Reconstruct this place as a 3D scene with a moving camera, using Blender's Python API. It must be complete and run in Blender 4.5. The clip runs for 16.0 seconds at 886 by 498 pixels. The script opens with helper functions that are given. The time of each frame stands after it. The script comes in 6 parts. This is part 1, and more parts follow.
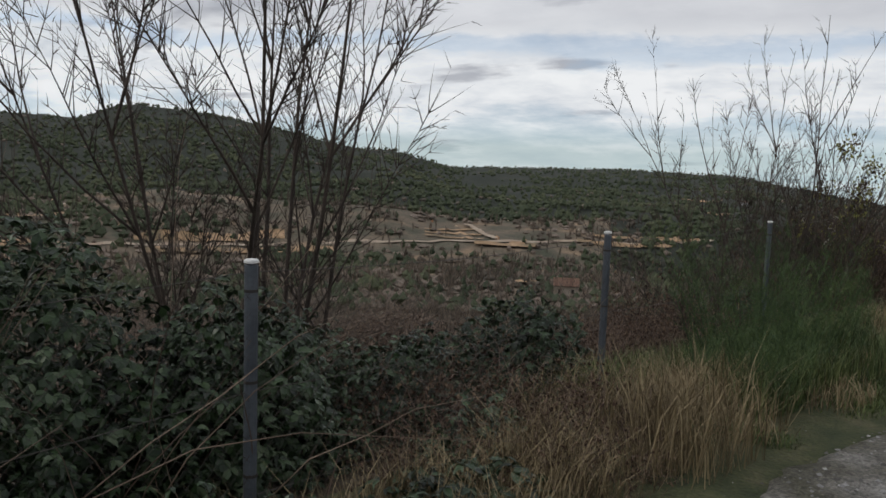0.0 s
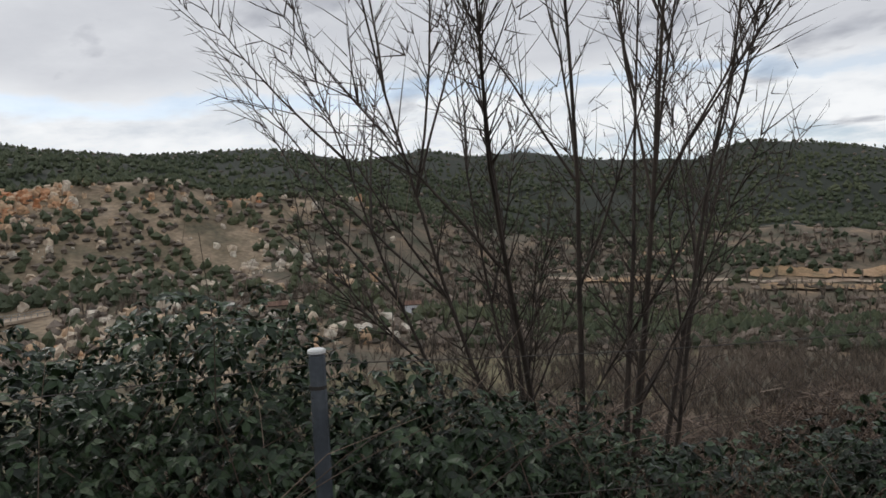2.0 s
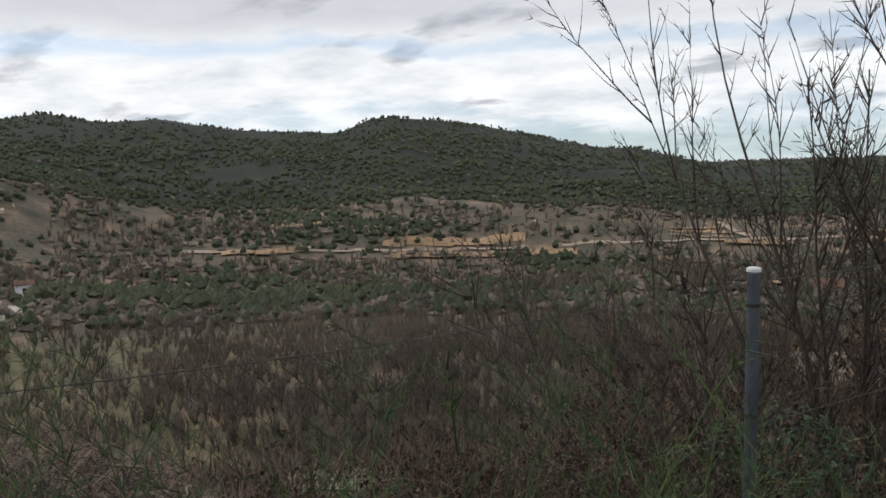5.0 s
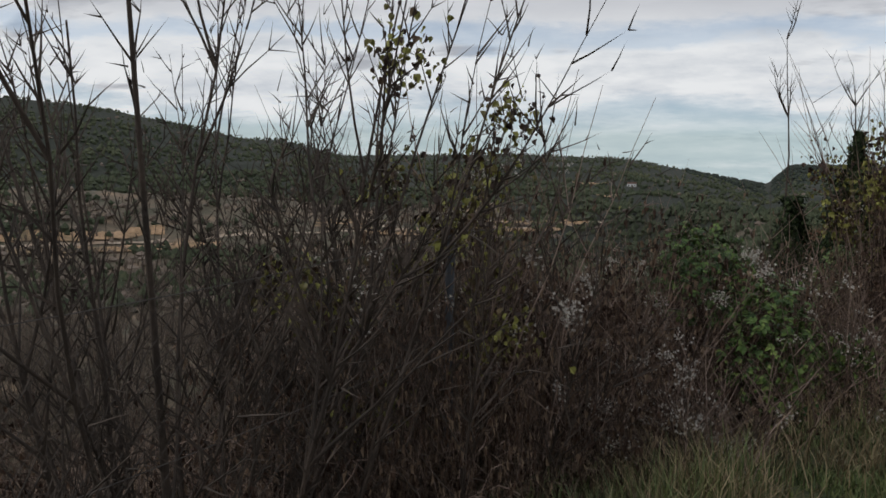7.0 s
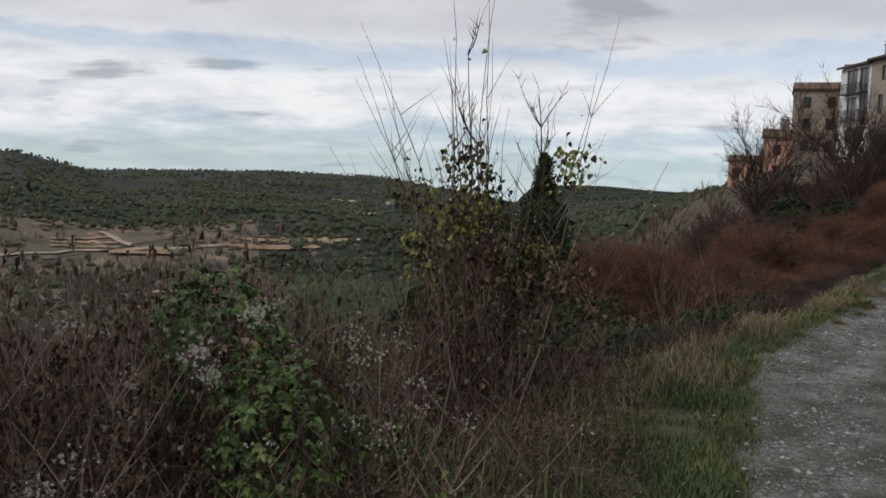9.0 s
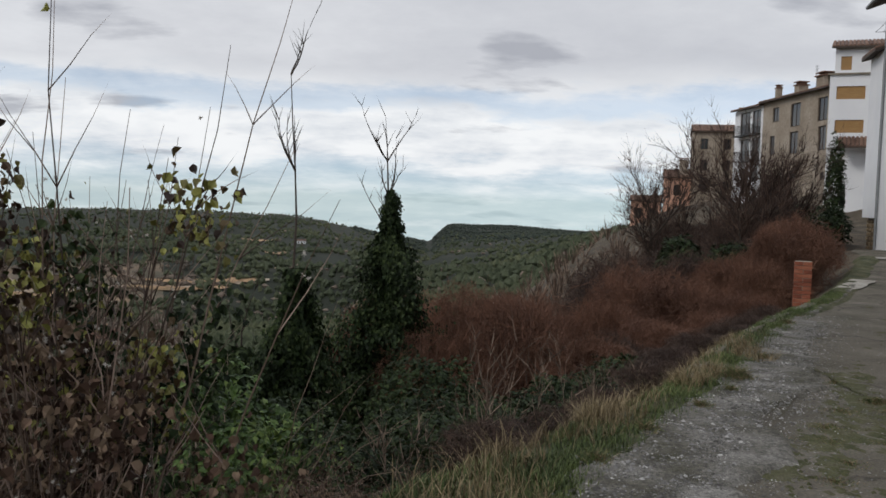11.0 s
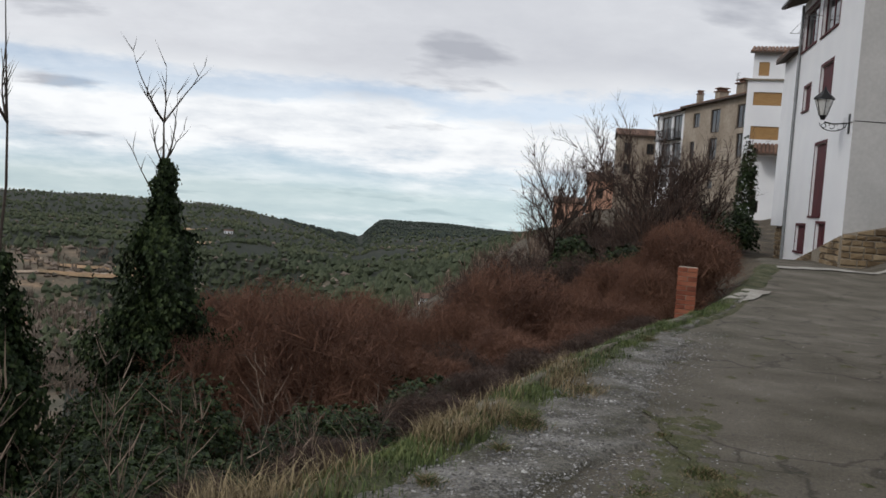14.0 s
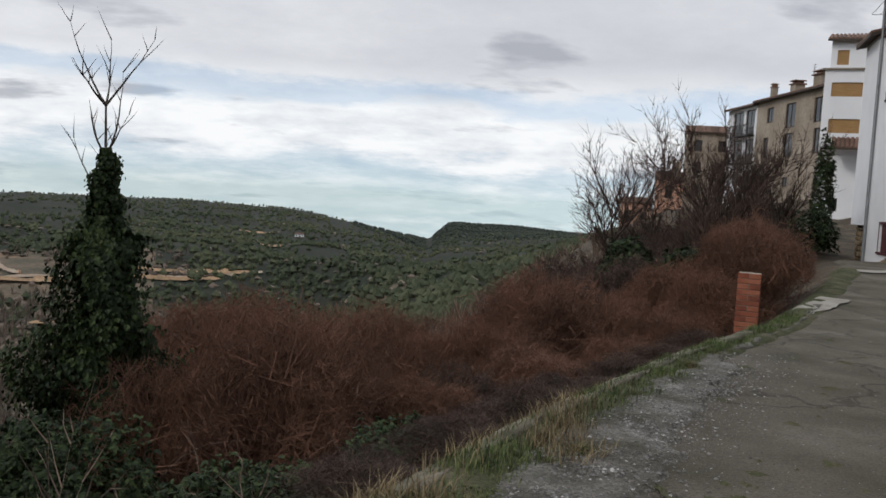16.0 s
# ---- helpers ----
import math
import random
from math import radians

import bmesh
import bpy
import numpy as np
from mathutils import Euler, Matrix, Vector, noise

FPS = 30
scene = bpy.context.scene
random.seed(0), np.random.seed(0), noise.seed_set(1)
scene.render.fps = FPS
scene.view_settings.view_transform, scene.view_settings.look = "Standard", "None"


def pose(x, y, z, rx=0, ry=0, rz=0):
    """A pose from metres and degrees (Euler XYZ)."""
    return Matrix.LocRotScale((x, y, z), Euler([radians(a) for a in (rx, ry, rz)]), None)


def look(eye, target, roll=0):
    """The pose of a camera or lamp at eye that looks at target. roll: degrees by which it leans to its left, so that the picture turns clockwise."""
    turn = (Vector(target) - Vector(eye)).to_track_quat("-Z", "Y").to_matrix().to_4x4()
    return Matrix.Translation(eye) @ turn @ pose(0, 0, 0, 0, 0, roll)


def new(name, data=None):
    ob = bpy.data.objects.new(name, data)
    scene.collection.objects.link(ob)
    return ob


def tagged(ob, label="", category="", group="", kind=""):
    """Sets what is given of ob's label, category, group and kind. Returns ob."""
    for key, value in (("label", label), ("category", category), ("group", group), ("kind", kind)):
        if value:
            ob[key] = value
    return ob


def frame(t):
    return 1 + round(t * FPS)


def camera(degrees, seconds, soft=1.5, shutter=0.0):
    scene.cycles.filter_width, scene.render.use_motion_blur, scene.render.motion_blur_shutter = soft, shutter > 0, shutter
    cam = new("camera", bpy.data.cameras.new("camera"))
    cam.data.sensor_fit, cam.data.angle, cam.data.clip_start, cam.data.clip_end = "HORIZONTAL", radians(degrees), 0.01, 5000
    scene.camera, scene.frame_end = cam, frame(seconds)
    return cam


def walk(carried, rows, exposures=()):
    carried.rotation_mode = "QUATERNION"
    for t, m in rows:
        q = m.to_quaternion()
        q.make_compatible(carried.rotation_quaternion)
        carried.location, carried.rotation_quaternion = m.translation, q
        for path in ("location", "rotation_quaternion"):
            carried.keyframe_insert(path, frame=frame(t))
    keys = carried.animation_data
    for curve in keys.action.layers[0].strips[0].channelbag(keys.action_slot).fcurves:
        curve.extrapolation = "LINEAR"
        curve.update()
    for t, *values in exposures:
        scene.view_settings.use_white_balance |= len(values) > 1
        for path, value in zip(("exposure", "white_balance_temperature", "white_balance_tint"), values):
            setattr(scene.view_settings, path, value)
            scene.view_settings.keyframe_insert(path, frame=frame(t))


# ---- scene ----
cam = camera(53.9, 16.0, soft=1.6)
PATH = [
    (0, (-4.036, -10.861, 1.925), (-4.845, -9.047, 1.688), 1.7),
    (0.5, (-3.921, -10.269, 1.935), (-4.909, -8.543, 1.727), 0.9),
    (1, (-3.627, -9.728, 1.954), (-4.678, -8.037, 1.767), -0.5),
    (1.5, (-3.46, -9.184, 1.895), (-4.683, -7.608, 1.74), -0.5),
    (2, (-3.421, -8.871, 1.952), (-5.205, -7.978, 1.812), -2.9),
    (2.5, (-3.437, -8.614, 1.95), (-5.413, -8.392, 1.734), -3.8),
    (3, (-3.606, -8.043, 1.901), (-5.558, -7.686, 1.651), -2.9),
    (3.5, (-3.506, -7.403, 1.906), (-5.401, -6.8, 1.693), -3.1),
    (3.7, (-3.51, -7.161, 1.905), (-5.36, -6.427, 1.712), -3.0),
    (5.8, (-3.403, -4.03, 1.663), (-4.345, -2.292, 1.359), -0.6),
    (6, (-3.285, -3.871, 1.691), (-4.172, -2.107, 1.376), -0.6),
    (6.5, (-3.062, -3.39, 1.686), (-3.778, -1.548, 1.375), -0.1),
    (7, (-2.686, -2.943, 1.702), (-3.278, -1.051, 1.442), 0.5),
    (7.5, (-2.35, -2.548, 1.701), (-2.666, -0.583, 1.502), -0.1),
    (8, (-2.085, -2.139, 1.681), (-2.212, -0.155, 1.462), 1.1),
    (8.6, (-1.768, -1.593, 1.693), (-1.836, 0.393, 1.474), 1.7),
    (10.8, (-0.452, 0.824, 1.763), (-0.385, 2.82, 1.646), 1.4),
    (11, (-0.325, 0.984, 1.73), (-0.19, 2.976, 1.615), 1.9),
    (11.5, (-0.014, 1.352, 1.705), (0.3, 3.319, 1.519), 3.1),
    (12, (0.362, 1.726, 1.69), (0.734, 3.673, 1.423), 3.0),
    (12.5, (0.648, 2.188, 1.635), (1.059, 4.129, 1.389), 4.6),
    (13, (0.983, 2.56, 1.652), (1.332, 4.52, 1.459), 3.5),
    (13.5, (1.314, 3.03, 1.599), (1.715, 4.982, 1.424), 3.8),
    (14, (1.655, 3.469, 1.589), (1.946, 5.445, 1.475), 4.2),
    (14.5, (1.901, 3.883, 1.574), (2.119, 5.868, 1.474), 4.1),
    (15, (2.208, 4.392, 1.499), (2.463, 6.364, 1.286), 5.1),
    (15.5, (2.495, 4.819, 1.563), (2.72, 6.802, 1.424), 4.2),
    (16, (2.728, 5.319, 1.562), (2.861, 7.311, 1.442), 3.7),
]

# the path, and the slow drift of the exposure
walk(cam, [(t, look(e, g, r)) for t, e, g, r in PATH],
     [(0, -0.32), (1.0, -0.05), (1.6, -0.2), (2.5, -0.15), (3.0, 0.08), (3.5, 0.07), (5.8, -0.2), (7.0, -0.42), (7.5, -0.55), (8.0, -0.62), (8.5, -0.4), (9.2, -0.3), (11.0, -0.22), (11.6, -0.42), (12.1, -0.3), (12.7, -0.1), (16.0, -0.16)])

# ---- world, sun ----
world = bpy.data.worlds.new("sky_world")
scene.world = world
world.use_nodes = True
wt = world.node_tree
wt.nodes.clear()


def wn(kind, **kw):
    n = wt.nodes.new(kind)
    for k, v in kw.items():
        n.inputs[k].default_value = v
    return n


def wmath(op, a, b=None, clamp=False):
    n = wt.nodes.new("ShaderNodeMath")
    n.operation, n.use_clamp = op, clamp
    for i, v in enumerate((a, b)):
        if v is None:
            continue
        if isinstance(v, (int, float)):
            n.inputs[i].default_value = v
        else:
            wt.links.new(v, n.inputs[i])
    return n.outputs[0]


def wramp(fac, stops):
    n = wt.nodes.new("ShaderNodeValToRGB")
    wt.links.new(fac, n.inputs[0])
    el = n.color_ramp.elements
    while len(el) < len(stops):
        el.new(0.5)
    for e, (p, c) in zip(el, stops):
        e.position, e.color = p, (*c, 1) if len(c) == 3 else c
    return n.outputs[0]


SUN_EL, SUN_ROT = 38.0, 244.0
nish = wt.nodes.new("ShaderNodeTexSky")
nish.sky_type, nish.sun_disc = "NISHITA", False
nish.sun_elevation, nish.sun_rotation = radians(SUN_EL), radians(SUN_ROT)
nish.air_density, nish.dust_density, nish.ozone_density = 1.0, 1.2, 1.5
sky_gain = wt.nodes.new("ShaderNodeMix")
sky_gain.data_type, sky_gain.blend_type = "RGBA", "MULTIPLY"
sky_gain.inputs[0].default_value = 1.0
wt.links.new(nish.outputs[0], sky_gain.inputs[6])
sky_gain.inputs[7].default_value = (0.125, 0.14, 0.155, 1)
tc = wt.nodes.new("ShaderNodeTexCoord")
sep = wt.nodes.new("ShaderNodeSeparateXYZ")
wt.links.new(tc.outputs["Generated"], sep.inputs[0])
up = wmath("MAXIMUM", sep.outputs[2], 0.0)
lifted = wt.nodes.new("ShaderNodeCombineXYZ")
wt.links.new(sep.outputs[0], lifted.inputs[0])
wt.links.new(sep.outputs[1], lifted.inputs[1])
wt.links.new(wmath("ADD", up, 0.06), lifted.inputs[2])
wt.links.new(lifted.outputs[0], nish.inputs[0])
den = wmath("MAXIMUM", wmath("ADD", sep.outputs[2], 0.20), 0.05)
comb = wt.nodes.new("ShaderNodeCombineXYZ")
wt.links.new(wmath("DIVIDE", sep.outputs[0], den), comb.inputs[0])
wt.links.new(wmath("DIVIDE", sep.outputs[1], den), comb.inputs[1])


def wnoise(scale, detail, rough, offset, squash=(1, 1, 1)):
    m = wt.nodes.new("ShaderNodeMapping")
    m.inputs["Location"].default_value = offset
    m.inputs["Scale"].default_value = squash
    wt.links.new(comb.outputs[0], m.inputs["Vector"])
    n = wn("ShaderNodeTexNoise", Scale=scale, Detail=detail, Roughness=rough)
    wt.links.new(m.outputs[0], n.inputs["Vector"])
    return n.outputs[0]


big = wnoise(0.55, 7.0, 0.55, (3.1, 1.7, 0))
fine = wnoise(2.2, 9.0, 0.62, (7.3, 2.2, 0))
dark = wnoise(1.5, 6.0, 0.5, (1.2, 5.5, 0), (1.0, 1.5, 1))
# a closed grey sheet above, its torn lower edge with blue slits, a bright band of cloud, clear sky low down
edge_n = wnoise(0.8, 6.0, 0.55, (2.4, 8.1, 0))
lift_n = wmath("ADD", up, wmath("MULTIPLY", wmath("SUBTRACT", edge_n, 0.5), 0.09))
lift_f = wmath("ADD", lift_n, wmath("MULTIPLY", wmath("SUBTRACT", fine, 0.5), 0.075))
cover = wramp(lift_f, [(0.0, (0.30, 0.30, 0.30)), (0.022, (0.55, 0.55, 0.55)), (0.042, (1, 1, 1)), (0.094, (1, 1, 1)), (0.107, (0.55, 0.55, 0.55)), (0.118, (0.62, 0.62, 0.62)), (0.130, (1, 1, 1))])
low_white = wramp(fine, [(0.30, (0.72, 0.77, 0.84)), (0.58, (1.06, 1.08, 1.10))])
high_grey = wramp(wmath("ADD", wmath("MULTIPLY", big, 0.6), wmath("MULTIPLY", fine, 0.4)), [(0.30, (0.59, 0.61, 0.67)), (0.50, (0.73, 0.75, 0.80)), (0.70, (0.93, 0.95, 0.99))])
mixh = wt.nodes.new("ShaderNodeMix")
mixh.data_type = "RGBA"
wt.links.new(wramp(lift_f, [(0.112, (0, 0, 0)), (0.150, (1, 1, 1))]), mixh.inputs[0])
wt.links.new(low_white, mixh.inputs[6])
wt.links.new(high_grey, mixh.inputs[7])
puffs = wt.nodes.new("ShaderNodeMix")
puffs.data_type = "RGBA"
wt.links.new(wramp(dark, [(0.60, (0, 0, 0)), (0.68, (0.75, 0.75, 0.75))]), puffs.inputs[0])
wt.links.new(mixh.outputs[2], puffs.inputs[6])
puffs.inputs[7].default_value = (0.42, 0.44, 0.50, 1)
allsky = wt.nodes.new("ShaderNodeMix")
allsky.data_type = "RGBA"
wt.links.new(cover, allsky.inputs[0])
wt.links.new(sky_gain.outputs[2], allsky.inputs[6])
wt.links.new(puffs.outputs[2], allsky.inputs[7])
bg = wn("ShaderNodeBackground", Strength=1.0)
wt.links.new(allsky.outputs[2], bg.inputs[0])
wout = wt.nodes.new("ShaderNodeOutputWorld")
wt.links.new(bg.outputs[0], wout.inputs[0])

sun_data = bpy.data.lights.new("sun", "SUN")
sun_data.energy, sun_data.angle, sun_data.color = 1.1, radians(12), (1.0, 0.96, 0.9)
sun = new("sun", sun_data)
sun.rotation_euler = Euler((radians(90 - SUN_EL), 0, radians(180 - SUN_ROT)))


# ---- materials ----
def material(name, stops, scale=4.0, rough=0.8, bump=0.3, detail=6.0, fine_scale=None, fine_amount=0.25, metal=0.0,
             island=0.0, per_object=0.0, squash=(1, 1, 1), bump_dist=0.02):
    """Colour from a large noise along stops, a finer noise over it, relief from the finer one."""
    m = bpy.data.materials.new(name)
    m.use_nodes = True
    t = m.node_tree
    p = t.nodes["Principled BSDF"]
    p.inputs["Roughness"].default_value, p.inputs["Metallic"].default_value = rough, metal
    geo = t.nodes.new("ShaderNodeTexCoord")
    mp = t.nodes.new("ShaderNodeMapping")
    mp.inputs["Scale"].default_value = squash
    t.links.new(geo.outputs["Object"], mp.inputs[0])
    a = t.nodes.new("ShaderNodeTexNoise")
    a.inputs["Scale"].default_value, a.inputs["Detail"].default_value = scale, detail
    b = t.nodes.new("ShaderNodeTexNoise")
    b.inputs["Scale"].default_value, b.inputs["Detail"].default_value = fine_scale or scale * 9, 4
    t.links.new(mp.outputs[0], a.inputs["Vector"])
    t.links.new(mp.outputs[0], b.inputs["Vector"])
    r = t.nodes.new("ShaderNodeValToRGB")
    el = r.color_ramp.elements
    while len(el) < len(stops):
        el.new(0.5)
    for e, (pos, c) in zip(el, stops):
        e.position, e.color = pos, (*c, 1)
    fac = a.outputs[0]
    if island or per_object:
        if island:
            g = t.nodes.new("ShaderNodeNewGeometry")
            rnd, amount = g.outputs["Random Per Island"], island
        else:
            g = t.nodes.new("ShaderNodeObjectInfo")
            rnd, amount = g.outputs["Random"], per_object
        ma = t.nodes.new("ShaderNodeMath")
        ma.operation = "MULTIPLY_ADD"
        t.links.new(rnd, ma.inputs[0])
        ma.inputs[1].default_value = amount
        sub = t.nodes.new("ShaderNodeMath")
        sub.operation = "SUBTRACT"
        t.links.new(a.outputs[0], sub.inputs[0])
        sub.inputs[1].default_value = amount / 2
        t.links.new(sub.outputs[0], ma.inputs[2])
        fac = ma.outputs[0]
    t.links.new(fac, r.inputs[0])
    mix = t.nodes.new("ShaderNodeMix")
    mix.data_type, mix.blend_type = "RGBA", "OVERLAY"
    mix.inputs[0].default_value = fine_amount
    t.links.new(r.outputs[0], mix.inputs[6])
    t.links.new(b.outputs[0], mix.inputs[7])
    t.links.new(mix.outputs[2], p.inputs["Base Color"])
    if bump:
        bp = t.nodes.new("ShaderNodeBump")
        bp.inputs["Strength"].default_value, bp.inputs["Distance"].default_value = bump, bump_dist
        t.links.new(b.outputs[0], bp.inputs["Height"])
        t.links.new(bp.outputs[0], p.inputs["Normal"])
    return m


M = {}
M["ground"] = material("hill_earth", [(0.30, (0.05, 0.055, 0.0312)), (0.45, (0.1, 0.085, 0.0575)), (0.58, (0.15, 0.115, 0.0788)), (0.74, (0.312, 0.213, 0.131))],
                       scale=0.06, rough=0.95, bump=0.6, detail=9, fine_scale=0.6, fine_amount=0.6, bump_dist=0.5)
M["pine"] = material("pine_foliage", [(0.25, (0.037, 0.0504, 0.0258)), (0.5, (0.0616, 0.0773, 0.0392)), (0.75, (0.103, 0.112, 0.056))],
                     scale=0.012, rough=0.9, bump=0.8, fine_scale=2.5, fine_amount=0.5, island=0.20, bump_dist=0.6)
# far pines: the blue of distance haze is put into the base colour
M["pine_far"] = material("haze_tinted_pine_foliage", [(0.25, (0.020, 0.030, 0.024)), (0.5, (0.034, 0.046, 0.036)), (0.75, (0.056, 0.068, 0.050))], scale=0.008, rough=0.95, bump=0.8, fine_scale=2.0, fine_amount=0.4, island=0.2, bump_dist=0.6)
M["scrub"] = material("grey_brown_scrub", [(0.2, (0.0806, 0.0689, 0.052)), (0.5, (0.153, 0.12, 0.0936)), (0.8, (0.247, 0.198, 0.159))],
                      scale=0.02, rough=0.95, bump=0.8, fine_scale=3.0, fine_amount=0.6, island=0.6, bump_dist=0.6)
M["field"] = material("ochre_field_earth", [(0.3, (0.156, 0.124, 0.0715)), (0.5, (0.312, 0.202, 0.111)), (0.7, (0.468, 0.312, 0.189))], scale=0.08, rough=0.95, bump=0.5, detail=9, fine_scale=0.9, fine_amount=0.7, bump_dist=0.3)
M["meadow"] = material("dull_meadow", [(0.3, (0.075, 0.075, 0.036)), (0.5, (0.13, 0.115, 0.060)), (0.7, (0.21, 0.165, 0.095))], scale=0.08, rough=0.95, bump=0.5, detail=9, fine_scale=0.9, fine_amount=0.7, bump_dist=0.3)
M["rock"] = material("ochre_limestone", [(0.22, (0.46, 0.19, 0.085)), (0.38, (0.50, 0.34, 0.21)), (0.55, (0.54, 0.46, 0.36)), (0.8, (0.60, 0.56, 0.49))],
                     scale=0.014, rough=0.95, bump=0.9, fine_scale=0.7, fine_amount=0.8, island=0.28, bump_dist=0.4)
M["cliff"] = material("ochre_cliff_earth", [(0.3, (0.075, 0.070, 0.042)), (0.45, (0.16, 0.125, 0.078)), (0.58, (0.26, 0.195, 0.13)), (0.72, (0.36, 0.29, 0.21))], scale=0.05, rough=0.95, bump=0.7, detail=9, fine_scale=0.5, fine_amount=0.8, bump_dist=0.6)
M["track"] = material("pale_dirt_track", [(0.3, (0.28, 0.20, 0.14)), (0.7, (0.42, 0.35, 0.27))], scale=0.1, rough=0.95)
M["concrete"] = material("worn_concrete_road", [(0.28, (0.058, 0.055, 0.032)), (0.42, (0.092, 0.080, 0.058)), (0.56, (0.122, 0.106, 0.082)), (0.72, (0.165, 0.147, 0.120))],
                         scale=1.1, rough=0.9, bump=0.9, detail=12, fine_scale=55, fine_amount=0.9)
ct = M["concrete"].node_tree
cp = ct.nodes["Principled BSDF"]
vor = ct.nodes.new("ShaderNodeTexVoronoi")
vor.feature = "DISTANCE_TO_EDGE"
vor.inputs["Scale"].default_value = 0.42
warp = ct.nodes.new("ShaderNodeTexNoise")
warp.inputs["Scale"].default_value, warp.inputs["Detail"].default_value = 1.6, 6
ctc = ct.nodes.new("ShaderNodeTexCoord")
wadd = ct.nodes.new("ShaderNodeMix")
wadd.data_type, wadd.blend_type = "RGBA", "ADD"
wadd.inputs[0].default_value = 0.9
ct.links.new(ctc.outputs["Object"], warp.inputs["Vector"])
ct.links.new(ctc.outputs["Object"], wadd.inputs[6])
ct.links.new(warp.outputs["Color"], wadd.inputs[7])
ct.links.new(wadd.outputs[2], vor.inputs["Vector"])
crk = ct.nodes.new("ShaderNodeValToRGB")
crk.color_ramp.elements[0].position, crk.color_ramp.elements[0].color = 0.0, (0.22, 0.22, 0.18, 1)
crk.color_ramp.elements[1].position, crk.color_ramp.elements[1].color = 0.013, (1, 1, 1, 1)
ct.links.new(vor.outputs["Distance"], crk.inputs[0])
cmul = ct.nodes.new("ShaderNodeMix")
cmul.data_type, cmul.blend_type = "RGBA", "MULTIPLY"
cmul.inputs[0].default_value = 0.8
ct.links.new(cp.inputs["Base Color"].links[0].from_socket, cmul.inputs[6])
ct.links.new(crk.outputs[0], cmul.inputs[7])
ct.links.new(cmul.outputs[2], cp.inputs["Base Color"])
M["litter"] = material("brown_leaf_litter", [(0.3, (0.034, 0.029, 0.018)), (0.5, (0.074, 0.057, 0.037)), (0.7, (0.13, 0.10, 0.066))], scale=0.9, rough=0.95, bump=1.0, detail=10, fine_scale=14, fine_amount=0.8, bump_dist=0.05)
M["cane"] = material("dark_dry_canes", [(0.25, (0.05, 0.032, 0.024)), (0.5, (0.12, 0.083, 0.06)), (0.85, (0.3, 0.22, 0.18))], scale=0.9, rough=0.85, bump=0, island=0.7)
M["grey_stone"] = material("grey_rubble", [(0.25, (0.12, 0.11, 0.095)), (0.5, (0.20, 0.185, 0.16)), (0.8, (0.30, 0.28, 0.25))], scale=1.6, rough=0.95, bump=0.6, per_object=0.5)
# floor albedo darkened to hold the shade of the tree crowns
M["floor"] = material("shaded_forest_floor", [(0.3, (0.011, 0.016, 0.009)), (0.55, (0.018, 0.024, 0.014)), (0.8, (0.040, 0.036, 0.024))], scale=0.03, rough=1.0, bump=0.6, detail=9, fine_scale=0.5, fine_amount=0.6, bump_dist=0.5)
M["shoulder"] = material("broken_gravel_shoulder", [(0.30, (0.050, 0.050, 0.026)), (0.45, (0.105, 0.098, 0.080)), (0.58, (0.165, 0.158, 0.142)), (0.72, (0.25, 0.243, 0.228))], scale=2.3, rough=0.95, bump=1.0, detail=12, fine_scale=70, fine_amount=1.0, bump_dist=0.03)
sht = M["shoulder"].node_tree
shp = sht.nodes["Principled BSDF"]
shv = sht.nodes.new("ShaderNodeTexVoronoi")
shv.inputs["Scale"].default_value = 38
shc = sht.nodes.new("ShaderNodeTexCoord")
sht.links.new(shc.outputs["Object"], shv.inputs["Vector"])
shr = sht.nodes.new("ShaderNodeValToRGB")
shr.color_ramp.elements[0].color, shr.color_ramp.elements[1].color = (0.25, 0.25, 0.25, 1), (0.85, 0.84, 0.82, 1)
shm = sht.nodes.new("ShaderNodeMix")
shm.data_type, shm.blend_type = "RGBA", "OVERLAY"
shm.inputs[0].default_value = 0.75
sht.links.new(shv.outputs["Color"], shr.inputs[0])
sht.links.new(shp.inputs["Base Color"].links[0].from_socket, shm.inputs[6])
sht.links.new(shr.outputs[0], shm.inputs[7])
sht.links.new(shm.outputs[2], shp.inputs["Base Color"])
M["mat_moss"] = material("green_brown_moss", [(0.3, (0.050, 0.056, 0.020)), (0.5, (0.080, 0.082, 0.036)), (0.7, (0.115, 0.105, 0.066))], scale=5, rough=1.0, bump=1.0, detail=10, fine_scale=60, fine_amount=0.9)
M["kerb"] = material("mossy_worn_cement", [(0.3, (0.045, 0.048, 0.022)), (0.48, (0.12, 0.11, 0.075)), (0.62, (0.22, 0.20, 0.155)), (0.8, (0.33, 0.31, 0.27))], scale=3.0, rough=0.95, bump=0.8, detail=10, fine_scale=40, fine_amount=0.7)
M["pale"] = material("pale_cement", [(0.3, (0.24, 0.22, 0.19)), (0.7, (0.40, 0.38, 0.34))], scale=2.0, rough=0.95, bump=0.5, fine_scale=40, fine_amount=0.6)
M["bark"] = material("grey_brown_bark", [(0.3, (0.026, 0.019, 0.015)), (0.7, (0.070, 0.052, 0.040))], scale=6, rough=0.9, bump=0.4)
M["bark_dark"] = material("dark_wet_bark", [(0.3, (0.029, 0.022, 0.017)), (0.7, (0.079, 0.058, 0.044))], scale=6, rough=0.85, bump=0.4)
M["twig_red"] = material("reddish_bare_twigs", [(0.25, (0.066, 0.0297, 0.0187)), (0.5, (0.132, 0.0605, 0.0363)), (0.8, (0.231, 0.119, 0.0726))], scale=0.9, rough=0.85, bump=0, island=0.3)
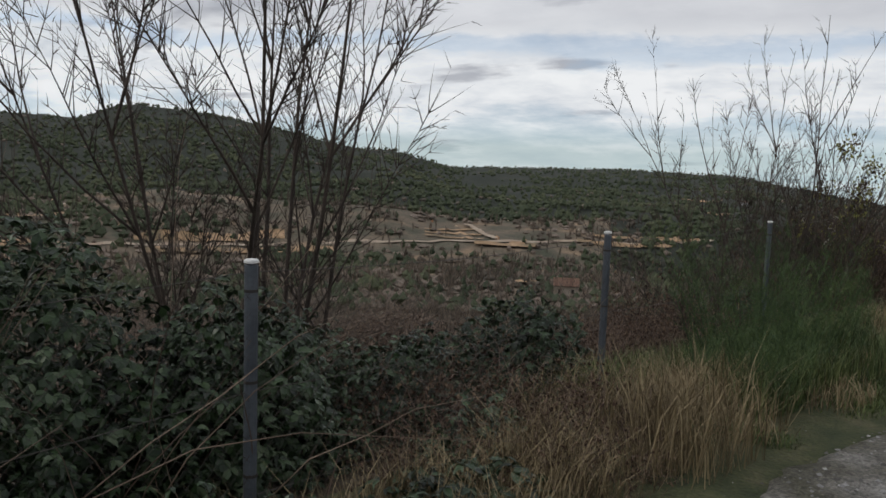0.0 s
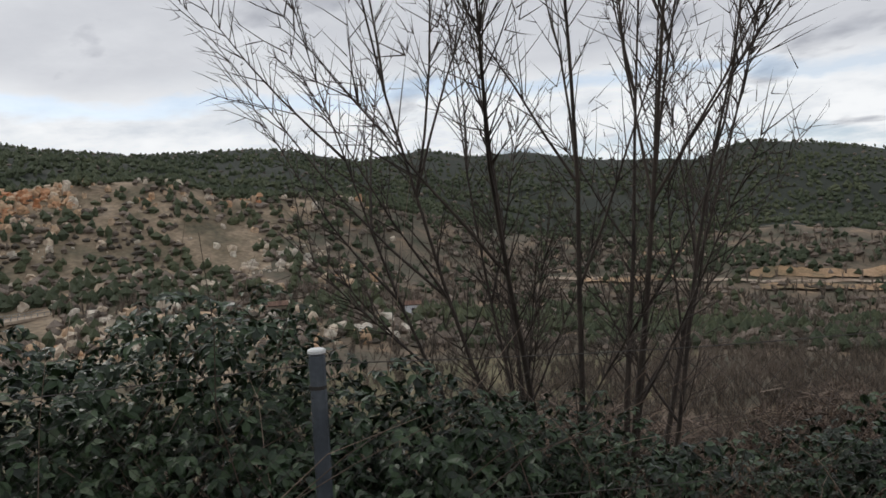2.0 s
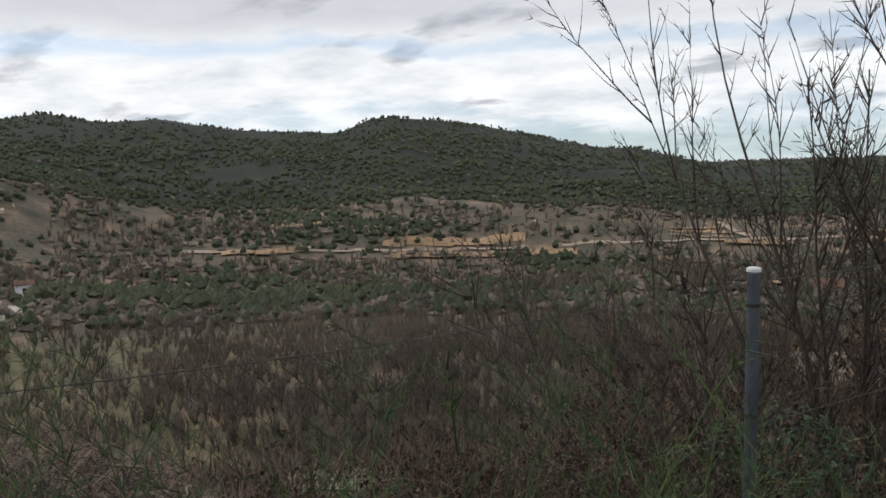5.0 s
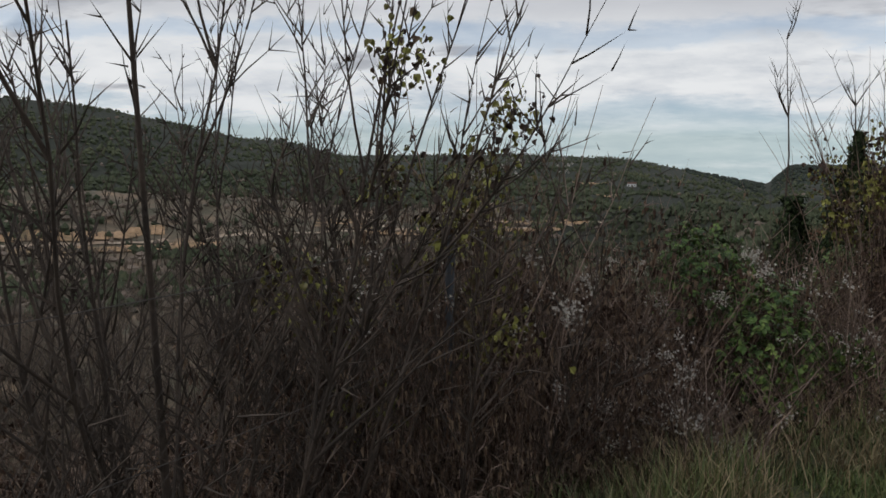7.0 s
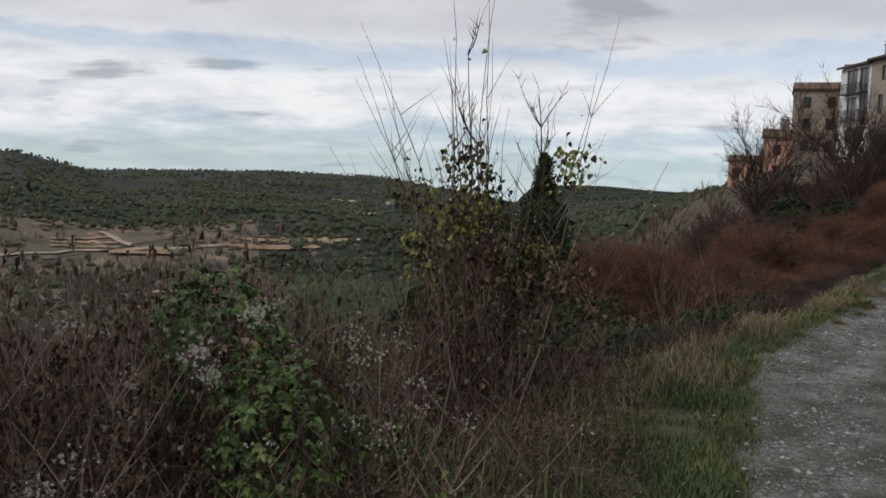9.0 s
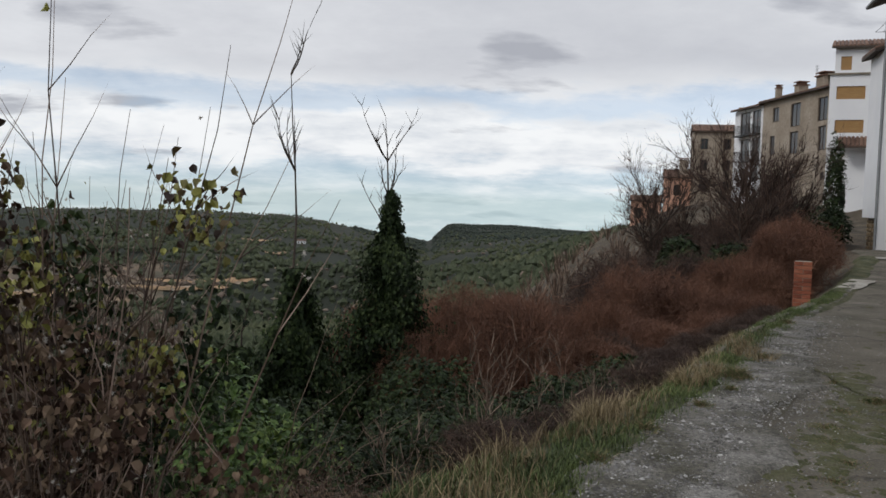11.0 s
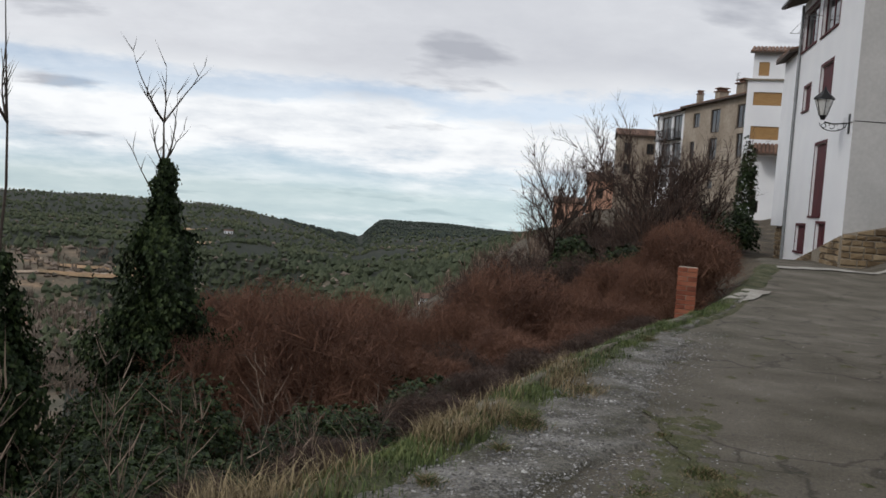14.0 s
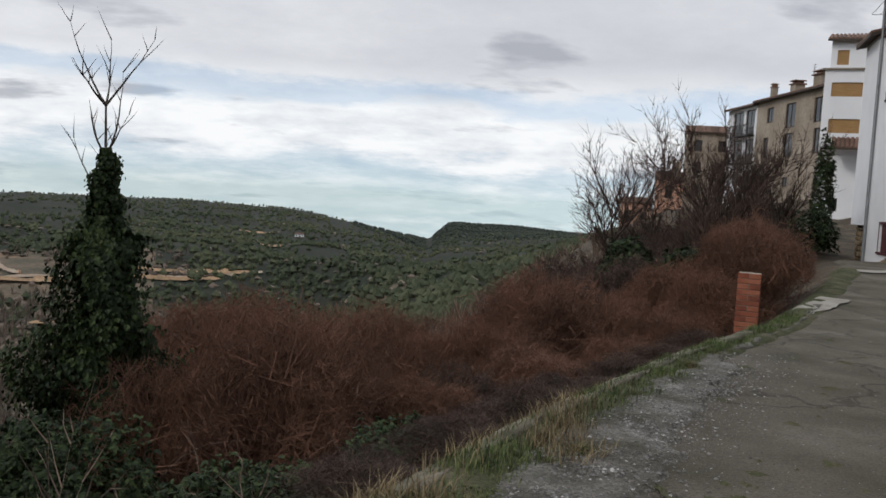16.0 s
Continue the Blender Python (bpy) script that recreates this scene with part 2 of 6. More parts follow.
M["twig_brown"] = material("brown_dry_twigs", [(0.25, (0.0552, 0.0379, 0.0287)), (0.5, (0.127, 0.0874, 0.0633)), (0.8, (0.253, 0.19, 0.144))], scale=0.9, rough=0.85, bump=0, island=0.6)
M["twig_dark"] = material("dark_bare_twigs", [(0.25, (0.024, 0.014, 0.011)), (0.5, (0.055, 0.032, 0.023)), (0.8, (0.11, 0.068, 0.050))], scale=0.9, rough=0.85, bump=0, island=0.5)
M["bramble"] = material("bramble_leaf", [(0.2, (0.0063, 0.013, 0.0054)), (0.5, (0.018, 0.038, 0.013)), (0.75, (0.041, 0.07, 0.027)), (0.95, (0.12, 0.15, 0.09))], scale=1.2, rough=0.42, bump=0, island=0.6)
M["ivy"] = material("ivy_leaf", [(0.2, (0.006, 0.012, 0.004)), (0.55, (0.018, 0.033, 0.010)), (0.85, (0.058, 0.082, 0.026))], scale=1.2, rough=0.6, bump=0, island=0.5)
M["withered"] = material("withered_brown_leaf", [(0.2, (0.039, 0.023, 0.017)), (0.5, (0.098, 0.06, 0.042)), (0.8, (0.22, 0.16, 0.11))], scale=1.5, rough=0.8, bump=0, island=0.9)
M["bush"] = material("fresh_green_leaf", [(0.2, (0.024, 0.048, 0.013)), (0.55, (0.068, 0.12, 0.027)), (0.85, (0.18, 0.24, 0.063))], scale=1.2, rough=0.5, bump=0, island=0.6)
M["feathery"] = material("feathery_green", [(0.2, (0.022, 0.046, 0.014)), (0.5, (0.045, 0.085, 0.022)), (0.8, (0.095, 0.14, 0.038))], scale=1.2, rough=0.7, bump=0, island=0.6)
M["autumn"] = material("yellowing_leaf", [(0.2, (0.031, 0.018, 0.013)), (0.42, (0.084, 0.05, 0.025)), (0.6, (0.14, 0.13, 0.039)), (0.85, (0.28, 0.28, 0.07))], scale=1.5, rough=0.5, bump=0, island=0.9)
M["grass_green"] = material("green_grass", [(0.2, (0.032, 0.052, 0.014)), (0.5, (0.068, 0.102, 0.026)), (0.8, (0.15, 0.175, 0.058))], scale=1.5, rough=0.7, bump=0, island=0.6)
M["grass_dry"] = material("dry_grass", [(0.2, (0.085, 0.062, 0.030)), (0.5, (0.18, 0.135, 0.068)), (0.8, (0.31, 0.245, 0.14))], scale=1.5, rough=0.8, bump=0, island=0.7)
M["fluff"] = material("seed_fluff", [(0.3, (0.36, 0.33, 0.29)), (0.7, (0.60, 0.57, 0.52))], scale=5, rough=1.0, bump=0, island=0.4)
M["zinc"] = material("dull_galvanised_steel", [(0.3, (0.060, 0.070, 0.085)), (0.7, (0.115, 0.13, 0.15))], scale=7, rough=0.55, metal=0.35, bump=0.15)
M["cap"] = material("white_post_cap", [(0.3, (0.62, 0.62, 0.60)), (0.7, (0.78, 0.78, 0.76))], scale=20, rough=0.6)
M["wire"] = material("rusty_wire", [(0.3, (0.022, 0.018, 0.015)), (0.7, (0.065, 0.055, 0.048))], scale=9, rough=0.7, metal=0.2, bump=0)
M["white"] = material("white_render", [(0.3, (0.79, 0.80, 0.83)), (0.7, (0.85, 0.86, 0.88))], scale=0.7, rough=0.9, bump=0.12, fine_scale=25, fine_amount=0.12)
M["grey_render"] = material("grey_cement_render", [(0.3, (0.40, 0.395, 0.385)), (0.7, (0.52, 0.51, 0.50))], scale=0.5, rough=0.95, bump=0.06, fine_scale=9, fine_amount=0.14)
M["old_render"] = material("weathered_brown_render", [(0.3, (0.24, 0.195, 0.15)), (0.55, (0.36, 0.305, 0.245)), (0.75, (0.46, 0.40, 0.335))], scale=0.35, rough=0.95, bump=0.3, detail=9, fine_scale=4, fine_amount=0.4)
M["pink"] = material("salmon_render", [(0.3, (0.66, 0.36, 0.25)), (0.7, (0.76, 0.46, 0.34))], scale=0.3, rough=0.95, fine_amount=0.2)
M["dark_red"] = material("dark_red_paint", [(0.3, (0.055, 0.006, 0.010)), (0.7, (0.095, 0.011, 0.017))], scale=3, rough=0.75, bump=0.05)
M["shutter"] = material("ochre_wood_shutter", [(0.3, (0.30, 0.165, 0.055)), (0.7, (0.40, 0.235, 0.090))], scale=2, rough=0.6, bump=0.2, squash=(1, 1, 12))
M["stone"] = material("yellow_rubble_stone", [(0.25, (0.11, 0.075, 0.042)), (0.5, (0.21, 0.148, 0.082)), (0.8, (0.31, 0.24, 0.155))], scale=1.8, rough=0.95, bump=0.8, per_object=0.6)
M["mortar"] = material("grey_mortar", [(0.3, (0.20, 0.17, 0.13)), (0.7, (0.30, 0.26, 0.21))], scale=3, rough=1.0)
M["brick"] = material("orange_red_brick", [(0.25, (0.17, 0.050, 0.028)), (0.5, (0.25, 0.075, 0.040)), (0.8, (0.33, 0.12, 0.068))], scale=5, rough=0.9, per_object=0.6)
M["roof"] = material("weathered_clay_tile", [(0.3, (0.11, 0.060, 0.042)), (0.7, (0.22, 0.13, 0.092))], scale=1.5, rough=0.9, island=0.5)
M["dark_wood"] = material("dark_eaves_wood", [(0.3, (0.040, 0.028, 0.022)), (0.7, (0.075, 0.055, 0.042))], scale=2, rough=0.8)
M["iron"] = material("black_iron", [(0.3, (0.012, 0.012, 0.013)), (0.7, (0.028, 0.028, 0.030))], scale=8, rough=0.45, metal=0.6, bump=0.05)
M["frosted"] = material("frosted_lamp_glass", [(0.3, (0.62, 0.62, 0.60)), (0.7, (0.72, 0.72, 0.70))], scale=8, rough=0.25, bump=0)
M["van_paint"] = material("silver_van_paint", [(0.3, (0.36, 0.375, 0.39)), (0.7, (0.42, 0.435, 0.45))], scale=1, rough=0.3, metal=0.5, bump=0)
M["rubber"] = material("black_rubber", [(0.3, (0.014, 0.014, 0.014)), (0.7, (0.028, 0.028, 0.028))], scale=9, rough=0.8)
M["pane"] = material("dark_window_glass", [(0.3, (0.018, 0.020, 0.022)), (0.7, (0.030, 0.033, 0.036))], scale=0.5, rough=0.06, bump=0)
M["lead"] = material("grey_drain_pipe", [(0.3, (0.20, 0.21, 0.22)), (0.7, (0.30, 0.31, 0.32))], scale=4, rough=0.5, metal=0.4)
M["pebble"] = material("pale_gravel", [(0.2, (0.07, 0.066, 0.060)), (0.5, (0.15, 0.145, 0.14)), (0.75, (0.24, 0.235, 0.23)), (0.95, (0.46, 0.45, 0.43))], scale=6, rough=0.9, bump=0.2, island=0.8)
M["moss"] = material("verge_soil", [(0.3, (0.026, 0.036, 0.010)), (0.48, (0.054, 0.060, 0.022)), (0.62, (0.092, 0.085, 0.042)), (0.75, (0.16, 0.14, 0.09))], scale=3.2, rough=0.95, bump=1.0, detail=10, fine_scale=45, fine_amount=0.9)

for key, gloss in (("ivy", 0.2), ("bramble", 0.38), ("bush", 0.25), ("withered", 0.15), ("autumn", 0.3)):
    M[key].node_tree.nodes["Principled BSDF"].inputs["Specular IOR Level"].default_value = gloss


# ---- shared building blocks ----
class Geo:
    """Collects points and faces for one mesh."""

    def __init__(self):
        self.v, self.f = [], []

    def add(self, vs, fs):
        n = len(self.v)
        self.v.extend(vs)
        self.f.extend([tuple(i + n for i in f) for f in fs])

    def box(self, lo, hi, m=None):
        vs = [(x, y, z) for x in (lo[0], hi[0]) for y in (lo[1], hi[1]) for z in (lo[2], hi[2])]
        if m is not None:
            vs = [tuple(m @ Vector(p)) for p in vs]
        self.add(vs, [(0, 1, 3, 2), (4, 6, 7, 5), (0, 4, 5, 1), (2, 3, 7, 6), (0, 2, 6, 4), (1, 5, 7, 3)])

    def tube(self, pts, radii, sides=4, close=True):
        """A tapering tube along the points."""
        n0 = len(self.v)
        k = len(pts)
        for i in range(k):
            a, b = pts[max(i - 1, 0)], pts[min(i + 1, k - 1)]
            dx, dy, dz = b[0] - a[0], b[1] - a[1], b[2] - a[2]
            ln = math.sqrt(dx * dx + dy * dy + dz * dz) or 1e-6
            dx, dy, dz = dx / ln, dy / ln, dz / ln
            if abs(dz) < 0.9:
                ux, uy, uz = dy, -dx, 0.0
            else:
                ux, uy, uz = 0.0, dz, -dy
            ul = math.sqrt(ux * ux + uy * uy + uz * uz) or 1e-6
            ux, uy, uz = ux / ul, uy / ul, uz / ul
            wx, wy, wz = dy * uz - dz * uy, dz * ux - dx * uz, dx * uy - dy * ux
            r = radii[i]
            for j in range(sides):
                c, s = math.cos(6.2832 * j / sides) * r, math.sin(6.2832 * j / sides) * r
                self.v.append((pts[i][0] + ux * c + wx * s, pts[i][1] + uy * c + wy * s, pts[i][2] + uz * c + wz * s))
        for i in range(k - 1):
            for j in range(sides):
                j2 = (j + 1) % sides
                self.f.append((n0 + i * sides + j, n0 + i * sides + j2, n0 + (i + 1) * sides + j2, n0 + (i + 1) * sides + j))
        if close:
            self.f.append(tuple(n0 + j for j in reversed(range(sides))))
            self.f.append(tuple(n0 + (k - 1) * sides + j for j in range(sides)))

    def spike(self, p, q, r):
        """A fine twig from p that ends in a point at q."""
        dx, dy, dz = q[0] - p[0], q[1] - p[1], q[2] - p[2]
        a = Vector((dy, -dx, 0)) if abs(dx) + abs(dy) > abs(dz) * 0.2 else Vector((0, dz, -dy))
        a = a.normalized()
        b = a.cross(Vector((dx, dy, dz))).normalized()
        n0 = len(self.v)
        for c, s in ((r, 0), (-0.5 * r, 0.866 * r), (-0.5 * r, -0.866 * r)):
            self.v.append((p[0] + a.x * c + b.x * s, p[1] + a.y * c + b.y * s, p[2] + a.z * c + b.z * s))
        self.v.append(tuple(q))
        self.f.extend([(n0, n0 + 1, n0 + 3), (n0 + 1, n0 + 2, n0 + 3), (n0 + 2, n0, n0 + 3)])

    def blade(self, p, d, n, length, width, fold=0.3):
        """A pointed leaf folded along its midrib."""
        d = d.normalized()
        s = d.cross(n)
        s = s.normalized() if s.length > 1e-5 else Vector((1, 0, 0))
        n = s.cross(d)
        m, tip = p + d * (length * 0.42) + n * (fold * width), p + d * length
        self.add([tuple(p), tuple(m + s * (width / 2)), tuple(tip), tuple(m - s * (width / 2))], [(0, 2, 1), (0, 3, 2)])

    def leaf(self, p, d, n, length, width, fold=0.25):
        """A folded, pointed leaf from p along d, its upper side towards n."""
        d = d.normalized()
        s = d.cross(n)
        s = s.normalized() if s.length > 1e-5 else Vector((1, 0, 0))
        n = s.cross(d)
        m, tip = p + d * (length * 0.45), p + d * length - n * (length * 0.12)
        l, r = m + s * (width / 2) + n * (fold * width), m - s * (width / 2) + n * (fold * width)
        self.add([tuple(p), tuple(l), tuple(tip), tuple(r), tuple(m)], [(0, 4, 1), (1, 4, 2), (2, 4, 3), (3, 4, 0)])

    def broad_leaf(self, p, d, n, length, width, fold=0.25):
        """A rounder leaf with a midrib, for leaves seen close by."""
        d = d.normalized()
        s = d.cross(n)
        s = s.normalized() if s.length > 1e-5 else Vector((1, 0, 0))
        n = s.cross(d)
        a, b = p + d * (length * 0.3), p + d * (length * 0.65)
        tip = p + d * length - n * (length * 0.2)
        w = width / 2
        self.add([tuple(p), tuple(a), tuple(b), tuple(tip), tuple(a + s * w + n * fold * w), tuple(b + s * w * 0.8 + n * fold * w), tuple(a - s * w + n * fold * w), tuple(b - s * w * 0.8 + n * fold * w)],
                 [(0, 1, 4), (4, 1, 2, 5), (5, 2, 3), (0, 6, 1), (6, 7, 2, 1), (7, 3, 2)])

    def mesh(self, name, mat, smooth=False):
        me = bpy.data.meshes.new(name)
        me.from_pydata(self.v, [], self.f)
        me.materials.append(mat)
        if smooth:
            me.polygons.foreach_set("use_smooth", [True] * len(me.polygons))
        me.update()
        return me


def part(name, geo, mat, parent=None, label="", smooth=False):
    ob = new(name, geo.mesh(name, mat, smooth) if isinstance(geo, Geo) else geo)
    ob.parent = parent
    if label:
        tagged(ob, label)
    return ob


def thing(name, at, label, category, group="", kind=""):
    root = new(name)
    root.matrix_basis = at if isinstance(at, Matrix) else Matrix.Translation(at)
    return tagged(root, label, category, group, kind)


# ---- the lie of the land ----
EDGE_Y = (-60, -20, -6.6, -4.9, 2.3, 6.0, 9.2, 11.6, 14.6, 18.1, 22.6, 27, 38, 57, 93, 125, 400)
EDGE_X = (-18, -7.9, -4.45, -3.75, -0.65, 0.6, 2.75, 4.1, 6.1, 8.75, 11.7, 14.6, 20.0, 27, 34, 38, 90)
LEVEL_Y = (-60, -6, 2, 8, 12, 19, 23, 28, 33, 40, 60, 95)
LEVEL_Z = (0.9, 0.32, 0.12, 0.05, -0.04, -0.10, 0.02, 0.32, 0.30, 0.0, 2.0, 2.2)
# skyline: azimuth to the left of north, angle above the eye, distance
SKY_A = (-60, -14.4, -13.2, -8.4, -4.2, -3.5, -2.98, -0.1, 3.3, 5.6, 13, 24, 28, 30.5, 36.9, 40.8, 44.2, 45.5, 47.4, 53, 57.0, 58.7, 62.1, 65.1, 67.6, 69.7, 71.8, 73.6, 76.4, 83.1, 88.9, 92.3, 94.1, 95.2, 103.2, 104.4, 110.2, 130.6)
SKY_E = (-1.5, -1.85, -1.8, -1.55, -1.58, -2.2, -2.81, -2.35, -1.7, -1.3, -1.15, -1.34, -0.3, -0.28, 1.15, 1.78, 2.06, 1.9, 1.05, 1.33, 1.92, 2.23, 2.03, 2.66, 2.22, 2.17, 2.54, 3.03, 3.15, 3.0, 3.55, 4.26, 4.03, 4.55, 4.63, 4.41, 5.04, 4.8)
SKY_D = (2400, 2400, 2420, 2500, 2500, 2500, 2440, 1500, 1510, 1600, 1800, 1500, 1090, 1060, 980, 950, 950, 1010, 1100, 1100, 1020, 990, 970, 950, 950, 940, 920, 910, 890, 840, 770, 740, 720, 720, 700, 700, 700, 700)
# angle reached at the near brow of the far slope
BROW_A = (-60, -25, -20, -16, -13.5, -10.6, -8, -5, 0, 10, 25, 60, 68, 74, 79, 82, 87, 93, 100, 106, 130)
BROW_E = (3, 2, 0, -1.9, -2.8, -4.3, -5.5, -6.0, -5.4, -4.6, -4.6, -3.6, -1.5, -1.0, 0.0, 1.45, 1.5, 1.35, 1.25, 1.8, 2.0)


def lerp(v, a, b):
    return float(np.interp(v, a, b))


def left_of_road(x, y):
    """Metres to the left of the road's valley edge."""
    return (lerp(y, EDGE_Y, EDGE_X) - x) * 0.86


def height(x, y, rough=True):
    u = left_of_road(x, y)
    base = lerp(y, LEVEL_Y, LEVEL_Z)
    k = min(1.0, max(0.0, (y - 2.5) / 5.5))
    lip = 1.1 - 0.98 * k
    if u <= lip:
        rise = 0.16 if y < 22 else min(0.42, 0.16 + (y - 22) * 0.05)
        near = base + (rise * (-u - 3.0) if u < -3.0 else 0.0)
        near = min(near, base + 9)
    else:
        w = u - lip
        gentle = 0.34 * w if w < 20 else 6.8 + 0.30 * (w - 20)
        steep = min(0.72 * w, 2.6) + max(0.0, w - 4.2) * (0.33 if y < 26 else min(0.7, 0.33 + (y - 26) * 0.03))
        near = base - gentle * (1 - k) - steep * k
    d = math.hypot(x, y - 2)
    if d < 90:
        return near
    az = math.degrees(math.atan2(-x, y - 2))
    if az < -100:
        az = -60
    az = min(max(az, -60), 130)
    floor_e = -13.5 if az > 12 else lerp(az, (-25, -14, -8, 0, 12), (2, -3, -9, -11.5, -13.5))
    brow = lerp(az, BROW_A, BROW_E)
    sky_d = lerp(az, SKY_A, SKY_D)
    sky_e = lerp(az, SKY_A, SKY_E) - math.degrees(lerp(az, (0, 20), (3.5, 1.0)) / sky_d)
    brow_d = lerp(az, (-60, -6, 5, 60, 76, 130), (280, 300, 480, 470, 400, 390))
    mid_e = lerp(az, (-20, -8, 0, 60, 75, 130), (brow, -7.5, -8.6, -6.4, -4.6, -3.2))
    e = float(np.interp(math.log(d), (math.log(160), math.log(brow_d * 0.8), math.log(brow_d), math.log(sky_d), math.log(sky_d * 1.35), math.log(5200)),
                        (floor_e, mid_e, brow, sky_e, sky_e - 1.0, sky_e - 1.4)))
    far = 1.7 + d * math.tan(radians(e))
    if rough and d > 200:
        fade = min(1.0, (d - 200) / 200) * max(0.0, min(1.0, (sky_d * 0.97 - d) / 250))
        far += fade * (noise.fractal(Vector((x * 0.006, y * 0.006, 0)), 0.9, 2.0, 5) * 9)
    w = min(1.0, max(0.0, (d - 90) / 70))
    near = max(near, -44)
    return near * (1 - w) + far * w


def ground_mesh():
    n_az, n_r = 540, 210
    vs, fs = [(0, 2, height(0, 2) - 0.06)], []
    for i in range(n_r):
        d = 0.6 * (5000 / 0.6) ** (i / (n_r - 1))
        for j in range(n_az):
            a = 2 * math.pi * j / n_az
            x, y = -math.sin(a) * d, 2 + math.cos(a) * d
            z = height(x, y)
            u = left_of_road(x, y)
            if d < 60:
                z += 0.05 * noise.noise(Vector((x * 0.8, y * 0.8, 3))) * min(1, max(0, u))
                if -4.2 < u < 0.2:
                    z -= 0.07
            vs.append((x, y, z))
    for j in range(n_az):
        fs.append((0, 1 + j, 1 + (j + 1) % n_az))
    for i in range(n_r - 1):
        for j in range(n_az):
            a, b = 1 + i * n_az + j, 1 + i * n_az + (j + 1) % n_az
            fs.append((a, a + n_az, b + n_az, b))
    g = Geo()
    g.v, g.f = vs, fs
    return g


ground = part("ground", ground_mesh(), M["ground"], smooth=True)
ground.data.materials.append(M["litter"])
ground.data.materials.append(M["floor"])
ground.data.materials.append(M["cliff"])
ground.data.materials.append(M["meadow"])
for poly in ground.data.polygons:
    c = poly.center
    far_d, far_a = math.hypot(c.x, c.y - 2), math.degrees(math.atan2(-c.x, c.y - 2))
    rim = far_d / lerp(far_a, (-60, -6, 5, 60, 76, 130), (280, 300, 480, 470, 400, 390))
    # slot 2 is the floor colour with crown shade painted in
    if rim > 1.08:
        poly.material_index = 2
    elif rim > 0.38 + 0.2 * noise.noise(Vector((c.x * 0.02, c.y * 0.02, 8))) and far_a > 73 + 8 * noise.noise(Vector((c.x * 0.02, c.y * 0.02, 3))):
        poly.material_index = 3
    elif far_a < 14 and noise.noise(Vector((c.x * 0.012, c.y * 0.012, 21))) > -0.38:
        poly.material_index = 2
    if far_d < max(24, (36 if far_a > 55 else 125) + 30 * noise.noise(Vector((c.x * 0.03, c.y * 0.03, 1)))):
        poly.material_index = 1
    elif far_a > 56 + 16 * noise.noise(Vector((c.x * 0.04, c.y * 0.04, 6))) and rim < 0.45:
        poly.material_index = 4
tagged(ground, "hillside and valley of brown earth and scrub", "ground", kind="structure")
ROAD_W = 4.1


def road_mesh():
    g = Geo()
    rows, cols = 300, 22
    for i in range(rows):
        y = -40 + 76 * i / (rows - 1)
        for j in range(cols):
            u = -ROAD_W * j / (cols - 1)
            if j == 0:
                u += 0.22 * noise.noise(Vector((y * 0.9, 0, 0))) + 0.12 * noise.noise(Vector((y * 3.1, 5, 0)))
            x = lerp(y, EDGE_Y, EDGE_X) - u / 0.86
            z = height(x, y) + 0.004 * noise.noise(Vector((x * 1.3, y * 1.3, 0))) + 0.02
            g.v.append((x, y, z - (0.09 if j == 0 else 0)))
    for i in range(rows - 1):
        for j in range(cols - 1):
            a = i * cols + j
            g.f.append((a, a + 1, a + cols + 1, a + cols))
    return g


road = part("road", road_mesh(), M["concrete"], smooth=True)
tagged(road, "worn concrete lane with cracks, gravel and moss", "road", kind="structure")


# ---- fence ----
FENCE = [(-6.93, -10.88, 1.45), (-6.171, -7.986, 1.441), (-5.405, -5.087, 1.38), (-4.564, -2.208, 1.308), (-3.795, 0.692, 1.323), (-3.02, 3.6, 1.30)]


def fence_post(x, y, top, r):
    z = height(x, y) - 0.25
    root = thing("fence_post", (x, y, z), "round galvanised steel fence post with a white cap", "fence post", "posts of the chain-link fence")
    g = Geo()
    g.tube([(0, 0, 0), (0.004, 0.003, top - z - 0.02)], [r, r], 12)
    part("tube", g, M["zinc"], root, smooth=False)
    c = Geo()
    h = top - z
    c.tube([(0.004, 0.003, h - 0.012), (0.004, 0.003, h - 0.003), (0.004, 0.003, h + 0.002)], [r + 0.003, r + 0.003, r - 0.002], 12)
    part("cap", c, M["cap"], root, "white post cap")
    for k in (0.12, 0.5, 0.9):
        b = Geo()
        b.tube([(0.003, 0.002, h - k), (0.003, 0.002, h - k - 0.012)], [r + 0.0025, r + 0.0025], 10)
        part("wire_tie", b, M["wire"], root)
    return root


for p, r in zip(FENCE[:5], (0.028, 0.028, 0.025, 0.022, 0.022)):
    fence_post(*p, r)

fence = thing("wire_fence", (0, 0, 0), "sagging rusty chain-link wire fence between posts", "fence")
for k, drop in enumerate((0.05, 0.55, 1.0)):
    g = Geo()
    for a, b in zip(FENCE, FENCE[1:]):
        pts = []
        for i in range(13):
            f = i / 12
            pts.append((a[0] + (b[0] - a[0]) * f, a[1] + (b[1] - a[1]) * f, a[2] + (b[2] - a[2]) * f - drop - 0.035 * math.sin(math.pi * f)))
        g.tube(pts, [0.0022] * 13, 3, False)
    part("line_wire", g, M["wire"], fence)
net = Geo()
span = math.dist(FENCE[0][:2], FENCE[-1][:2])
dirx, diry = (FENCE[-1][0] - FENCE[0][0]) / span, (FENCE[-1][1] - FENCE[0][1]) / span
net_h, cell = 1.05, 0.085
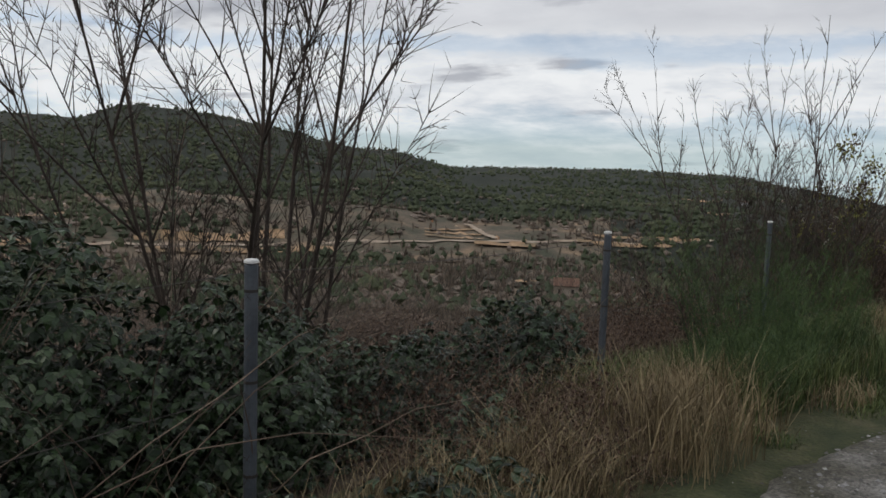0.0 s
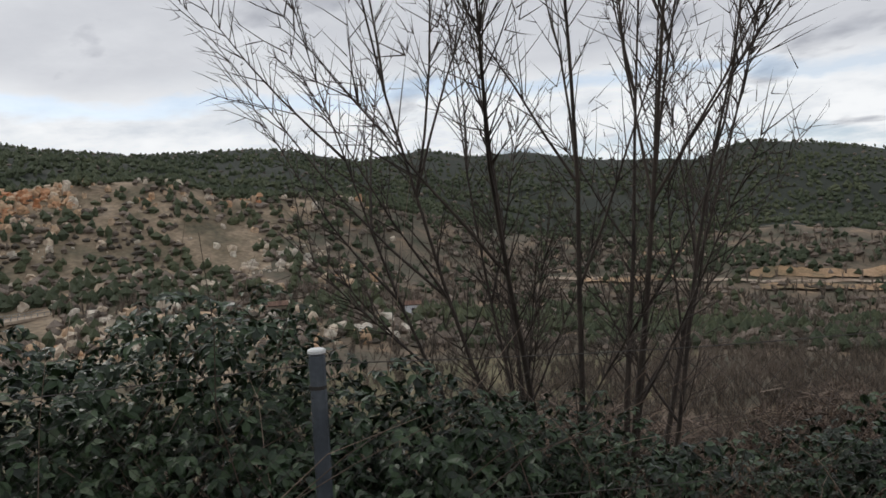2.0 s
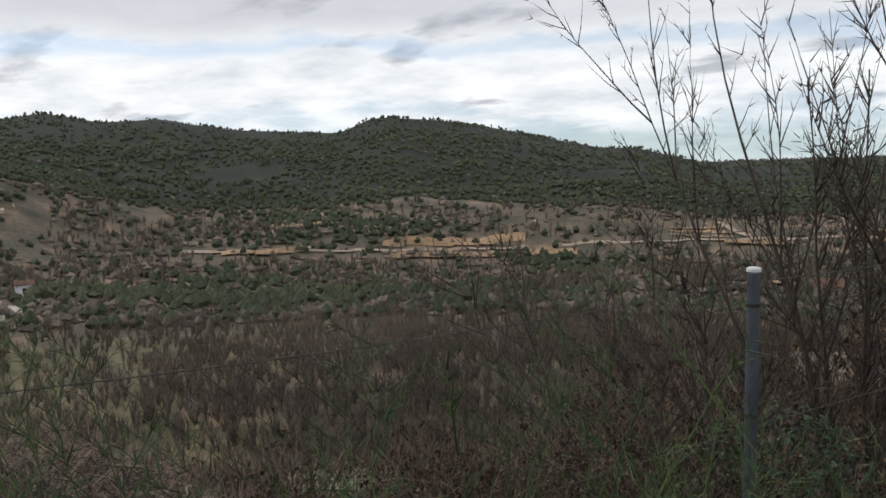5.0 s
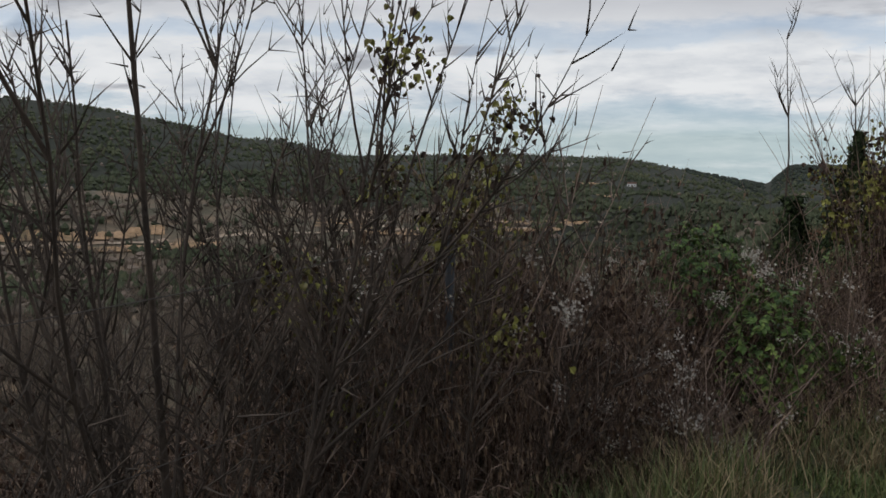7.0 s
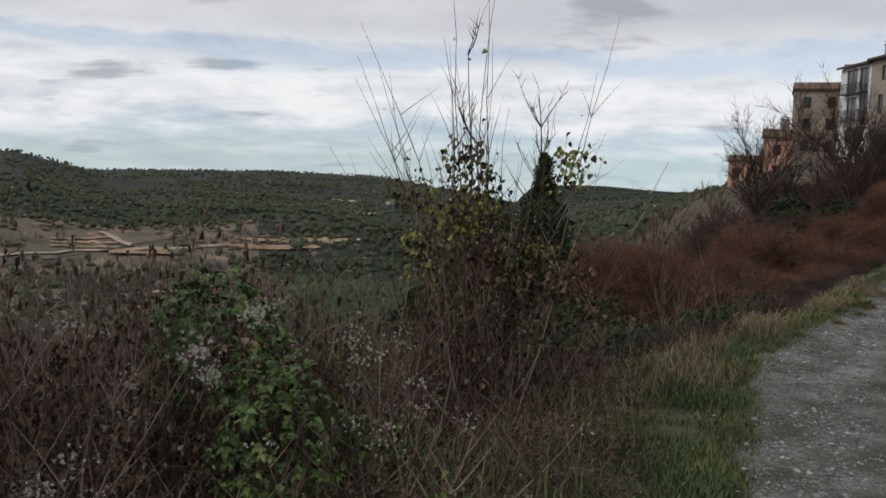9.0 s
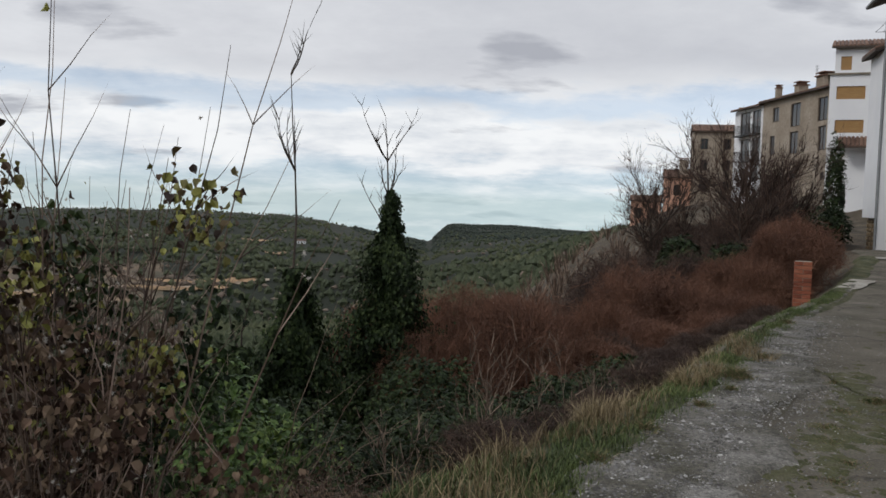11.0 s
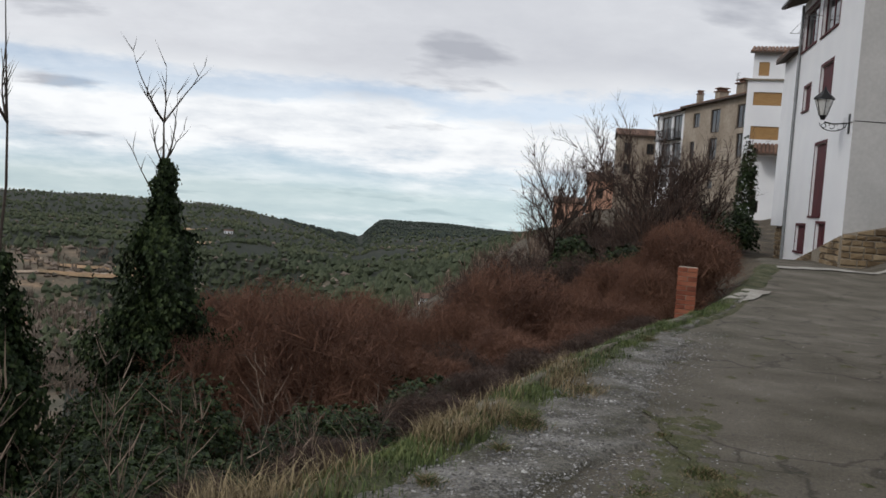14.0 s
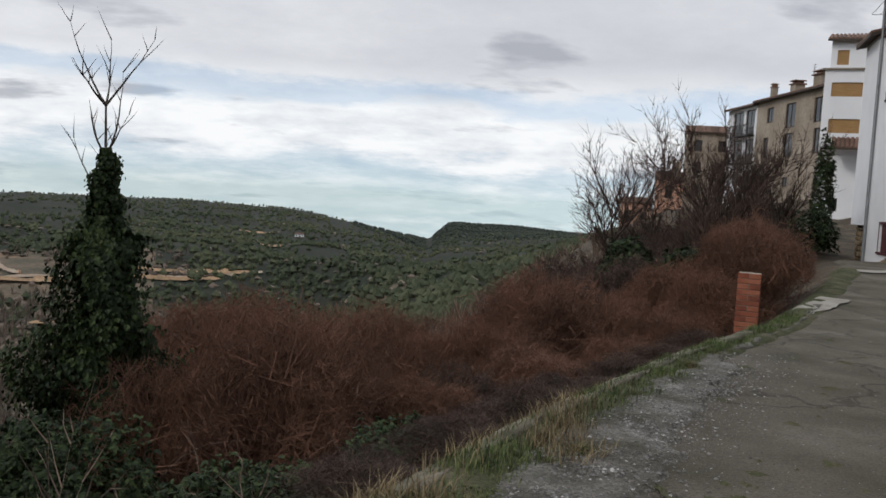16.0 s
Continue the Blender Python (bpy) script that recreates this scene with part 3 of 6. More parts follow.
for sgn in (1, -1):
    s = -net_h
    while s < span + net_h:
        lo, hi = (s, s + net_h) if sgn > 0 else (s + net_h, s)
        pts = []
        for k in range(5):
            f = k / 4
            q = lo + (hi - lo) * f
            if 0 <= q <= span:
                zt = FENCE[0][2] + (FENCE[-1][2] - FENCE[0][2]) * q / span - 0.11
                wob = 0.03 * noise.noise(Vector((q * 0.7, f * 2, 9)))
                pts.append((FENCE[0][0] + dirx * q + wob, FENCE[0][1] + diry * q, zt - net_h * (1 - f)))
        if len(pts) > 1:
            net.tube(pts, [0.0009] * len(pts), 3, False)
        s += cell
part("chain_link", net, M["wire"], fence)


# ---- houses ----
def frame_at(x, y, z, dx, dy):
    """Local x runs along (dx, dy), local y points out of the wall."""
    return Matrix.Translation((x, y, z)) @ Matrix.Rotation(math.atan2(dy, dx), 4, "Z")


def wall_geo(s0, s1, z0, z1, holes, thick=0.35, y=0.0):
    """A wall with openings through it; outer face at y."""
    g = Geo()
    xs = sorted({s0, s1, *[h[0] for h in holes], *[h[1] for h in holes]})
    for a, b in zip(xs, xs[1:]):
        zs = [z0]
        for h in sorted(holes, key=lambda q: q[2]):
            if h[0] <= a and b <= h[1]:
                zs += [h[2], h[3]]
        zs.append(z1)
        for lo, hi in zip(zs[::2], zs[1::2]):
            if hi - lo > 1e-3:
                g.box((a, y - thick, lo), (b, y, hi))
    return g


def window(root, s0, s1, z0, z1, name="window", frame_m="dark_red", y=0.0, shut=None, bars=1, sill=True):
    fr = Geo()
    w = min(0.09, (s1 - s0) * 0.12)
    yy = y - 0.10
    for a, b, c, d in ((s0, s0 + w, z0, z1), (s1 - w, s1, z0, z1), (s0 + w, s1 - w, z0, z0 + w), (s0 + w, s1 - w, z1 - w, z1)):
        fr.box((a, yy - 0.06, c), (b, yy, d))
    for k in range(bars):
        c = s0 + (s1 - s0) * (k + 1) / (bars + 1)
        fr.box((c - w * 0.35, yy - 0.05, z0 + w), (c + w * 0.35, yy - 0.005, z1 - w))
    o = part(name, fr, M[frame_m], root)
    g = Geo()
    g.box((s0 + w * 0.8, yy - 0.045, z0 + w * 0.8), (s1 - w * 0.8, yy - 0.03, z1 - w * 0.8))
    part("pane", g, M["pane"], o)
    if shut:
        mid = (s0 + s1) / 2
        for lo, hi in ((s0 + w * 0.7, mid - 0.006), (mid + 0.006, s1 - w * 0.7)):
            q = Geo()
            q.box((lo, yy - 0.02, z0 + 0.02), (hi, yy + 0.02, z1 - 0.02))
            part("shutter", q, M[shut], o)
    if sill:
        q = Geo()
        q.box((s0 - 0.06, y - 0.10, z0 - 0.07), (s1 + 0.06, y + 0.06, z0))
        part("sill", q, M[frame_m if frame_m == "dark_red" else "mortar"], o)
    return o


def tile_roof(root, s0, s1, y0, y1, z0, z1, name="roof"):
    """A pitched slab of curved tiles: z0 at y0 (eaves), z1 at y1."""
    g = Geo()
    n = max(3, int((s1 - s0) / 0.24))
    for k in range(n):
        a = s0 + (s1 - s0) * k / n
        w = (s1 - s0) / n
        c = a + w / 2
        r = w * 0.46
        ring0 = [(c - r * math.cos(math.pi * q / 4), y0, z0 + r * math.sin(math.pi * q / 4)) for q in range(5)]
        ring1 = [(p[0], y1, p[2] - z0 + z1) for p in ring0]
        g.add(ring0 + ring1, [(q, q + 1, q + 6, q + 5) for q in range(4)] + [(4, 3, 2, 1, 0)])
    o = part(name, g, M["roof"], root)
    b = Geo()
    b.add([(s0, y0 + 0.02 * (1 if y0 > y1 else -1), z0 - 0.12), (s1, y0, z0 - 0.12), (s1, y1, z1 - 0.12), (s0, y1, z1 - 0.12),
           (s0, y0, z0 + 0.01), (s1, y0, z0 + 0.01), (s1, y1, z1 + 0.01), (s0, y1, z1 + 0.01)],
          [(0, 1, 2, 3), (4, 7, 6, 5), (0, 4, 5, 1), (1, 5, 6, 2), (2, 6, 7, 3), (3, 7, 4, 0)])
    part("eaves_board", b, M["dark_wood"], o)
    return o


def chimney(root, s, y, z, w, h, cowl=True):
    g = Geo()
    g.box((s - w / 2, y - w / 2, z), (s + w / 2, y + w / 2, z + h))
    c = part("chimney", g, M["old_render"], root)
    q = Geo()
    q.box((s - w * 0.62, y - w * 0.62, z + h), (s + w * 0.62, y + w * 0.62, z + h + 0.1))
    if cowl:
        for a in (-0.3, 0.3):
            q.box((s + a * w - 0.07, y - w * 0.4, z + h + 0.1), (s + a * w + 0.07, y + w * 0.4, z + h + 0.3))
        q.box((s - w * 0.58, y - w * 0.58, z + h + 0.3), (s + w * 0.58, y + w * 0.58, z + h + 0.38))
    part("cowl", q, M["roof"], c)
    return c


# white house at the bend
white_house = thing("white_house", frame_at(18.5, 29.4, 0, 0.33, 0.944), "tall white rendered house with dark red doors and windows", "house")
holes = [(2.9, 4.25, -0.3, 1.70), (6.1, 7.75, 0.55, 1.58), (3.8, 5.62, 1.98, 4.68), (7.5, 8.72, 6.3, 7.28), (3.95, 5.82, 6.25, 7.68), (7.25, 9.95, 8.96, 10.6), (3.7, 6.42, 8.92, 10.6)]
part("front_wall", wall_geo(0.4, 10.2, -2.5, 11.1, holes), M["white"], white_house)
g = Geo()
g.box((0.404, -8.5, -1.5), (0.75, -0.354, 11.1))
g.box((0.382, -8.5, -1.5), (0.397, -0.004, 11.1))
part("side_wall", g, M["grey_render"], white_house, "bare grey cement side wall")
g = Geo()
g.box((0.754, -8.5, -1.5), (10.2, -8.2, 11.1))
part("back_wall", g, M["grey_render"], white_house)
for k, h in enumerate(holes):
    if k == 0:
        g = Geo()
        g.box((h[0], -0.16, h[2]), (h[1], -0.10, h[3]))
        for a in (0.12, 0.56):
            g.box((h[0] + 0.12 + a, -0.10, 0.5), (h[0] + a + 0.42, -0.085, 1.5))
        d = part("door", g, M["dark_red"], white_house, "dark red wooden door")
    else:
        window(white_house, *h, shut="dark_red" if k in (2, 3, 4, 1) else None)
for h in holes:
    g = Geo()
    for a, b, c, d in ((h[0] - 0.1, h[0], h[2], h[3] + 0.1), (h[1], h[1] + 0.1, h[2], h[3] + 0.1), (h[0], h[1], h[3], h[3] + 0.1)):
        g.box((a, 0.0, c), (b, 0.012, d))
    part("red_surround", g, M["dark_red"], white_house, "dark red painted window surround")
tile_roof(white_house, -0.4, 10.9, 0.75, -4.3, 11.1, 12.9)
tile_roof(white_house, -0.4, 10.9, -9.0, -4.3, 11.1, 12.9)
g = Geo()
g.tube([(10.1, 0.08, 11.0), (10.1, 0.08, 5.0), (10.0, 0.08, -0.4)], [0.06] * 3, 8)
part("drain_pipe", g, M["lead"], white_house)
g = Geo()
g.tube([(-0.4, 0.8, 11.05), (10.9, 0.8, 11.05)], [0.08] * 2, 8)
part("gutter", g, M["lead"], white_house)
# clothes rails under the attic windows
g = Geo()
for h in holes[5:]:
    for k in (0.25, 0.55):
        g.tube([(h[0] - 0.1, 0.0, h[3] - 0.8), (h[0] - 0.1, k, h[3] - 0.8), (h[1] + 0.1, k, h[3] - 0.8), (h[1] + 0.1, 0, h[3] - 0.8)], [0.012] * 4, 4)
part("clothes_rail", g, M["lead"], white_house)
# stair tower beside the drain pipe
g = wall_geo(10.2, 13.0, 1.5, 9.1, [], 4.0, 0.12)
part("stair_tower", g, M["white"], white_house)
tile_roof(white_house, 10.1, 13.3, 0.5, -4.2, 9.1, 10.3, "tower_roof")
pier = Geo()
pier.box((10.4, -3.5, -2.5), (12.6, -0.1, 1.5))
pier_o = part("stone_pier", pier, M["mortar"], white_house, "rough yellow stone pier")


def stone_course(parent, s0, s1, zf, zt, y, seed, size=(0.34, 0.20), mat="stone"):
    """Rough stones, each its own piece, on a vertical face."""
    rnd = random.Random(seed)
    z = zf
    while z < zt(s0) or z < zt(s1):
        hgt = size[1] * rnd.uniform(0.8, 1.25)
        s = s0
        while s < s1:
            w = size[0] * rnd.uniform(0.6, 1.5)
            e = min(s + w, s1)
            top = min(z + hgt, zt((s + e) / 2))
            tilt = (zt(e) - zt(s)) / 2 if top < z + hgt else 0.0
            if top - z > 0.06 and e - s > 0.08:
                g = Geo()
                j = lambda: rnd.uniform(-0.018, 0.018)
                a, b, c, d = s + 0.012, e - 0.012, z + 0.012, top - 0.012
                front = [(a + 0.03 + j(), y + 0.05 + j(), c + 0.03 + j()), (b - 0.03 + j(), y + 0.05 + j(), c + 0.03 + j()), (b - 0.03 + j(), y + 0.05 + j(), max(c + 0.04, d + tilt - 0.03 + j())), (a + 0.03 + j(), y + 0.05 + j(), d - tilt - 0.03 + j())]
                back = [(a, y - 0.02, c), (b, y - 0.02, c), (b, y - 0.02, max(c + 0.02, d + tilt)), (a, y - 0.02, d - tilt)]
                g.add(front + back, [(0, 3, 2, 1), (0, 1, 5, 4), (1, 2, 6, 5), (2, 3, 7, 6), (3, 0, 4, 7)])
                part("stone", g, M[mat], parent)
            s = e
        z += hgt


# plinths
plinth = Geo()
plinth.add([(0.4, 0, -1.5), (8.2, 0, -1.5), (8.2, 0, 0.0), (0.4, 0, 1.35), (0.4, 0.05, -1.5), (8.2, 0.05, -1.5), (8.2, 0.05, 0.0), (0.4, 0.05, 1.35)],
           [(4, 5, 6, 7), (0, 3, 2, 1), (3, 7, 6, 2), (0, 4, 7, 3), (1, 2, 6, 5)])
plinth_o = part("front_plinth", plinth, M["mortar"], white_house, "yellow stone plinth falling with the lane")
stone_course(plinth_o, 0.4, 2.85, 0.1, lambda s: 1.40 - s * 0.17, 0.06, 3)
stone_course(plinth_o, 4.3, 8.0, -0.2, lambda s: 1.40 - s * 0.17, 0.06, 4)
stone_course(pier_o, 10.4, 12.6, -0.5, lambda s: 1.48, -0.08, 5)
side = Geo()
side.add([(0, 0, -1.2), (0, -6, -1.2), (0, -6, 2.9), (0, 0, 1.40), (-0.06, 0, -1.2), (-0.06, -6, -1.2), (-0.06, -6, 2.9), (-0.06, 0, 1.40)],
         [(4, 7, 6, 5), (3, 2, 6, 7), (0, 4, 5, 1), (0, 3, 7, 4)])
side_o = part("side_plinth", side, M["mortar"], white_house, "yellow rubble stone plinth of the grey wall")
side_o.location.x = 0.4
rnd = random.Random(8)
z = 0.2
while z < 2.9:
    hg = rnd.uniform(0.16, 0.26)
    s = 0.0
    while s < 5.8:
        w = rnd.uniform(0.2, 0.55)
        top = min(z + hg, 1.40 + (s + w / 2) * 0.25)
        tilt = w * 0.125 if top < z + hg else 0.0
        if top - z > 0.07:
            g = Geo()
            j = lambda: rnd.uniform(-0.02, 0.02)
            a, b, c, d = -s - 0.012, -(s + w) + 0.012, z + 0.012, top - 0.012
            e, f = max(c + 0.03, d - tilt), d + tilt
            g.add([(-0.115 + j(), a - 0.03 + j(), c + 0.03 + j()), (-0.11 + j(), b + 0.03 + j(), c + 0.03 + j()), (-0.12 + j(), b + 0.04 + j(), f - 0.03 + j()), (-0.11 + j(), a - 0.03 + j(), e - 0.02), (-0.05, a, c), (-0.05, b, c), (-0.05, b, f), (-0.05, a, e)],
                  [(0, 3, 2, 1), (0, 1, 5, 4), (1, 2, 6, 5), (2, 3, 7, 6), (3, 0, 4, 7)])
            part("stone", g, M["stone"], side_o)
        s += w
    z += hg

# street lamp on the corner
lamp = thing("wall_lamp", frame_at(18.6, 29.68, 0, 0.33, 0.944), "black iron wall lantern with frosted panes on a scrolled bracket", "street lamp")
g = Geo()
g.box((0.45, 0.0, 4.7), (0.60, 0.04, 5.35))
g.tube([(0.52, 0.02, 5.05), (0.52, 0.5, 5.0), (0.52, 0.8, 5.05)], [0.025] * 3, 6)
pts = [(0.52, 0.1 + 0.42 * (1 - math.cos(a)), 5.02 - 0.25 * math.sin(a)) for a in np.linspace(0, math.pi, 9)]
g.tube(pts, [0.016] * 9, 5)
for c, r in ((0.28, 0.11), (0.55, 0.09), (0.8, 0.07)):
    g.tube([(0.52, c + r * math.cos(a), 4.93 + r * math.sin(a)) for a in np.linspace(0, 5.5, 10)], [0.012] * 10, 4)
part("bracket", g, M["iron"], lamp)
g = Geo()
cx, cy, cz = 0.52, 0.85, 5.12
g.tube([(cx, cy, cz), (cx, cy, cz + 0.14)], [0.06, 0.13], 6)
g.tube([(cx, cy, cz + 0.66), (cx, cy, cz + 0.72), (cx, cy, cz + 0.9), (cx, cy, cz + 1.0), (cx, cy, cz + 1.1)], [0.34, 0.33, 0.13, 0.05, 0.02], 6)
for k in range(6):
    a = math.tau * k / 6
    g.tube([(cx + 0.13 * math.cos(a), cy + 0.13 * math.sin(a), cz + 0.14), (cx + 0.29 * math.cos(a), cy + 0.29 * math.sin(a), cz + 0.66)], [0.014] * 2, 4)
part("lantern_frame", g, M["iron"], lamp)
g = Geo()
g.tube([(cx, cy, cz + 0.15), (cx, cy, cz + 0.655)], [0.125, 0.28], 6)
part("lamp_glass", g, M["frosted"], lamp, "frosted lantern panes")
g = Geo()
g.tube([(0.38, -0.05 - 8.0 * k / 8, 5.09 - 0.05 * math.sin(math.pi * k / 8)) for k in range(9)], [0.014] * 9, 4)
g.tube([(0.38, -0.05, 5.09), (0.5, 0.02, 5.06), (0.8, 0.03, 5.06)], [0.014] * 3, 4)
part("cable", g, M["iron"], white_house, "black cable along the wall")

# house with ochre shutters
sh = thing("shuttered_house", frame_at(34.1, 54.6, 0, -0.88, 0.47), "white stepped house with ochre wooden shutters", "house")
holes = [(3.85, 5.58, 9.15, 10.0), (3.85, 5.58, 6.95, 7.8)]
part("upper_wall", wall_geo(0, 6.0, 5.97, 10.75, holes), M["white"], sh)
for h in holes:
    window(sh, *h, frame_m="shutter", shut="shutter", sill=False)
low = [(4.7, 5.2, 2.2, 3.0), (5.0, 5.5, 4.3, 5.2)]
part("lower_wall", wall_geo(0, 6.0, -2, 5.96, low, 0.35, -0.45), M["white"], sh)
for h in low:
    window(sh, *h, frame_m="dark_wood", y=-0.45, sill=False)
top = [(4.75, 5.4, 11.1, 12.0)]
part("top_wall", wall_geo(0, 5.75, 10.85, 12.6, top, 0.35, -0.3), M["white"], sh)
for h in top:
    window(sh, *h, frame_m="shutter", shut="shutter", y=-0.3, sill=False)
g = Geo()
g.box((-0.1, -6, 10.75), (6.15, 0.15, 10.85))
part("cornice", g, M["mortar"], sh)
g = Geo()
g.box((5.65, -7, -2), (6.0, -0.36, 10.75))
g.box((5.4, -7, 10.85), (5.74, -0.66, 12.6))
part("side_wall", g, M["white"], sh)
tile_roof(sh, -0.2, 6.0, 0.1, -5, 12.6, 13.8)
tile_roof(sh, 2.0, 5.3, 0.9, -0.4, 6.0, 6.9, "porch_roof")

# weathered terrace along the ridge
old = thing("old_terrace_house", frame_at(37.1, 73.4, 0, 0, 1), "tall weathered brown house with small dark windows", "house")
holes = [(0.25, 1.95, 9.55, 11.6), (5.2, 7.1, 9.45, 11.6), (9.5, 10.9, 10.2, 11.6), (0.3, 1.7, 7.0, 9.1), (5.4, 7.1, 6.95, 9.0), (10.2, 11.3, 7.0, 8.9), (0.3, 1.05, 4.55, 5.15), (5.7, 6.85, 4.3, 5.15), (9.9, 10.7, 4.4, 5.2)]
part("front_wall", wall_geo(0, 13.05, -3, 12.3, holes), M["old_render"], old)
for h in holes:
    window(old, *h, frame_m="dark_wood", sill=False)
g = Geo()
g.box((0.0, -9, -3), (0.35, -0.354, 12.3))
part("side_wall", g, M["old_render"], old)
g = Geo()
g.box((3.0, 0.0, 2.5), (12.8, 0.9, 2.65))
for k in range(9):
    g.box((3.2 + k * 1.1, 0.8, 0.5), (3.3 + k * 1.1, 0.9, 2.5))
part("lean_to", g, M["dark_wood"], old)
tile_roof(old, -0.2, 13.2, 0.5, -5, 12.35, 13.6)
for s, w, h in ((2.1, 1.3, 0.9), (6.9, 0.9, 0.7), (11.6, 0.5, 1.0)):
    chimney(old, s, -0.8, 12.6, w, h)
g = Geo()
g.tube([(5.5, -1.5, 12.8), (5.5, -1.5, 15.0)], [0.03] * 2, 4)
for k in range(4):
    g.tube([(5.1 + 0.05 * k, -1.5, 14.9 - 0.22 * k), (5.9 - 0.05 * k, -1.5, 14.9 - 0.22 * k)], [0.02] * 2, 3)
part("aerial", g, M["lead"], old, "thin television aerial")

bal = thing("balcony_house", frame_at(37.1, 86.46, 0, 0, 1), "narrow white house with dark balconies", "house")
holes = [(0.5, 2.6, 9.4, 11.8), (3.1, 5.6, 9.4, 11.8), (0.4, 2.4, 6.7, 9.0), (3.0, 5.3, 6.7, 9.0), (0.8, 2.5, 4.5, 5.9), (3.2, 5.0, 4.5, 5.9), (0.8, 2.3, 1.5, 3.2)]
part("front_wall", wall_geo(0, 7.0, -3, 12.1, holes), M["white"], bal)
for k, h in enumerate(holes):
    window(bal, *h, frame_m="dark_wood", sill=False)
    if k < 4:
        g = Geo()
        g.box((h[0] - 0.2, 0, h[2] - 0.15), (h[1] + 0.2, 0.7, h[2] - 0.03))
        q = int((h[1] - h[0]) / 0.16)
        for i in range(q + 1):
            x = h[0] - 0.15 + (h[1] - h[0] + 0.3) * i / q
            g.box((x - 0.012, 0.65, h[2] - 0.03), (x + 0.012, 0.675, h[2] + 0.9))
        g.box((h[0] - 0.2, 0.64, h[2] + 0.9), (h[1] + 0.2, 0.69, h[2] + 0.95))
        part("balcony", g, M["iron"], bal)
tile_roof(bal, -0.1, 7.2, 0.5, -5, 12.15, 13.4)
g = Geo()
g.box((6.7, -8, -3), (7.0, -0.354, 12.1))
part("side_wall", g, M["old_render"], bal)


def far_house(x, y, dx, dy, w, dep, z0, z1, wall, label, rows, cols, rise=1.2, seed=0):
    h = thing("village_house", frame_at(x, y, 0, dx, dy), label, "house")
    holes = []
    for r in range(rows):
        for c in range(cols):
            a = w * (c + 0.5) / cols - 0.5
            b = z1 - 2.5 - 2.9 * r
            holes.append((a, a + 1.0, b, b + 1.5))
    part("front_wall", wall_geo(0, w, z0, z1, holes), M[wall], h)
    for q in holes:
        window(h, *q, frame_m="dark_wood", sill=False)
    g = Geo()
    g.box((0, -dep, z0), (0.3, -0.354, z1))
    g.box((w - 0.3, -dep, z0), (w, -0.354, z1))
    g.box((0.304, -dep, z0), (w - 0.304, -dep + 0.3, z1))
    part("side_wall", g, M[wall], h)
    tile_roof(h, -0.2, w + 0.2, 0.4, -dep / 2, z1, z1 + rise)
    tile_roof(h, -0.2, w + 0.2, -dep - 0.4, -dep / 2, z1, z1 + rise)
    return h


far_house(47.5, 117.5, -0.95, 0.3, 6.0, 8, -4, 12.2, "old_render", "brown narrow house far along the ridge", 3, 2)
far_house(52.0, 112.0, -0.95, 0.3, 6.0, 8, -4, 14.2, "old_render", "tall brown house on the ridge", 4, 2)
pink_a = far_house(42.3, 121.0, -0.95, 0.3, 3.6, 6, -4, 5.8, "pink", "salmon-coloured house on the ridge end", 2, 1)
chimney(pink_a, 1.0, -1.0, 5.8, 1.2, 2.4)
far_house(38.6, 122.2, -0.95, 0.3, 4.2, 6, -5, 2.4, "pink", "low salmon-coloured house on the ridge end", 1, 2, 0.8)

# low building beside the lane
hut = thing("roadside_building", frame_at(8.36, 11.45, 0, 0.52, 0.854), "low grey rendered building with a stone base and tiled eaves", "building")
part("wall", wall_geo(-6, 3.0, 0.95, 2.75, [], 0.3), M["grey_render"], hut)
g = Geo()
g.box((-6, -0.3, -0.6), (3.02, 0.03, 0.95))
hb = part("stone_base", g, M["mortar"], hut)
stone_course(hb, -1.0, 3.0, -0.1, lambda s: 0.93, 0.03, 12, (0.4, 0.22), "grey_stone")
g = Geo()
g.box((2.7, -4.0, -0.6), (3.0, -0.304, 2.75))
part("end_wall", g, M["grey_render"], hut)
tile_roof(hut, -6.2, 3.25, 0.4, -4.0, 2.75, 4.0)

# brick pillar
pillar = thing("brick_pillar", frame_at(8.62, 19.42, -0.15, 0.9, -0.42), "short pillar of orange-red bricks beside the lane", "pillar")
core = Geo()
core.box((0.015, -0.345, -0.7), (0.345, -0.015, 0.79))
part("mortar_core", core, M["mortar"], pillar)
brick_meshes = {}


def brick_mesh(w, d, h):
    key = (w, d, h)
    if key not in brick_meshes:
        b = 0.006
        g = Geo()
        lo = [(-w / 2 + b, -d / 2 + b, 0), (w / 2 - b, -d / 2 + b, 0), (w / 2 - b, d / 2 - b, 0), (-w / 2 + b, d / 2 - b, 0)]
        mid = [(-w / 2, -d / 2, b), (w / 2, -d / 2, b), (w / 2, d / 2, b), (-w / 2, d / 2, b)]
        up_ = [(p[0], p[1], h - b) for p in mid]
        hi = [(p[0], p[1], h) for p in lo]
        fs = [(3, 2, 1, 0), (12, 13, 14, 15)]
        for a in (0, 4, 8):
            fs += [(a + i, a + (i + 1) % 4, a + 4 + (i + 1) % 4, a + 4 + i) for i in range(4)]
        g.add(lo + mid + up_ + hi, fs)
        brick_meshes[key] = g.mesh("brick", M["brick"])
    return brick_meshes[key]


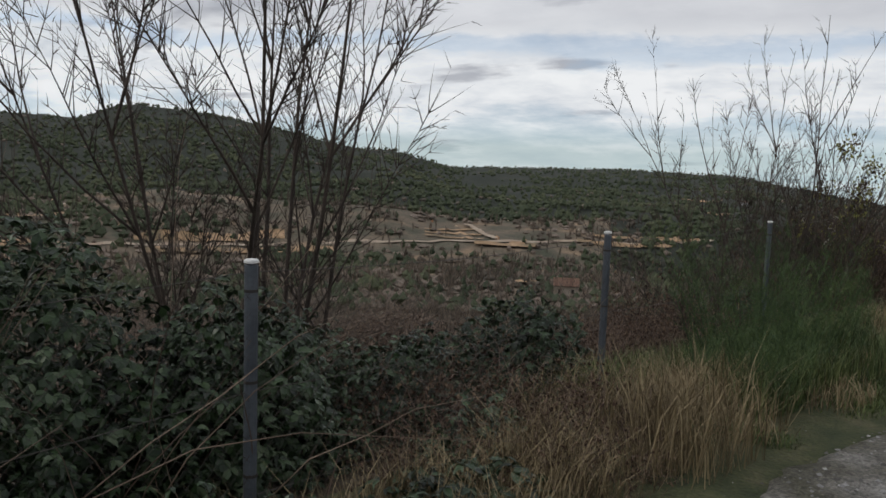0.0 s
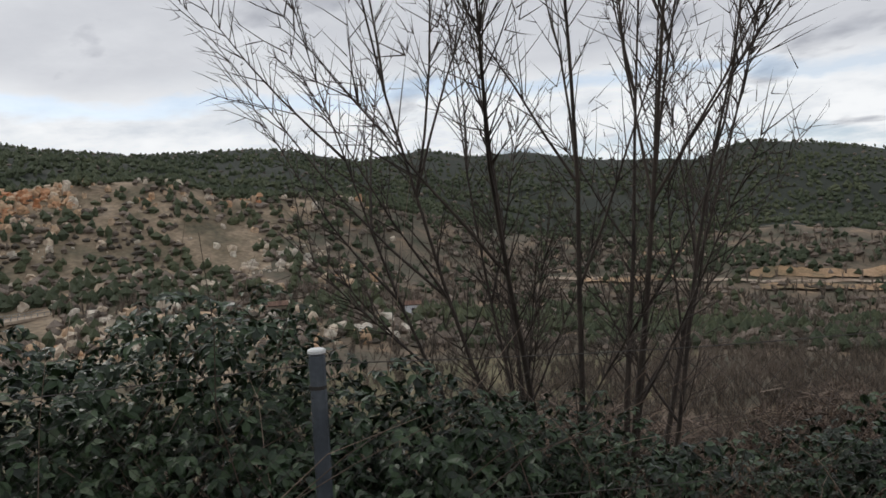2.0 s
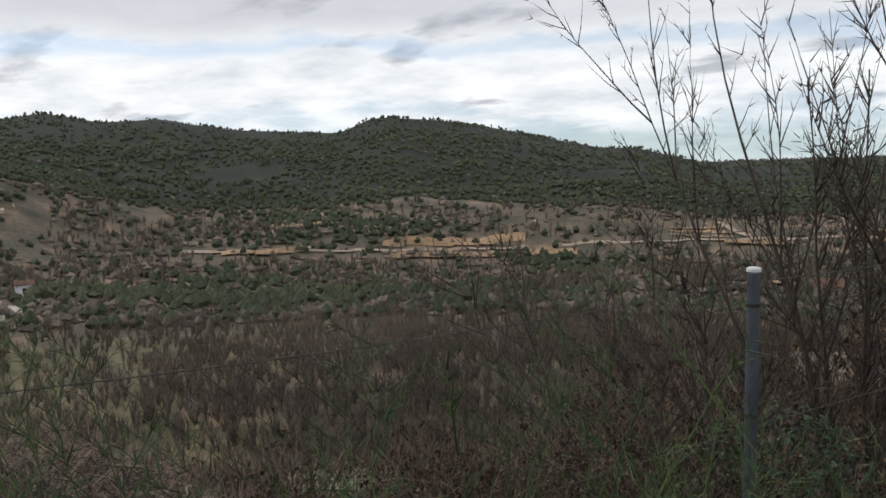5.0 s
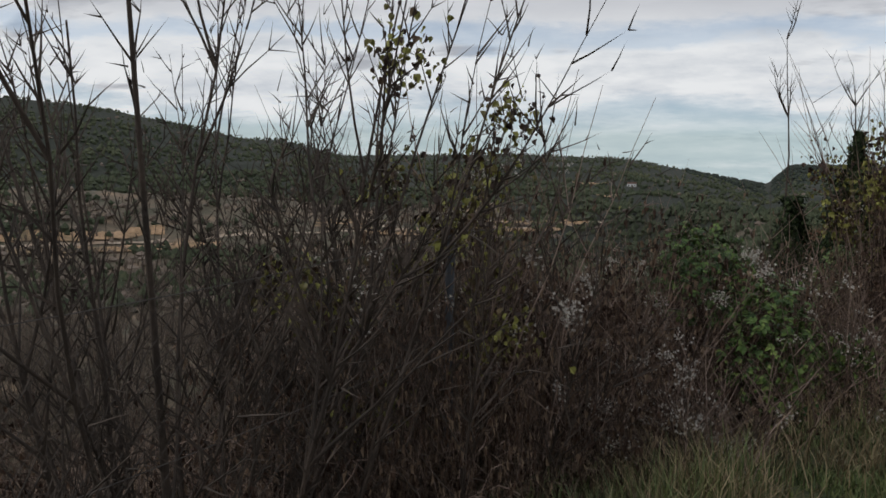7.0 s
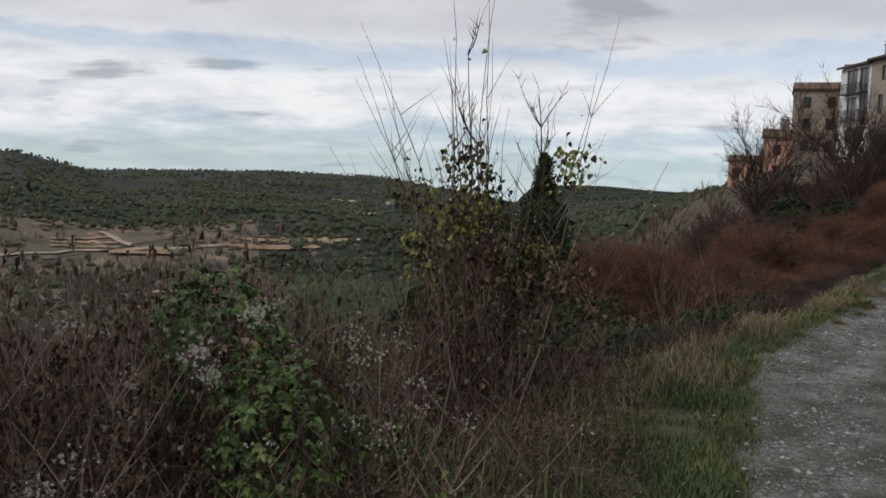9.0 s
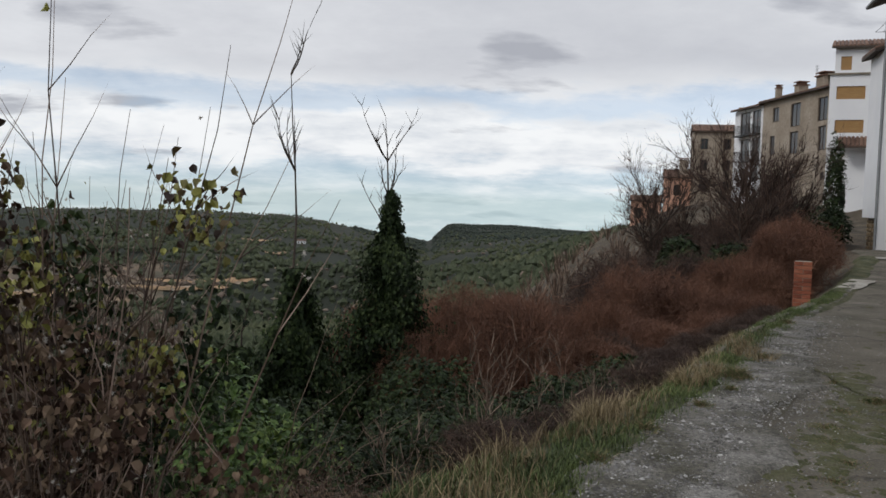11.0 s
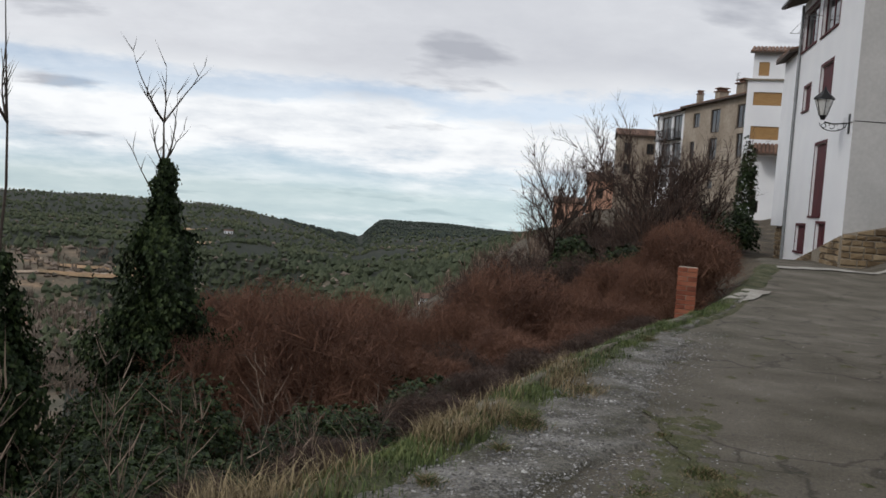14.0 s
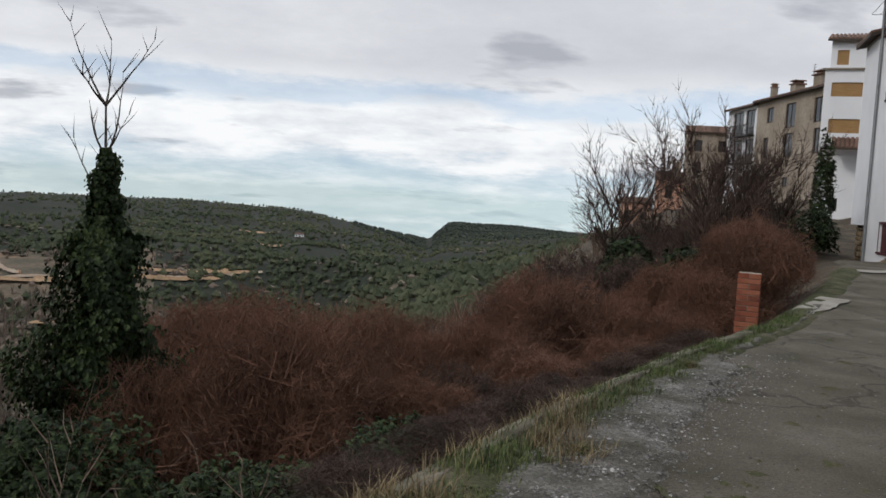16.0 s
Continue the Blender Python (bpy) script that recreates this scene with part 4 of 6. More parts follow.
for c in range(-6, 9):
    z = 0.0885 * c
    for k in (0, 1):
        o = new("brick", brick_mesh(0.355, 0.17, 0.08))
        o.parent = pillar
        off = 0.09 if k else 0.27
        jx, jr = random.uniform(-0.004, 0.004), random.uniform(-1.2, 1.2)
        o.matrix_basis = pose(0.18 + jx, -off, z, 0, 0, jr) if c % 2 else pose(off, -0.18 + jx, z, 0, 0, 90 + jr)


# van behind the building corner
def van_at(m):
    v = thing("van", m, "silver-grey van parked beside the grey wall", "van")
    prof = [(0, 0.35), (0.02, 1.05), (0.12, 1.80), (0.3, 1.92), (3.3, 1.95), (3.9, 1.25), (4.6, 1.0), (4.7, 0.45)]
    g = Geo()
    n = len(prof)
    rings = []
    for yy, inset in ((-0.86, 0.06), (-0.8, 0.0), (0.8, 0.0), (0.86, 0.06)):
        rings.append([(p[0] + (inset if p[0] < 2 else -inset), yy, p[1] - (inset if p[1] > 1 else 0)) for p in prof])
    for r in rings:
        g.v.extend(r)
    for a in range(3):
        for i in range(n):
            j = (i + 1) % n
            g.f.append((a * n + i, a * n + j, (a + 1) * n + j, (a + 1) * n + i))
    g.f.append(tuple(range(n)))
    g.f.append(tuple(reversed(range(3 * n, 4 * n))))
    part("body", g, M["van_paint"], v)
    for sy in (-1, 1):
        q = Geo()
        for a, b in ((0.35, 1.55), (1.65, 2.7), (2.8, 3.35)):
            q.box((a, sy * 0.855, 1.15), (b, sy * 0.872, 1.72))
        part("side_window", q, M["pane"], v)
        for x in (0.85, 3.75):
            w = Geo()
            w.tube([(x, sy * 0.68, 0.32), (x, sy * 0.875, 0.32)], [0.32] * 2, 20)
            t = part("wheel", w, M["rubber"], v)
            w = Geo()
            w.tube([(x, sy * 0.8, 0.32), (x, sy * 0.885, 0.32)], [0.2, 0.18], 14)
            part("rim", w, M["zinc"], t)
    q = Geo()
    q.box((-0.02, -0.62, 1.15), (0.05, 0.62, 1.7))
    part("rear_window", q, M["pane"], v)
    q = Geo()
    q.box((-0.06, -0.84, 0.38), (0.12, 0.84, 0.58))
    part("bumper", q, M["rubber"], v)
    return v


van_at(frame_at(19.75, 27.55, 0.98, 0.944, -0.33))


# ---- the far slopes ----
def toward(az, d):
    return -math.sin(radians(az)) * d, 2 + math.cos(radians(az)) * d


def ground_seen(az, elev, start=90):
    """Where a level-eyed look at that azimuth and angle meets the far ground."""
    d = start
    while d < 2500:
        x, y = toward(az, d)
        if height(x, y) >= 1.7 + d * math.tan(radians(elev)):
            break
        d *= 1.01
    return x, y, d


def crown(g, rnd, x, y, z, r, h, sides=5, rings=((0.06, 0.75), (0.5, 0.95))):
    """A ragged far tree crown of rings and a leaning tip."""
    n0 = len(g.v)
    t0 = rnd.random() * 6.28
    for k, (zz, rr) in enumerate(rings):
        for i in range(sides):
            a = t0 + 6.2832 * i / sides + k * 0.5
            q = r * rr * rnd.uniform(0.6, 1.3)
            g.v.append((x + math.cos(a) * q, y + math.sin(a) * q, z + h * (zz + rnd.uniform(-0.09, 0.09))))
    g.v.append((x + rnd.uniform(-0.25, 0.25) * r, y + rnd.uniform(-0.25, 0.25) * r, z + h))
    last = len(rings) - 1
    for k in range(last):
        for i in range(sides):
            a, b = n0 + k * sides + i, n0 + k * sides + (i + 1) % sides
            g.f.append((a, b, b + sides, a + sides))
    for i in range(sides):
        g.f.append((n0 + last * sides + i, n0 + last * sides + (i + 1) % sides, n0 + (last + 1) * sides))


def fuzzy(g, rnd, x, y, z, r, h, thick=0.30, limbs=5):
    """A far leafless tree: a spray of thin upright limbs."""
    for i in range(limbs):
        a, q = rnd.random() * 6.28, r * rnd.uniform(0.2, 1.0)
        mid = (x + math.cos(a) * q * 0.5, y + math.sin(a) * q * 0.5, z + h * 0.5)
        g.tube([(x, y, z), mid], [thick, thick * 0.85], 3, False)
        g.spike(mid, (x + math.cos(a) * q, y + math.sin(a) * q, z + h * rnd.uniform(0.7, 1.0)), thick * 0.85)


pines, far_pines, scrub, bare, rocks = Geo(), Geo(), Geo(), Geo(), Geo()
rnd = random.Random(21)
for i in range(66000):
    az = rnd.uniform(-24, 113)
    d = 105 * (1850 / 105) ** (rnd.random() ** 0.85)
    if az < 16 and d < 165:
        continue
    if az < -3 and d > 420 and rnd.random() < 0.3:
        continue
    x, y = toward(az, d)
    n = noise.fractal(Vector((x * 0.009, y * 0.009, 4)), 1.0, 2.0, 4)
    brow_d = lerp(az, (-60, -6, 5, 60, 76, 130), (280, 300, 480, 470, 400, 390))
    forest = d > brow_d * 1.02
    cliff = 66 < az and 0.70 * brow_d < d < brow_d * 1.02
    if abs(az - 21) < 2.2 and 600 < d < 1500 and rnd.random() < 0.75 and n < 0.3:
        continue
    if forest:
        if n < -0.5 or (n < -0.1 and rnd.random() < 0.4):
            continue
        kind = pines if rnd.random() < 0.93 else scrub
    elif cliff:
        if n < -0.3 or rnd.random() < 0.35:
            continue
        kind = pines if rnd.random() < 0.45 else scrub
    else:
        if n < -0.55:
            continue
        q = rnd.random()
        if az < 12:
            kind = pines if q < 0.88 else scrub
        elif n > 0.30:
            kind = pines if q < 0.75 else scrub
        else:
            kind = scrub if q < 0.42 else (pines if q < 0.54 else bare)
    if d < 215:
        if rnd.random() < lerp(az, (46, 80), (0.0, 0.5)):
            continue
        kind = bare
    z = height(x, y) - 0.4
    e = math.degrees(math.atan2(z - 1.7, d))
    if (19.5 < az < 28 and -6.8 < e < -5.2 and rnd.random() < 0.9) or (7 < az < 59 and -7.25 < e < -6.15 and rnd.random() < 0.7):
        continue
    if 90.5 < az < 97 and -7.7 < e < -5.9:
        continue
    s = 1.0 if d < 700 else 1.0 + (d - 700) / 3500
    if kind is bare:
        if -14.5 < e < -8.5 and rnd.random() < lerp(az, (46, 84), (0.0, 0.8)):
            continue
        if d < 260:
            fuzzy(bare, rnd, x, y, z, rnd.uniform(0.9, 2.2), rnd.uniform(2.4, 5.0), 0.055, 10)
        else:
            fuzzy(bare, rnd, x, y, z, rnd.uniform(0.8, 1.8), rnd.uniform(3.5, 7), 0.15, 6)
    elif kind is scrub:
        crown(scrub, rnd, x, y, z, rnd.uniform(1.1, 2.6), rnd.uniform(1.2, 3.0), 5)
    else:
        if d > lerp(az, SKY_A, SKY_D) * 0.9:
            s *= 0.72
        crown(pines, rnd, x, y, z, rnd.uniform(1.3, 2.5) * s, rnd.uniform(2.4, 4.8) * s)
# farthest ridge crowns, in the haze-tinted pine colour
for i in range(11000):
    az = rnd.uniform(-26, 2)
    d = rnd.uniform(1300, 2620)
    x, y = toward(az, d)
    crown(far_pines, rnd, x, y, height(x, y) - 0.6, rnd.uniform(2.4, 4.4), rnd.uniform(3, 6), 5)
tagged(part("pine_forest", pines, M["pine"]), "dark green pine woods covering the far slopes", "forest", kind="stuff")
tagged(part("ridge_forest", far_pines, M["pine_far"]), "pine woods on the farthest ridge, tinted blue for distance haze", "forest", kind="stuff")
tagged(part("scrub_cover", scrub, M["scrub"]), "grey-brown leafless scrub over the valley", "scrub", kind="stuff")
tagged(part("bare_trees_far", bare, M["scrub"]), "grey leafless poplars on the valley floor", "trees", kind="stuff")

for i in range(5200):
    az = rnd.uniform(66, 113) if i < 5060 else rnd.uniform(-12, 64)
    if 66 <= az < 78 and rnd.random() > ((az - 66) / 12) ** 1.4:
        continue
    brow_d = lerp(az, (-60, -6, 5, 60, 76, 130), (280, 300, 480, 470, 400, 390))
    d = brow_d * (rnd.uniform(0.52, 1.03) if rnd.random() < 0.72 else rnd.uniform(0.95, 1.02))
    x, y = toward(az, d)
    n = noise.fractal(Vector((x * 0.012, y * 0.012, 14)), 1.0, 2.0, 3)
    if n < 0.02 and rnd.random() < 0.86:
        continue
    z = height(x, y)
    r = (0.45 + 1.9 * rnd.random() ** 2.2) * (0.8 + 0.5 * max(n, 0))
    if az < 64:
        r *= 0.55
    n0 = len(rocks.v)
    t0 = rnd.random() * 6.28
    hgt = r * rnd.uniform(0.8, 1.7)
    for k, (zz, rr) in enumerate(((-0.3, 1.0), (0.5, 1.05), (0.95, 0.72))):
        for j in range(6):
            a = t0 + 6.2832 * j / 6
            q = r * rr * rnd.uniform(0.5, 1.45)
            rocks.v.append((x + math.cos(a) * q, y + math.sin(a) * q, z + hgt * zz * rnd.uniform(0.7, 1.3)))
    for k in (0, 1):
        for j in range(6):
            a, b = n0 + k * 6 + j, n0 + k * 6 + (j + 1) % 6
            rocks.f.append((a, b, b + 6, a + 6))
    rocks.f.append(tuple(n0 + 12 + j for j in range(6)))
tagged(part("rock_outcrops", rocks, M["rock"]), "ochre and grey limestone outcrops along the far brow", "rocks", kind="stuff")


def ribbon(name, pts, width, label, lift=0.5, mat="track"):
    g = Geo()
    q = []
    for (a0, e0), (a1, e1) in zip(pts, pts[1:]):
        for k in range(12):
            f = k / 12
            x, y, d = ground_seen(a0 + (a1 - a0) * f, e0 + (e1 - e0) * f, 150)
            q.append(Vector((x, y, 0)))
    for i in range(len(q)):
        s = q[min(i + 1, len(q) - 1)] - q[max(i - 1, 0)]
        n = Vector((-s.y, s.x, 0)).normalized() * width / 2
        for p in (q[i] - n, q[i] + n):
            g.v.append((p.x, p.y, height(p.x, p.y) + lift))
    for i in range(len(q) - 1):
        g.f.append((2 * i, 2 * i + 1, 2 * i + 3, 2 * i + 2))
    return tagged(part(name, g, M[mat]), label, name, kind="structure")


near_scrub = Geo()
for i in range(5200):
    az = rnd.uniform(-24, 108)
    d = 9 * (170 / 9) ** rnd.random()
    x, y = toward(az, d)
    if az > 60:
        x, y = x - 2, y - 6
    u = left_of_road(x, y)
    if u < 4.2 or (6 < y < 28 and u < 7.5):
        continue
    if d > 26 and rnd.random() < lerp(az, (44, 78), (0.0, 0.8)):
        continue
    s = min(1.0, d / 60) * (0.6 if az > 58 else 1.0)
    fuzzy(near_scrub, rnd, x, y, height(x, y) - 0.15, (0.5 + 1.2 * s) * rnd.uniform(0.6, 1.3), (0.7 + 2.2 * s) * rnd.uniform(0.5, 1.3), 0.012 + 0.05 * s, 6)
tagged(part("slope_scrub", near_scrub, M["twig_brown"]), "leafless brown scrub covering the slope below the fence", "scrub", kind="stuff")

ribbon("track", [(58.5, -6.4), (47, -6.9), (38, -7.0), (31, -6.7), (21.5, -6.4), (12, -6.2), (7, -5.6)], 3.6, "pale dirt road across the far valley side", 0.6)
ribbon("track", [(23.6, -5.3), (22.6, -5.9), (21.5, -6.35)], 3.2, "pale track climbing the valley side", 0.9)
for e in (-5.7, -5.95, -6.2):
    ribbon("terrace", [(26.5, e), (22.3, e - 0.1)], 3, "ochre terrace bank on the valley side", 0.8, "field")
for a0, a1, e, wide in ((45.5, 35.5, -6.45, 9), (45.0, 32.0, -7.25, 9), (53.2, 49, -4.95, 4), (56, 50, -6.6, 6), (20.6, 18.8, -6.6, 6), (16.2, 10, -6.3, 5), (15.6, 8.0, -5.8, 5), (7.6, 6.4, -3.9, 9), (9.2, 6.6, -3.05, 7), (23.2, 19.6, -6.6, 6), (21.0, 19.6, -9.1, 6), (15.2, 13.9, -9.6, 6)):
    ribbon("field", [(a0, e), ((a0 + a1) / 2, e - 0.12), (a1, e + 0.05)], wide, "bare ochre terrace field on the valley side", 0.9, "field")


def far_home(az, elev, w, h, wall, label, rise=1.0, start=150):
    x, y, d = ground_seen(az, elev, start)
    z = height(x, y)
    dx, dy = x / d, (y - 2) / d
    home = far_house(x - dy * -w / 2, y + dx * -w / 2, -dy, dx, w, w * 0.8, z - 2, z + h, wall, label, 1, max(1, int(w / 3)), rise)
    return home


far_home(68.0, -8.3, 5, 3.2, "white", "small white farm building in the valley")
far_home(77.0, -7.7, 6, 3.0, "old_render", "small farmhouse with a clay tile roof in the valley")
far_home(17.4, -10.0, 8, 3.5, "old_render", "farmhouse with a large clay tile roof below the slope", 2.2)
far_home(-8.0, -7.6, 6, 4.0, "white", "white house below the ridge", 1.0, 190)
far_home(5.4, -3.3, 9, 4.0, "white", "white house far up the wooded slope")

# low bridge over the valley stream
bx, by, bd = ground_seen(93, -6.6)
bz = 1.7 + bd * math.tan(radians(-6.5)) + 0.6
bridge = thing("road_bridge", frame_at(bx, by, bz, -0.55, 0.84), "pale concrete road bridge with a metal rail in the valley", "bridge")
g = Geo()
g.box((-25, -3, -0.8), (18, 3, 0))
part("deck", g, M["track"], bridge)
for k in range(6):
    g = Geo()
    g.box((-22 + k * 7, -2.5, -9), (-21 + k * 7, 2.5, -0.8))
    part("bridge_pier", g, M["track"], bridge)
for yy in (-2.9, 2.8):
    g = Geo()
    for k in range(22):
        g.box((-25 + k * 2, yy, 0), (-24.85 + k * 2, yy + 0.1, 1.0))
    g.box((-25, yy, 0.9), (18, yy + 0.1, 1.05))
    part("bridge_rail", g, M["lead"], bridge)


# ---- near plants ----
def grow(g, rnd, p, d, length, r, sides=4, wobble=0.08, steps=5, lift=0.0, taper=1.0):
    """A bending, tapering limb; gives back its points."""
    pts = [Vector(p)]
    d = Vector(d).normalized()
    for k in range(steps):
        d = (d + Vector((rnd.uniform(-wobble, wobble), rnd.uniform(-wobble, wobble), rnd.uniform(-wobble, wobble) + lift))).normalized()
        pts.append(pts[-1] + d * (length / steps))
    radii = [r * (0.15 + 0.85 * (1 - k / steps) ** taper) for k in range(steps + 1)]
    if sides == 3:
        if steps > 1:
            g.tube([tuple(q) for q in pts[:-1]], radii[:-1], 3, False)
        g.spike(pts[-2], pts[-1], radii[-2])
    else:
        g.tube([tuple(q) for q in pts], radii, sides, False)
    return pts


def side_way(rnd, along, angle):
    a = along.normalized()
    u = a.cross(Vector((rnd.uniform(-1, 1), rnd.uniform(-1, 1), rnd.uniform(-1, 1))))
    u = u.normalized() if u.length > 1e-4 else Vector((1, 0, 0))
    return a * math.cos(angle) + u * math.sin(angle)


def bare_tree(at, label, seed, stems=12, tall=(3.6, 5.2), width=0.55, lean=0.24, r0=0.026, spur=(0.18, 0.55), spurs=22, way=(0, 0), group="", name="bare_tree", sub=3, mat="bark"):
    rnd = random.Random(seed)
    root = thing(name, at, label, "tree", group)
    trunk, twigs = Geo(), Geo()
    for i in range(stems):
        a = 2.4 * i + seed + rnd.uniform(-0.3, 0.3)
        q = math.sqrt((i + 0.5) / stems)
        base = Vector((math.cos(a) * q * width, math.sin(a) * q * width, -0.1))
        out = Vector((math.cos(a) * q * lean + way[0] + rnd.uniform(-0.07, 0.07), math.sin(a) * q * lean + way[1] + rnd.uniform(-0.07, 0.07), 1))
        length = rnd.uniform(*tall)
        pts = grow(trunk, rnd, base, out, length, r0 * rnd.uniform(0.75, 1.3), 6, 0.075, 9, 0.02, 1.5)
        forks = []
        for k in range(rnd.randint(3, 5)):
            j = rnd.randint(2, 6)
            f = grow(trunk, rnd, pts[j], side_way(rnd, pts[j + 1] - pts[j], rnd.uniform(0.35, 0.65)), length * rnd.uniform(0.28, 0.5), r0 * 0.42, 5, 0.08, 6, 0.05, 1.3)
            forks.append(f)
        for line, count in [(pts, spurs)] + [(f, spurs // 2) for f in forks]:
            n = len(line) - 1
            for k in range(count):
                f = rnd.uniform(0.22, 0.99) * n
                j = min(int(f), n - 1)
                p = line[j].lerp(line[j + 1], f - j)
                s = rnd.uniform(*spur) * (1.15 - 0.5 * f / n)
                w = grow(twigs, rnd, p, side_way(rnd, line[j + 1] - line[j], rnd.uniform(0.5, 0.95)) + Vector((0, 0, 0.2)), s, 0.0046, 3, 0.10, 3, 0.07)
                for m in range(rnd.randint(0, sub)):
                    e = w[rnd.randint(1, 3)]
                    grow(twigs, rnd, e, side_way(rnd, w[-1] - w[0], rnd.uniform(0.5, 0.9)), s * rnd.uniform(0.2, 0.5), 0.0034, 3, 0.1, 2)
    tagged(part("trunk", trunk, M[mat], root, smooth=True), kind="stuff" if name == "bare_sapling" else "")
    tagged(part("twig_mass", twigs, M[mat], root), kind="stuff")
    return root


def on_ground(x, y, sink=0.05):
    return (x, y, height(x, y) - sink)


bare_tree(on_ground(-8.05, -5.55), "leafless many-stemmed tree with short spur twigs behind the fence", 5, stems=11, tall=(4.0, 6.0), width=0.5, lean=0.32, r0=0.024, spur=(0.22, 0.7), spurs=46, sub=4)
bare_tree(on_ground(-4.55, -0.15), "dense leafless many-stemmed shrub with short spurs behind the fence", 6, stems=15, tall=(2.4, 3.9), width=0.5, lean=0.42, way=(0.02, 0.03), r0=0.017, spur=(0.15, 0.42), spurs=24, sub=3, mat="bark_dark")
bare_tree(on_ground(-4.15, 0.75), "leafless shrub tangled with vines beside a fence post", 9, stems=14, tall=(1.4, 2.3), width=0.6, lean=0.35, r0=0.010, spurs=24, way=(-0.03, 0.0), mat="bark_dark")
bare_tree(on_ground(-5.3, -0.7), "low dark leafless shrub below the fence", 12, stems=12, tall=(1.2, 2.2), width=0.6, lean=0.6, r0=0.009, spurs=18, mat="bark_dark")


def limb(geos, rnd, p, way, length, r, level):
    """A limb that forks again and again into fine twigs."""
    steps = (5, 5, 4, 3, 2)[level]
    pts = grow(geos[0] if level < 2 else geos[1], rnd, p, way, length, r, 6 if level < 2 else 3, 0.10, steps, 0.03)
    if level == 4:
        return
    for k in range((5, 6, 6, 5)[level]):
        j = rnd.randint(1 + (level == 0), steps)
        limb(geos, rnd, pts[j], side_way(rnd, pts[j] - pts[j - 1], rnd.uniform(0.35, 0.8)) + Vector((0, 0, 0.15)), length * rnd.uniform(0.45, 0.68), r * 0.53, level + 1)


def winter_tree(at, label, seed, tall, trunks, group, r0=0.11):
    rnd = random.Random(seed)
    root = thing("winter_tree", at, label, "tree", group)
    geos = (Geo(), Geo())
    for k in range(trunks):
        limb(geos, rnd, (rnd.uniform(-0.5, 0.5), rnd.uniform(-0.5, 0.5), -0.2), (rnd.uniform(-0.35, 0.35), rnd.uniform(-0.35, 0.35), 1), tall * rnd.uniform(0.5, 0.62), r0, 0)
    part("trunk", geos[0], M["bark_dark"], root, smooth=True)
    tagged(part("twig_mass", geos[1], M["twig_dark"], root), kind="stuff")


for k, (az, d, top, tr) in enumerate(((-16.3, 40, 3.8, 2), (-18.9, 40, 6.0, 3), (-21.3, 36, 6.0, 3), (-23.9, 39, 4.4, 3), (-20.0, 33, 3.2, 2), (-24.8, 34, 3.0, 2))):
    x, y = 1.9 - math.sin(radians(az)) * d, 3.9 + math.cos(radians(az)) * d
    z = height(x, y)
    winter_tree((x, y, z - 0.1), "bare winter tree on the slope below the houses", 40 + k, top - z, tr, "bare trees below the houses")


def leaf_mound(name, label, category, parts, mat, size, seed, canes=30, cane_mat="twig_brown", fill=0.35, droop=0.2):
    """Leafy masses: parts are (x, y, z, rx, ry, rz, leaves)."""
    rnd = random.Random(seed)
    c = Vector((parts[0][0], parts[0][1], height(parts[0][0], parts[0][1])))
    root = thing(name, tuple(c), label, category)
    leaves, stems = Geo(), Geo()
    for (x, y, z, rx, ry, rz, count) in parts:
        o = Vector((x, y, z)) - c
        for i in range(count // 3):
            a, h = rnd.random() * 6.2832, rnd.uniform(-0.55, 1.0)
            q = math.sqrt(max(0, 1 - h * h))
            lump = 1 + 0.28 * noise.noise(Vector((math.cos(a) * q * 2.2 + x, math.sin(a) * q * 2.2 + y, h * 2.2)))
            k = (1 - fill * rnd.random() ** 1.6) * lump
            n = Vector((math.cos(a) * q / rx, math.sin(a) * q / ry, h / rz)).normalized()
            p = o + Vector((math.cos(a) * q * rx, math.sin(a) * q * ry, h * rz)) * k
            t = Vector((rnd.uniform(-1, 1), rnd.uniform(-1, 1), rnd.uniform(-0.7, 0.4) - droop))
            s = size * rnd.uniform(0.6, 1.35)
            up_ = (n * 0.7 + Vector((rnd.uniform(-0.6, 0.6), rnd.uniform(-0.6, 0.6), 0.8))).normalized()
            leaves.broad_leaf(p, t, up_, s, s * 0.5)
            side = t.normalized().cross(up_) * 0.8
            for sg in (-1, 1):
                leaves.broad_leaf(p - t.normalized() * s * 0.1, t.normalized() * 0.6 + side * sg, up_, s * 0.8, s * 0.40)
        for i in range(canes):
            a = rnd.random() * 6.28
            b = o + Vector((math.cos(a) * rx * 0.6, math.sin(a) * ry * 0.6, -rz * 0.5))
            grow(stems, rnd, b, (math.cos(a) * 0.5, math.sin(a) * 0.5, 1.3), rz * rnd.uniform(1.4, 2.1), 0.0055, 4, 0.22, 7, -0.12)
    tagged(part("foliage", leaves, M[mat], root), kind="stuff")
    tagged(part("cane_tangle", stems, M[cane_mat], root), kind="stuff")
    return root


